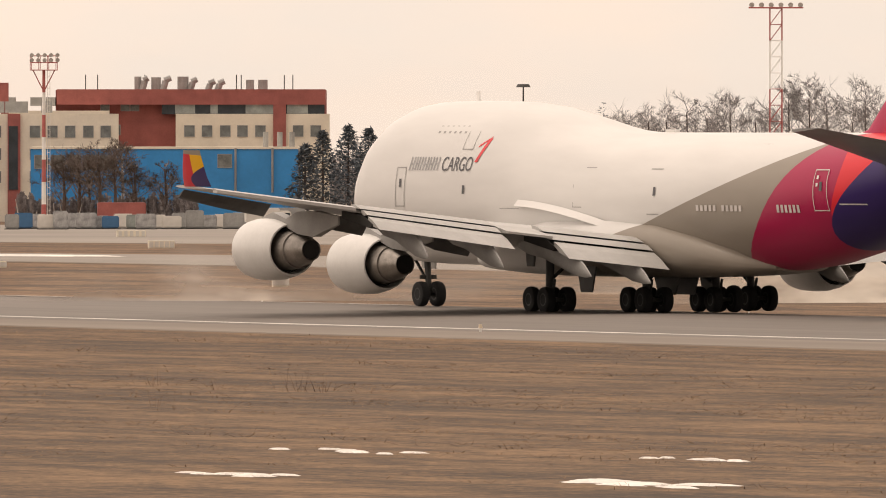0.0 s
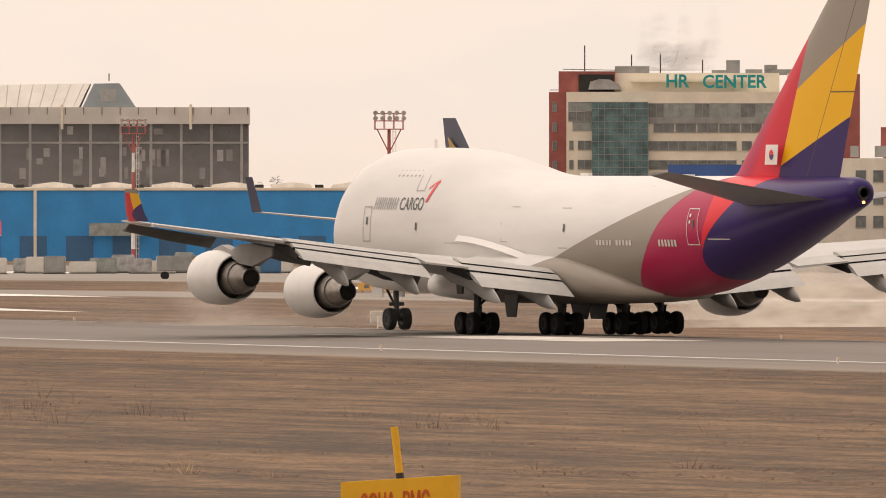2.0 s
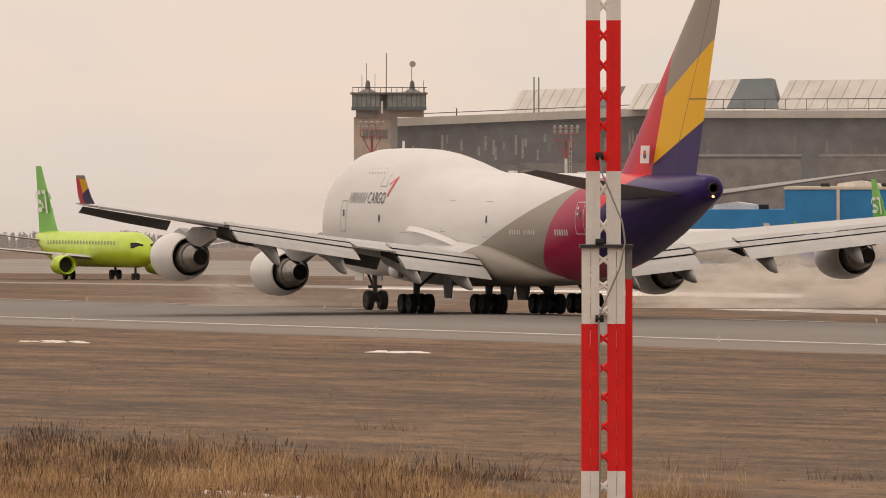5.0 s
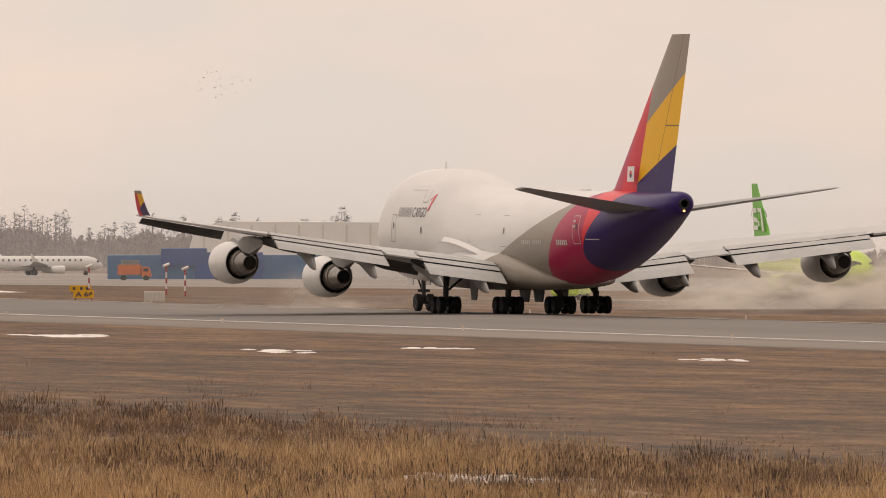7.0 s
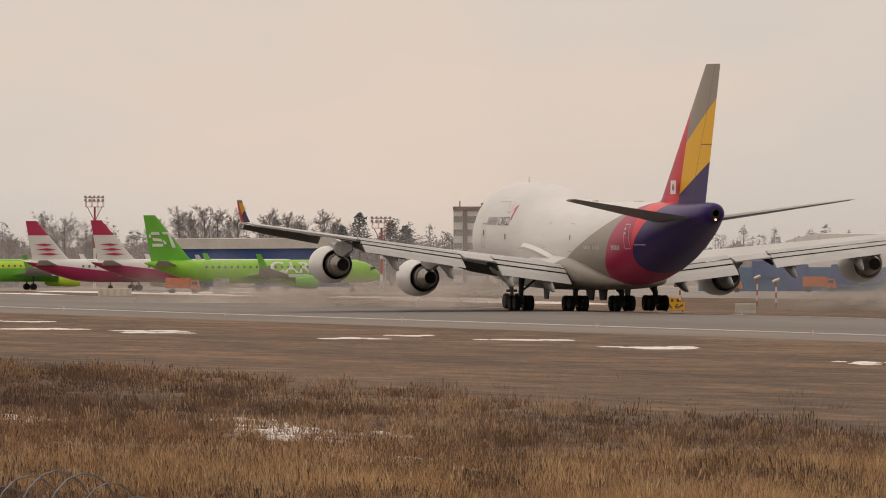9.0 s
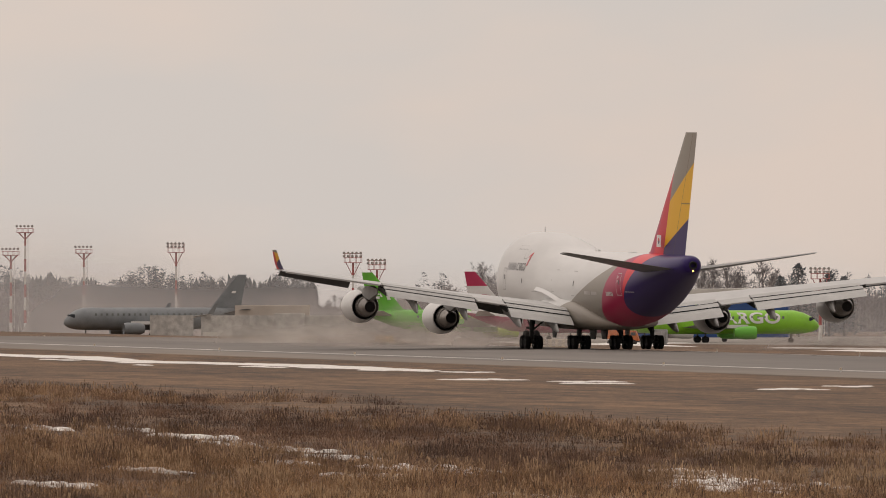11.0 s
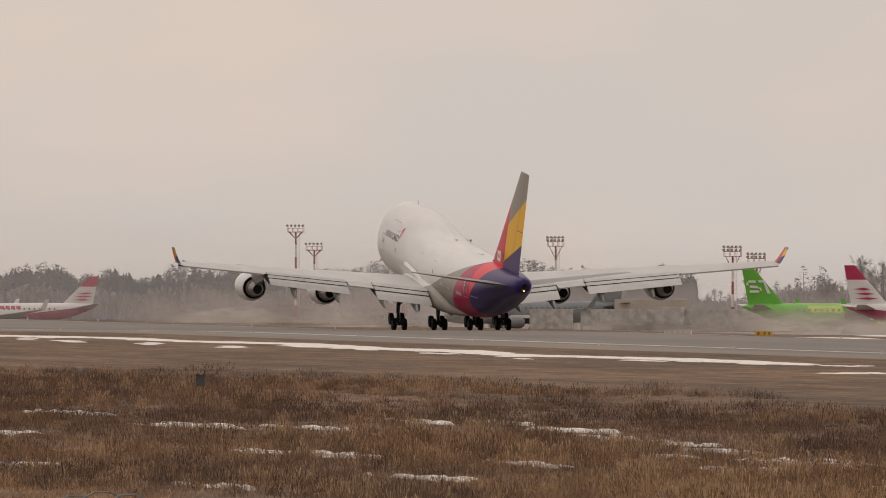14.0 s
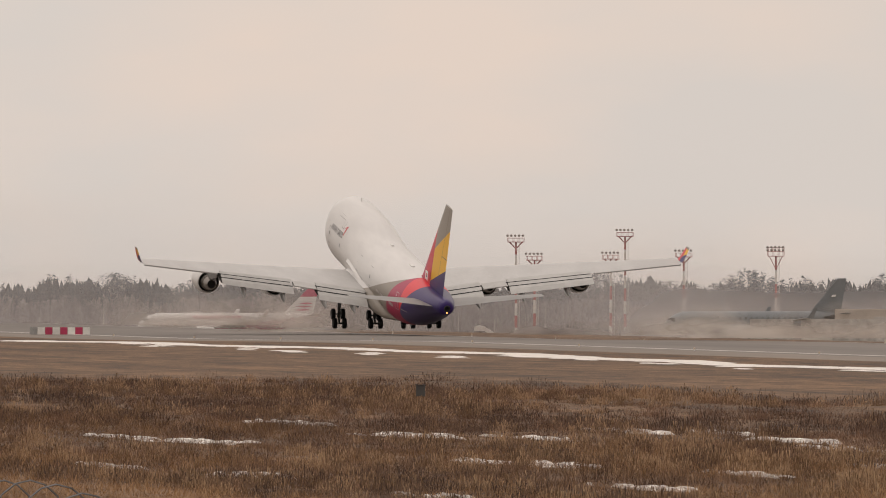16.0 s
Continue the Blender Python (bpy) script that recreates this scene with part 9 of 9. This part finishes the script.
# red and white lattice mast of the landing aid
def lattice_mast():
    x, y = 123.54, 332.8
    root = thing("lattice_mast", "red and white lattice mast with a cable and side conduit", "mast", pose(x, y, ground_z(x, y), 0, 0, -19.4))
    for z0, z1, w, key in ((0.15, 1.64, 0.43, "mast_cream"), (1.64, 5.22, 0.43, "signal_red"), (5.22, 7.08, 0.42, "mast_cream"), (7.14, 8.93, 0.32, "mast_cream"), (8.93, 12.6, 0.32, "signal_red"), (12.6, 16.2, 0.32, "mast_cream")):
        for sx, half in ((-w, 0.10), (w, 0.10), (-w * 0.48, w * 0.235), (w * 0.48, w * 0.235)):
            for sy in (-w, w):
                bm = B()
                box(bm, sx - half, sx + half, sy - 0.05, sy + 0.05, z0, z1)
                part("leg", bm, M[key], root, "painted angle-iron leg")
        steps = max(2, round((z1 - z0) / 0.72))
        for i in range(steps):
            za, zb = z0 + (z1 - z0) * i / steps, z0 + (z1 - z0) * (i + 1) / steps
            flip = 1 if i % 2 else -1
            for s in (-w, w):
                for p, q in (((-w * flip, s, za), (w * flip, s, zb)), ((w * flip, s, za), (-w * flip, s, zb)), ((s, -w * flip, za), (s, w * flip, zb))):
                    bm = B()
                    tube(bm, p, q, 0.042, 0.042, 5)
                    part("brace", bm, M[key], root)
    bm = B()
    box(bm, -0.58, 0.72, -0.58, 0.58, 7.07, 7.15)
    part("collar", bm, M["gear"], root, "dark steel collar plate")
    for z in (7.2, 5.35, 9.3):
        bm = B()
        tube(bm, (-0.2, -0.54, z), (0.0, -0.54, z), 0.09, 0.09, 8)
        part("clamp", bm, M["soot"], root)
    bm = B()
    box(bm, 0.54, 0.71, -0.1, 0.1, 0.1, 6.3)
    part("conduit", bm, M["signal_red"], root, "red side conduit")
    bm = B()
    box(bm, 0.54, 0.70, -0.1, 0.1, 6.3, 7.07)
    part("conduit", bm, M["duct"], root)
    pts = [(-0.1, -0.6, 9.3), (-0.05, -0.62, 8.9), (0.45, -0.62, 7.7), (0.52, -0.62, 7.2), (0.4, -0.62, 6.6), (-0.12, -0.6, 5.4), (-0.08, -0.6, 3.0), (-0.1, -0.6, 0.2)]
    bm = B()
    for a, b in zip(pts, pts[1:]):
        tube(bm, a, b, 0.022, 0.022, 5)
    part("cable", bm, M["duct"], root)
    bm = B()
    box(bm, -1.3, 1.3, -0.9, 0.9, -0.2, 0.15)
    part("footing", bm, M["white_wall"], root, "pale concrete footing")


lattice_mast()


def zone_sign():
    x, y = 126.5, 280.5
    root = thing("zone_sign", "yellow board with orange-brown lettering on a post", "sign", pose(x, y, ground_z(x, y), 0, 0, -37))
    bm = B()
    v = box(bm, -1.52, 1.52, -0.05, 0.45, -0.25, 1.12)
    for q in v[4:]:
        q.co.z += 0.065 * q.co.x
    part("board", bm, M["sign_yellow"], root)
    bm = B()
    tube(bm, (-0.02, 0.2, 1.12), (-0.17, 0.2, 2.44), 0.10, 0.10, 8)
    part("post", bm, M["sign_yellow"], root, "yellow post")
    bm = B()
    tube(bm, (0.0, 0.2, 1.0), (-0.035, 0.2, 1.26), 0.105, 0.105, 8)
    part("collar", bm, M["rim"], root, "dark collar at the foot of the post")
    for sx in (-1.1, 1.1):
        bm = B()
        tube(bm, (sx, 0.2, -0.6), (sx, 0.2, -0.2), 0.05, 0.05, 8)
        part("leg", bm, M["gear"], root)
    me = word_mesh("ЗОНА  РМС", 0.01)
    xs = [q.co.x for q in me.vertices]
    ys = [q.co.y for q in me.vertices]
    for q in me.vertices:
        a, b, c = q.co
        u = (a - min(xs)) / (max(xs) - min(xs))
        q.co = (-0.98 + 1.8 * u, -0.065 - c, 0.22 + (b - min(ys)) / (max(ys) - min(ys)) * 0.52 + 0.12 * u)
    me.materials.append(M["sign_ink"])
    ob = new("sign_letters", me)
    ob.parent = root
    for sx in (-1.75, 1.75):
        bm = B()
        tube(bm, (sx, 0.6, -0.2), (sx * 1.12, 0.6, 0.45), 0.03, 0.03, 6)
        tube(bm, (sx, 0.6, 0.42), (sx * 0.6, 0.6, 0.42), 0.025, 0.025, 6)
        part("brace", bm, M["gear"], root)


zone_sign()


def trestle(x, y, w, turn):
    root = thing("steel_trestle", "low rusty steel frame lying in the grass", "frame", pose(x, y, ground_z(x, y), 0, 0, turn))
    for a, b in (((-w / 2, 0, 0.62), (w / 2, 0, 0.68)), ((-w / 2, 0.5, 0.35), (w / 2, 0.5, 0.4)), ((-w / 2, 0, 0.0), (-w / 2, 0, 0.62)), ((w / 2, 0, 0.0), (w / 2, 0, 0.68)), ((-w / 2, 0, 0.62), (w * 0.1, 0.5, 0.1)), ((w / 2, 0, 0.68), (w * 0.2, 0.5, 0.1))):
        bm = B()
        tube(bm, a, b, 0.035, 0.035, 6)
        part("rail", bm, M["gear"], root)


trestle(128.1, 268.7, 4.4, -24)
snow_gun = thing("white_tank_trailer", "white curved chute trailer near the far woods", "trailer", pose(435.5, 2259.0, ground_z(435, 2259), 0, 0, -12))
bm = B()
rings(bm, [[(u, v, z + t) for v, t in ((-0.8, 0), (0.8, 0), (0.8, 0.5), (-0.8, 0.5))] for u, z in ((-2.1, 1.6), (-0.6, 1.7), (0.6, 1.3), (1.4, 0.6), (2.2, 0.05))])
part("chute", bm, M["white_wall"], snow_gun)
for sx in (-1.4, 0.2):
    bm = B()
    tube(bm, (sx, -0.7, 0.4), (sx, 0.7, 0.4), 0.4, 0.4, 12)
    part("wheel", bm, M["tyre"], snow_gun)
    bm = B()
    box(bm, sx - 0.08, sx + 0.08, -0.6, 0.6, 0.4, 1.7)
    part("leg", bm, M["gear"], snow_gun)
def boarding_stairs(x, y, turn):
    """Mobile stairs: a covered platform, a sloping flight with solid sides, and a small wheeled chassis."""
    root = thing("boarding_stairs", "white mobile boarding stairs parked beyond the runway", "boarding stairs", pose(x, y, ground_z(x, y), 0, 0, turn))
    prism(root, "canopy", [(-2.7, 2.0), (-2.6, 2.85), (-1.6, 3.1), (-0.5, 2.85), (-0.3, 2.0)], -0.9, 0.9, "tent_white", "white rounded canopy")
    for v in (-0.95, 0.85):
        prism(root, "side_panel", [(-0.6, 2.75), (0.5, 2.2), (2.7, 0.35), (2.1, 0.25), (0.3, 1.5), (-0.6, 1.9)], v, v + 0.1, "tent_white")
    for k in range(9):
        box_u, box_z = -0.4 + 0.3 * k, 1.95 - 0.2 * k
        slab(root, "step", box_u, box_u + 0.3, box_z - 0.05, box_z, -0.85, 0.85, "duct")
    slab(root, "chassis", -1.0, 2.2, 0.35, 0.6, -0.8, 0.8, "gear", "dark chassis")
    pipe(root, "prop", (-0.4, 0, 0.6), (-1.6, 0, 2.0), 0.09, "gear")
    for u in (-0.6, 1.7):
        for v in (-0.75, 0.75):
            pipe(root, "wheel", (u, v - 0.1, 0.33), (u, v + 0.1, 0.33), 0.33, "soot")


boarding_stairs(*spot(10.925, 2760), -10.9)
small_truck(*spot(10.27, 2640), 170, "red_fin", "navy_blue", "small blue service truck with a red cab")
fence = thing("striped_barrier", "row of red and white striped barrier blocks on the pavement", "barrier", pose(*spot(9.26, 1664), -0.55, 0, 0, -9.3))
for k in range(8):
    bm = B()
    u = -3.9 + k * 0.86
    rings(bm, [[(u + 0.02, v, z) for v, z in ((-0.28, 0), (0.28, 0), (0.16, 0.82), (-0.16, 0.82))], [(u + 0.84, v, z) for v, z in ((-0.28, 0), (0.28, 0), (0.16, 0.82), (-0.16, 0.82))]])
    part("block", bm, M["duct" if k == 0 else "mast_white" if k % 2 else "red_fin"], fence)
# ---------------------------------------------------------------- runway paint
for k in range(60):
    y0 = 118 + k * 35
    strip("centreline_dash", 304.6, 305.6, y0, y0 + 20, 0.062, M["line"], "white painted runway centreline dash", "marking", cols=1)
for x0 in (290.0, 316.0):
    strip("aiming_mark", x0, x0 + 7.5, 625, 662, 0.062, M["line"], "broad white aiming point bar on the runway", "marking", cols=2)


# ---------------------------------------------------------------- snow
def snow_patches():
    rng = random.Random(31)
    vs, fs = [], []

    def blob(x, y, rx, ry, tall=0.12):
        n = 22
        ph = [rng.uniform(0, 6.28) for _ in range(4)]
        k = len(vs)
        vs.append((x, y, ground_z(x, y) + tall))
        for f, up in ((0.6, 0.85), (1.0, -0.05)):
            for i in range(n):
                a = 2 * math.pi * i / n
                r = f * (1 + 0.28 * math.sin(2 * a + ph[0]) + 0.22 * math.sin(5 * a + ph[1]) + 0.2 * math.sin(9 * a + ph[2]))
                px, py = x + rx * r * math.cos(a), y + ry * r * math.sin(a)
                vs.append((px, py, ground_z(px, py) + tall * up))
        for i in range(n):
            j = (i + 1) % n
            fs.append((k, k + 1 + i, k + 1 + j))
            fs.append((k + 1 + i, k + 1 + n + i, k + 1 + n + j, k + 1 + j))

    for x, y, r in SNOW_NEAR:
        blob(x, y, r * 0.5, r * 1.2, 0.05)
        for q in range(9):
            blob(x + rng.uniform(-1, 1) * r * 1.2, y + rng.uniform(-4, 4), r * rng.uniform(0.2, 0.5), r * rng.uniform(0.4, 1.0), 0.05)
    for y in range(1040, 1480, 7):
        wob = 2.2 * math.sin(y * 0.021) + 1.5 * math.sin(y * 0.077)
        blob(240.5 + wob - 0.012 * max(0, y - 1200), y + rng.uniform(-3, 3), rng.uniform(1.2, 2.6), rng.uniform(6, 13), 0.1)
        if rng.random() < 0.45:
            blob(234 + rng.uniform(-5, 4), y, rng.uniform(0.4, 1.1), rng.uniform(2, 6), 0.06)
    for bearing, dist, wide in SNOW_WEEDS:
        x, y = spot(bearing, dist)
        for q in range(int(14 + wide * 14)):
            u = rng.gauss(0, 0.55)
            blob(x + u * wide, y + rng.gauss(0, 0.5) * 0.011 * dist, wide * rng.uniform(0.04, 0.22), dist * rng.uniform(0.001, 0.0045), rng.uniform(0.06, 0.2))
    # drifts beyond the runway
    for x, y, rx, ry in ((425, 1085, 7, 60), (362, 900, 5, 40), (410, 1090, 8, 40), (430, 1180, 6, 50), (470, 1010, 8, 34), (455, 940, 6, 22), (520, 1150, 10, 26), (345, 1500, 5, 30), (400, 1650, 9, 40), (470, 1900, 10, 40), (520, 2200, 10, 60), (505, 2150, 9, 50), (560, 2260, 8, 30), (360, 1330, 8, 30), (380, 1450, 8, 30), (600, 1290, 8, 20), (640, 1600, 14, 40)):
        for q in range(4):
            blob(x + rng.uniform(-0.5, 0.5) * rx, y + rng.uniform(-0.6, 0.6) * ry, rx * rng.uniform(0.3, 0.7), ry * rng.uniform(0.3, 0.8), 0.16)
    tagged(as_object("snow", vs, fs, M["snow"]), "thin patches of old snow on the grass", "snow", kind="stuff")


# bearing, distance and half width of the drifts among the weeds
SNOW_WEEDS = [(17.34, 444, 1.2), (17.93, 421, 0.2), (18.37, 414, 0.6), (18.92, 398, 0.7), (19.06, 394, 0.5), (17.68, 440, 0.3), (19.53, 386, 0.4), (12.85, 572, 1.0),
              (13.08, 583, 0.8), (14.27, 556, 1.5), (14.05, 583, 0.9), (14.18, 543, 0.8), (13.43, 524, 0.8), (13.74, 521, 0.6), (14.63, 497, 0.8), (14.85, 481, 0.6),
              (15.65, 486, 0.8), (12.70, 622, 0.5), (10.17, 762, 0.9), (10.62, 711, 1.4), (11.14, 698, 0.8), (11.44, 728, 0.8), (11.84, 719, 0.6), (12.13, 690, 0.8),
              (12.24, 666, 0.4), (12.50, 648, 0.5), (10.90, 622, 0.7), (11.19, 612, 1.2), (11.91, 589, 0.5), (10.00, 583, 1.4), (12.92, 594, 1.1), (13.11, 592, 0.5),
              (12.50, 606, 0.5), (11.56, 552, 0.7), (10.77, 533, 0.4), (9.50, 703, 0.5), (9.42, 611, 0.6), (9.77, 689, 1.3)]
SNOW_NEAR = [(156.2, 290.6, 0.6), (146.2, 255.2, 1.2), (141.7, 268.8, 0.7), (160.1, 277.3, 0.5), (235.2, 714.4, 0.6), (237.3, 667.0, 1.0), (234.0, 834.1, 1.7), (225.5, 761.3, 0.9), (236.1, 766.5, 1.0), (234.0, 710.6, 0.6),
             (228.1, 936.8, 1.5), (230.6, 896.9, 1.4), (239.8, 913.0, 1.3), (239.2, 884.2, 2.1), (235.6, 839.7, 1.7), (239.4, 1022.8, 1.6), (227.0, 966.1, 2.3), (222.8, 752.0, 0.9), (139.7, 556.8, 1.6), (135.2, 531.1, 1.1),
             (125.4, 479.9, 1.2), (231.1, 948.6, 1.7), (101.2, 575.4, 1.8)]
snow_patches()


# ---------------------------------------------------------------- grass and weeds
def lumpy(x, y, cell, seed):
    """Smooth random field over the plan, 0 to 1."""
    g = np.random.default_rng(seed).random((257, 257))
    u, v = x / cell[0] % 256, y / cell[1] % 256
    i, j = u.astype(int), v.astype(int)
    f, h = u - i, v - j
    f, h = f * f * (3 - 2 * f), h * h * (3 - 2 * h)
    return (g[i, j] * (1 - f) + g[i + 1, j] * f) * (1 - h) + (g[i, j + 1] * (1 - f) + g[i + 1, j + 1] * f) * h


def blades(name, label, key, count, area, seed, tall, lean, wide, cell, least, per=7, bush=0.15, wild=True):
    """Bushy tufts of thin blades as one mass, thick where the field of clumps is high, with gaps between."""
    g = np.random.default_rng(seed)
    x0, x1, y0, y1 = area
    x, y = g.uniform(x0, x1, count), y0 * (y1 / y0) ** g.random(count)
    dense = 0.55 * lumpy(x, y, cell, seed) + 0.45 * lumpy(x, y, (cell[0] * 0.23, cell[1] * 0.27), seed + 1)
    rim = np.minimum(1, np.minimum(x - x0, x1 - x) / 9)
    if wild:
        rim = np.minimum(rim, np.clip((y - 335 - 2.3 * (x - 130)) / 25, 0, 1))
        rim = np.minimum(rim, np.clip((np.minimum(150 + 0.1 * (y - 430), 190) - x) / 10, 0, 1))
    keep = dense * (0.4 + 0.6 * rim) + g.normal(0, 0.035, count) > least
    x, y, dense = x[keep], y[keep], dense[keep]
    n = len(x)
    z = np.array([ground_z(a, b) for a, b in zip(x.tolist(), y.tolist())]) - 0.02
    base = np.repeat(np.stack([x, y, z], 1), per, axis=0)
    m = len(base)
    aside = g.normal(0, 1, (m, 2)) * bush
    base[:, :2] += aside
    size = g.uniform(0.35, 1.15, n) ** 1.5 * (0.4 + 2.6 * np.clip(dense - least, 0, 0.3))
    h = tall * g.uniform(0.3, 1.0, m) * np.repeat(size, per)
    a = g.uniform(0, 2 * np.pi, m)
    k = lean * g.uniform(0.2, 1.6, m) * h
    tip = base + np.stack([np.cos(a) * k + aside[:, 0] * 0.8, np.sin(a) * k + aside[:, 1] * 0.8, h], 1)
    w = wide * g.uniform(0.6, 1.4, m)
    off = np.stack([w * 0.92, -w * 0.38, np.zeros(m)], 1)
    v = np.empty((m * 3, 3))
    v[0::3], v[1::3], v[2::3] = base - off, base + off, tip
    me = bpy.data.meshes.new(name)
    me.from_pydata(v.tolist(), [], np.arange(m * 3).reshape(-1, 3).tolist())
    me.materials.append(M[key])
    tagged(new(name, me), label, "grass", kind="stuff")


def bushes(name, label, key, count, stems, area, seed, tall, wide, blade, cell, least):
    """Rounded clumps of dead stalks with ragged heads, standing in drifts with gaps between."""
    g = np.random.default_rng(seed)
    x0, x1, y0, y1 = area
    x, y = g.uniform(x0, x1, count), y0 * (y1 / y0) ** g.random(count)
    dense = 0.6 * lumpy(x, y, cell, seed) + 0.4 * lumpy(x, y, (cell[0] * 0.3, cell[1] * 0.3), seed + 1)
    edge = np.minimum(150 + 0.1 * (y - 430), 190) - x
    keep = (dense > least) & (edge > g.uniform(0, 9, count)) & (y - 335 - 2.3 * (x - 130) > 30)
    x, y = x[keep], y[keep]
    n = len(x)
    z = np.array([ground_z(a, b) for a, b in zip(x.tolist(), y.tolist())]) - 0.02
    big = g.uniform(0.45, 1.0, n) ** 1.3
    r, a = np.sqrt(g.random(n * stems)), g.uniform(0, 2 * np.pi, n * stems)
    m = n * stems
    spread = np.repeat(wide * big, stems)
    ox, oy = r * np.cos(a) * spread, r * np.sin(a) * spread
    base = np.repeat(np.stack([x, y, z], 1), stems, axis=0)
    base[:, 0] += ox
    base[:, 1] += oy
    h = np.repeat(tall * big, stems) * (1 - 0.6 * r ** 2) * g.uniform(0.35, 1.05, m)
    tip = base + np.stack([ox * 0.12 + g.normal(0, 0.13, m) * h, oy * 0.12 + g.normal(0, 0.13, m) * h, h], 1)
    w = blade * g.uniform(0.6, 1.5, m)
    # a third of the stalks carry a ragged head, which is broad above and thin below
    head = g.random(m) < 0.35
    foot = np.where(head[:, None], base + (tip - base) * g.uniform(0.3, 0.7, m)[:, None], base)
    off = np.stack([w * 0.92, -w * 0.38, g.normal(0, 0.3, m) * w], 1)
    v = np.empty((m * 3, 3))
    v[0::3] = np.where(head[:, None], tip - off * 2.2, foot - off)
    v[1::3] = np.where(head[:, None], tip + off * 2.2 + np.stack([np.zeros(m), np.zeros(m), g.normal(0, 0.06, m)], 1), foot + off)
    v[2::3] = np.where(head[:, None], foot, tip)
    me = bpy.data.meshes.new(name)
    me.from_pydata(v.tolist(), [], np.arange(m * 3).reshape(-1, 3).tolist())
    me.materials.append(M[key])
    tagged(new(name, me), label, "weeds", kind="stuff")


blades("weeds", "dense dry brown weeds on the unmown strip", "weed", 68000, (92, 196, 335, 1000), 5, 0.66, 0.35, 0.006, (7, 22), 0.38, 11, 0.25)
bushes("weeds", "dark brown bushy dead weeds in drifts", "weed_dark", 4600, 130, (92, 190, 340, 1000), 31, 0.95, 1.5, 0.0055, (16, 60), 0.47)
bushes("weeds", "brown dead weeds with ragged heads", "weed", 4200, 90, (92, 190, 340, 1000), 32, 0.9, 1.2, 0.005, (11, 40), 0.47)
bushes("tall_grass", "pale dry straw clumps among the weeds", "straw", 5200, 100, (92, 190, 335, 1000), 8, 1.0, 1.0, 0.0085, (12, 50), 0.50)
blades("tall_grass", "rust-brown dry grass by the bank", "rust", 40000, (66, 132, 330, 960), 15, 0.75, 0.6, 0.0075, (14, 60), 0.30, 9, 0.28, False)
blades("tall_grass", "warm straw-coloured tussocks at the foot of the bank", "straw_warm", 26000, (96, 150, 325, 480), 77, 0.95, 0.45, 0.0075, (5, 9), 0.40, 11, 0.22)
blades("mown_grass", "short dry mown grass stubble", "straw_dull", 70000, (140, 256, 225, 760), 21, 0.12, 0.9, 0.012, (2.5, 30), 0.43, 5, 0.3, False)


def service_box(x, y):
    """A small dark cabinet on a post among the weeds."""
    root = thing("service_box", "small dark steel service box standing among weeds", "box", pose(x, y, ground_z(x, y), 0, 0, -11))
    bm = B()
    tube(bm, (0, 0, -0.1), (0, 0, 0.6), 0.04, 0.04, 8)
    part("post", bm, M["rim"], root)
    bm = B()
    box(bm, -0.27, 0.27, -0.15, 0.15, 0.55, 1.2)
    bmesh.ops.bevel(bm, geom=bm.edges[:], offset=0.02, segments=1, affect="EDGES")
    part("cabinet", bm, M["slat"], root)
    bm = B()
    box(bm, -0.31, 0.31, -0.19, 0.19, 1.2, 1.24)
    part("lid", bm, M["rim"], root)


service_box(*spot(10.66, 850))


# ---------------------------------------------------------------- razor wire by the bank
def razor_wire():
    root = thing("razor_wire", "grey coils of razor wire along the near fence", "razor wire")
    for row in range(2):
        vs, fs = [], []
        prev = None
        for i in range(2400):
            t = i / 2400
            b = radians(7 + 12 * t)
            d = 62.0 + (row % 2) * 0.8
            cx, cy = d * math.sin(b), d * math.cos(b)
            a = i * (0.30 + 0.02 * row) + row
            r = 0.33 + 0.05 * math.sin(i * 0.031 + row)
            z = 7.56 - 0.062 * (math.degrees(b) - 11) + r * math.sin(a) - (row % 2) * 0.15 + 0.06 * math.sin(i * 0.021 + row) + 0.05 * math.sin(i * 0.006)
            p = Vector((cx + r * math.cos(a) * 0.75, cy + r * math.cos(a) * 0.66, z))
            if prev is not None:
                cones(vs, fs, prev, p, 0.004, 0.004, 4)
            prev = p
        as_object("coil", vs, fs, M["wire"], root)

    for k in range(9):
        b = radians(7.3 + 1.6 * k)
        x, y = 62.4 * math.sin(b), 62.4 * math.cos(b)
        bm = B()
        tube(bm, (x, y, ground_z(x, y) - 0.2), (x, y, 7.2 - 0.062 * (math.degrees(b) - 11)), 0.025, 0.025, 6)
        part("fence_post", bm, M["wire"], root)


razor_wire()
motions()
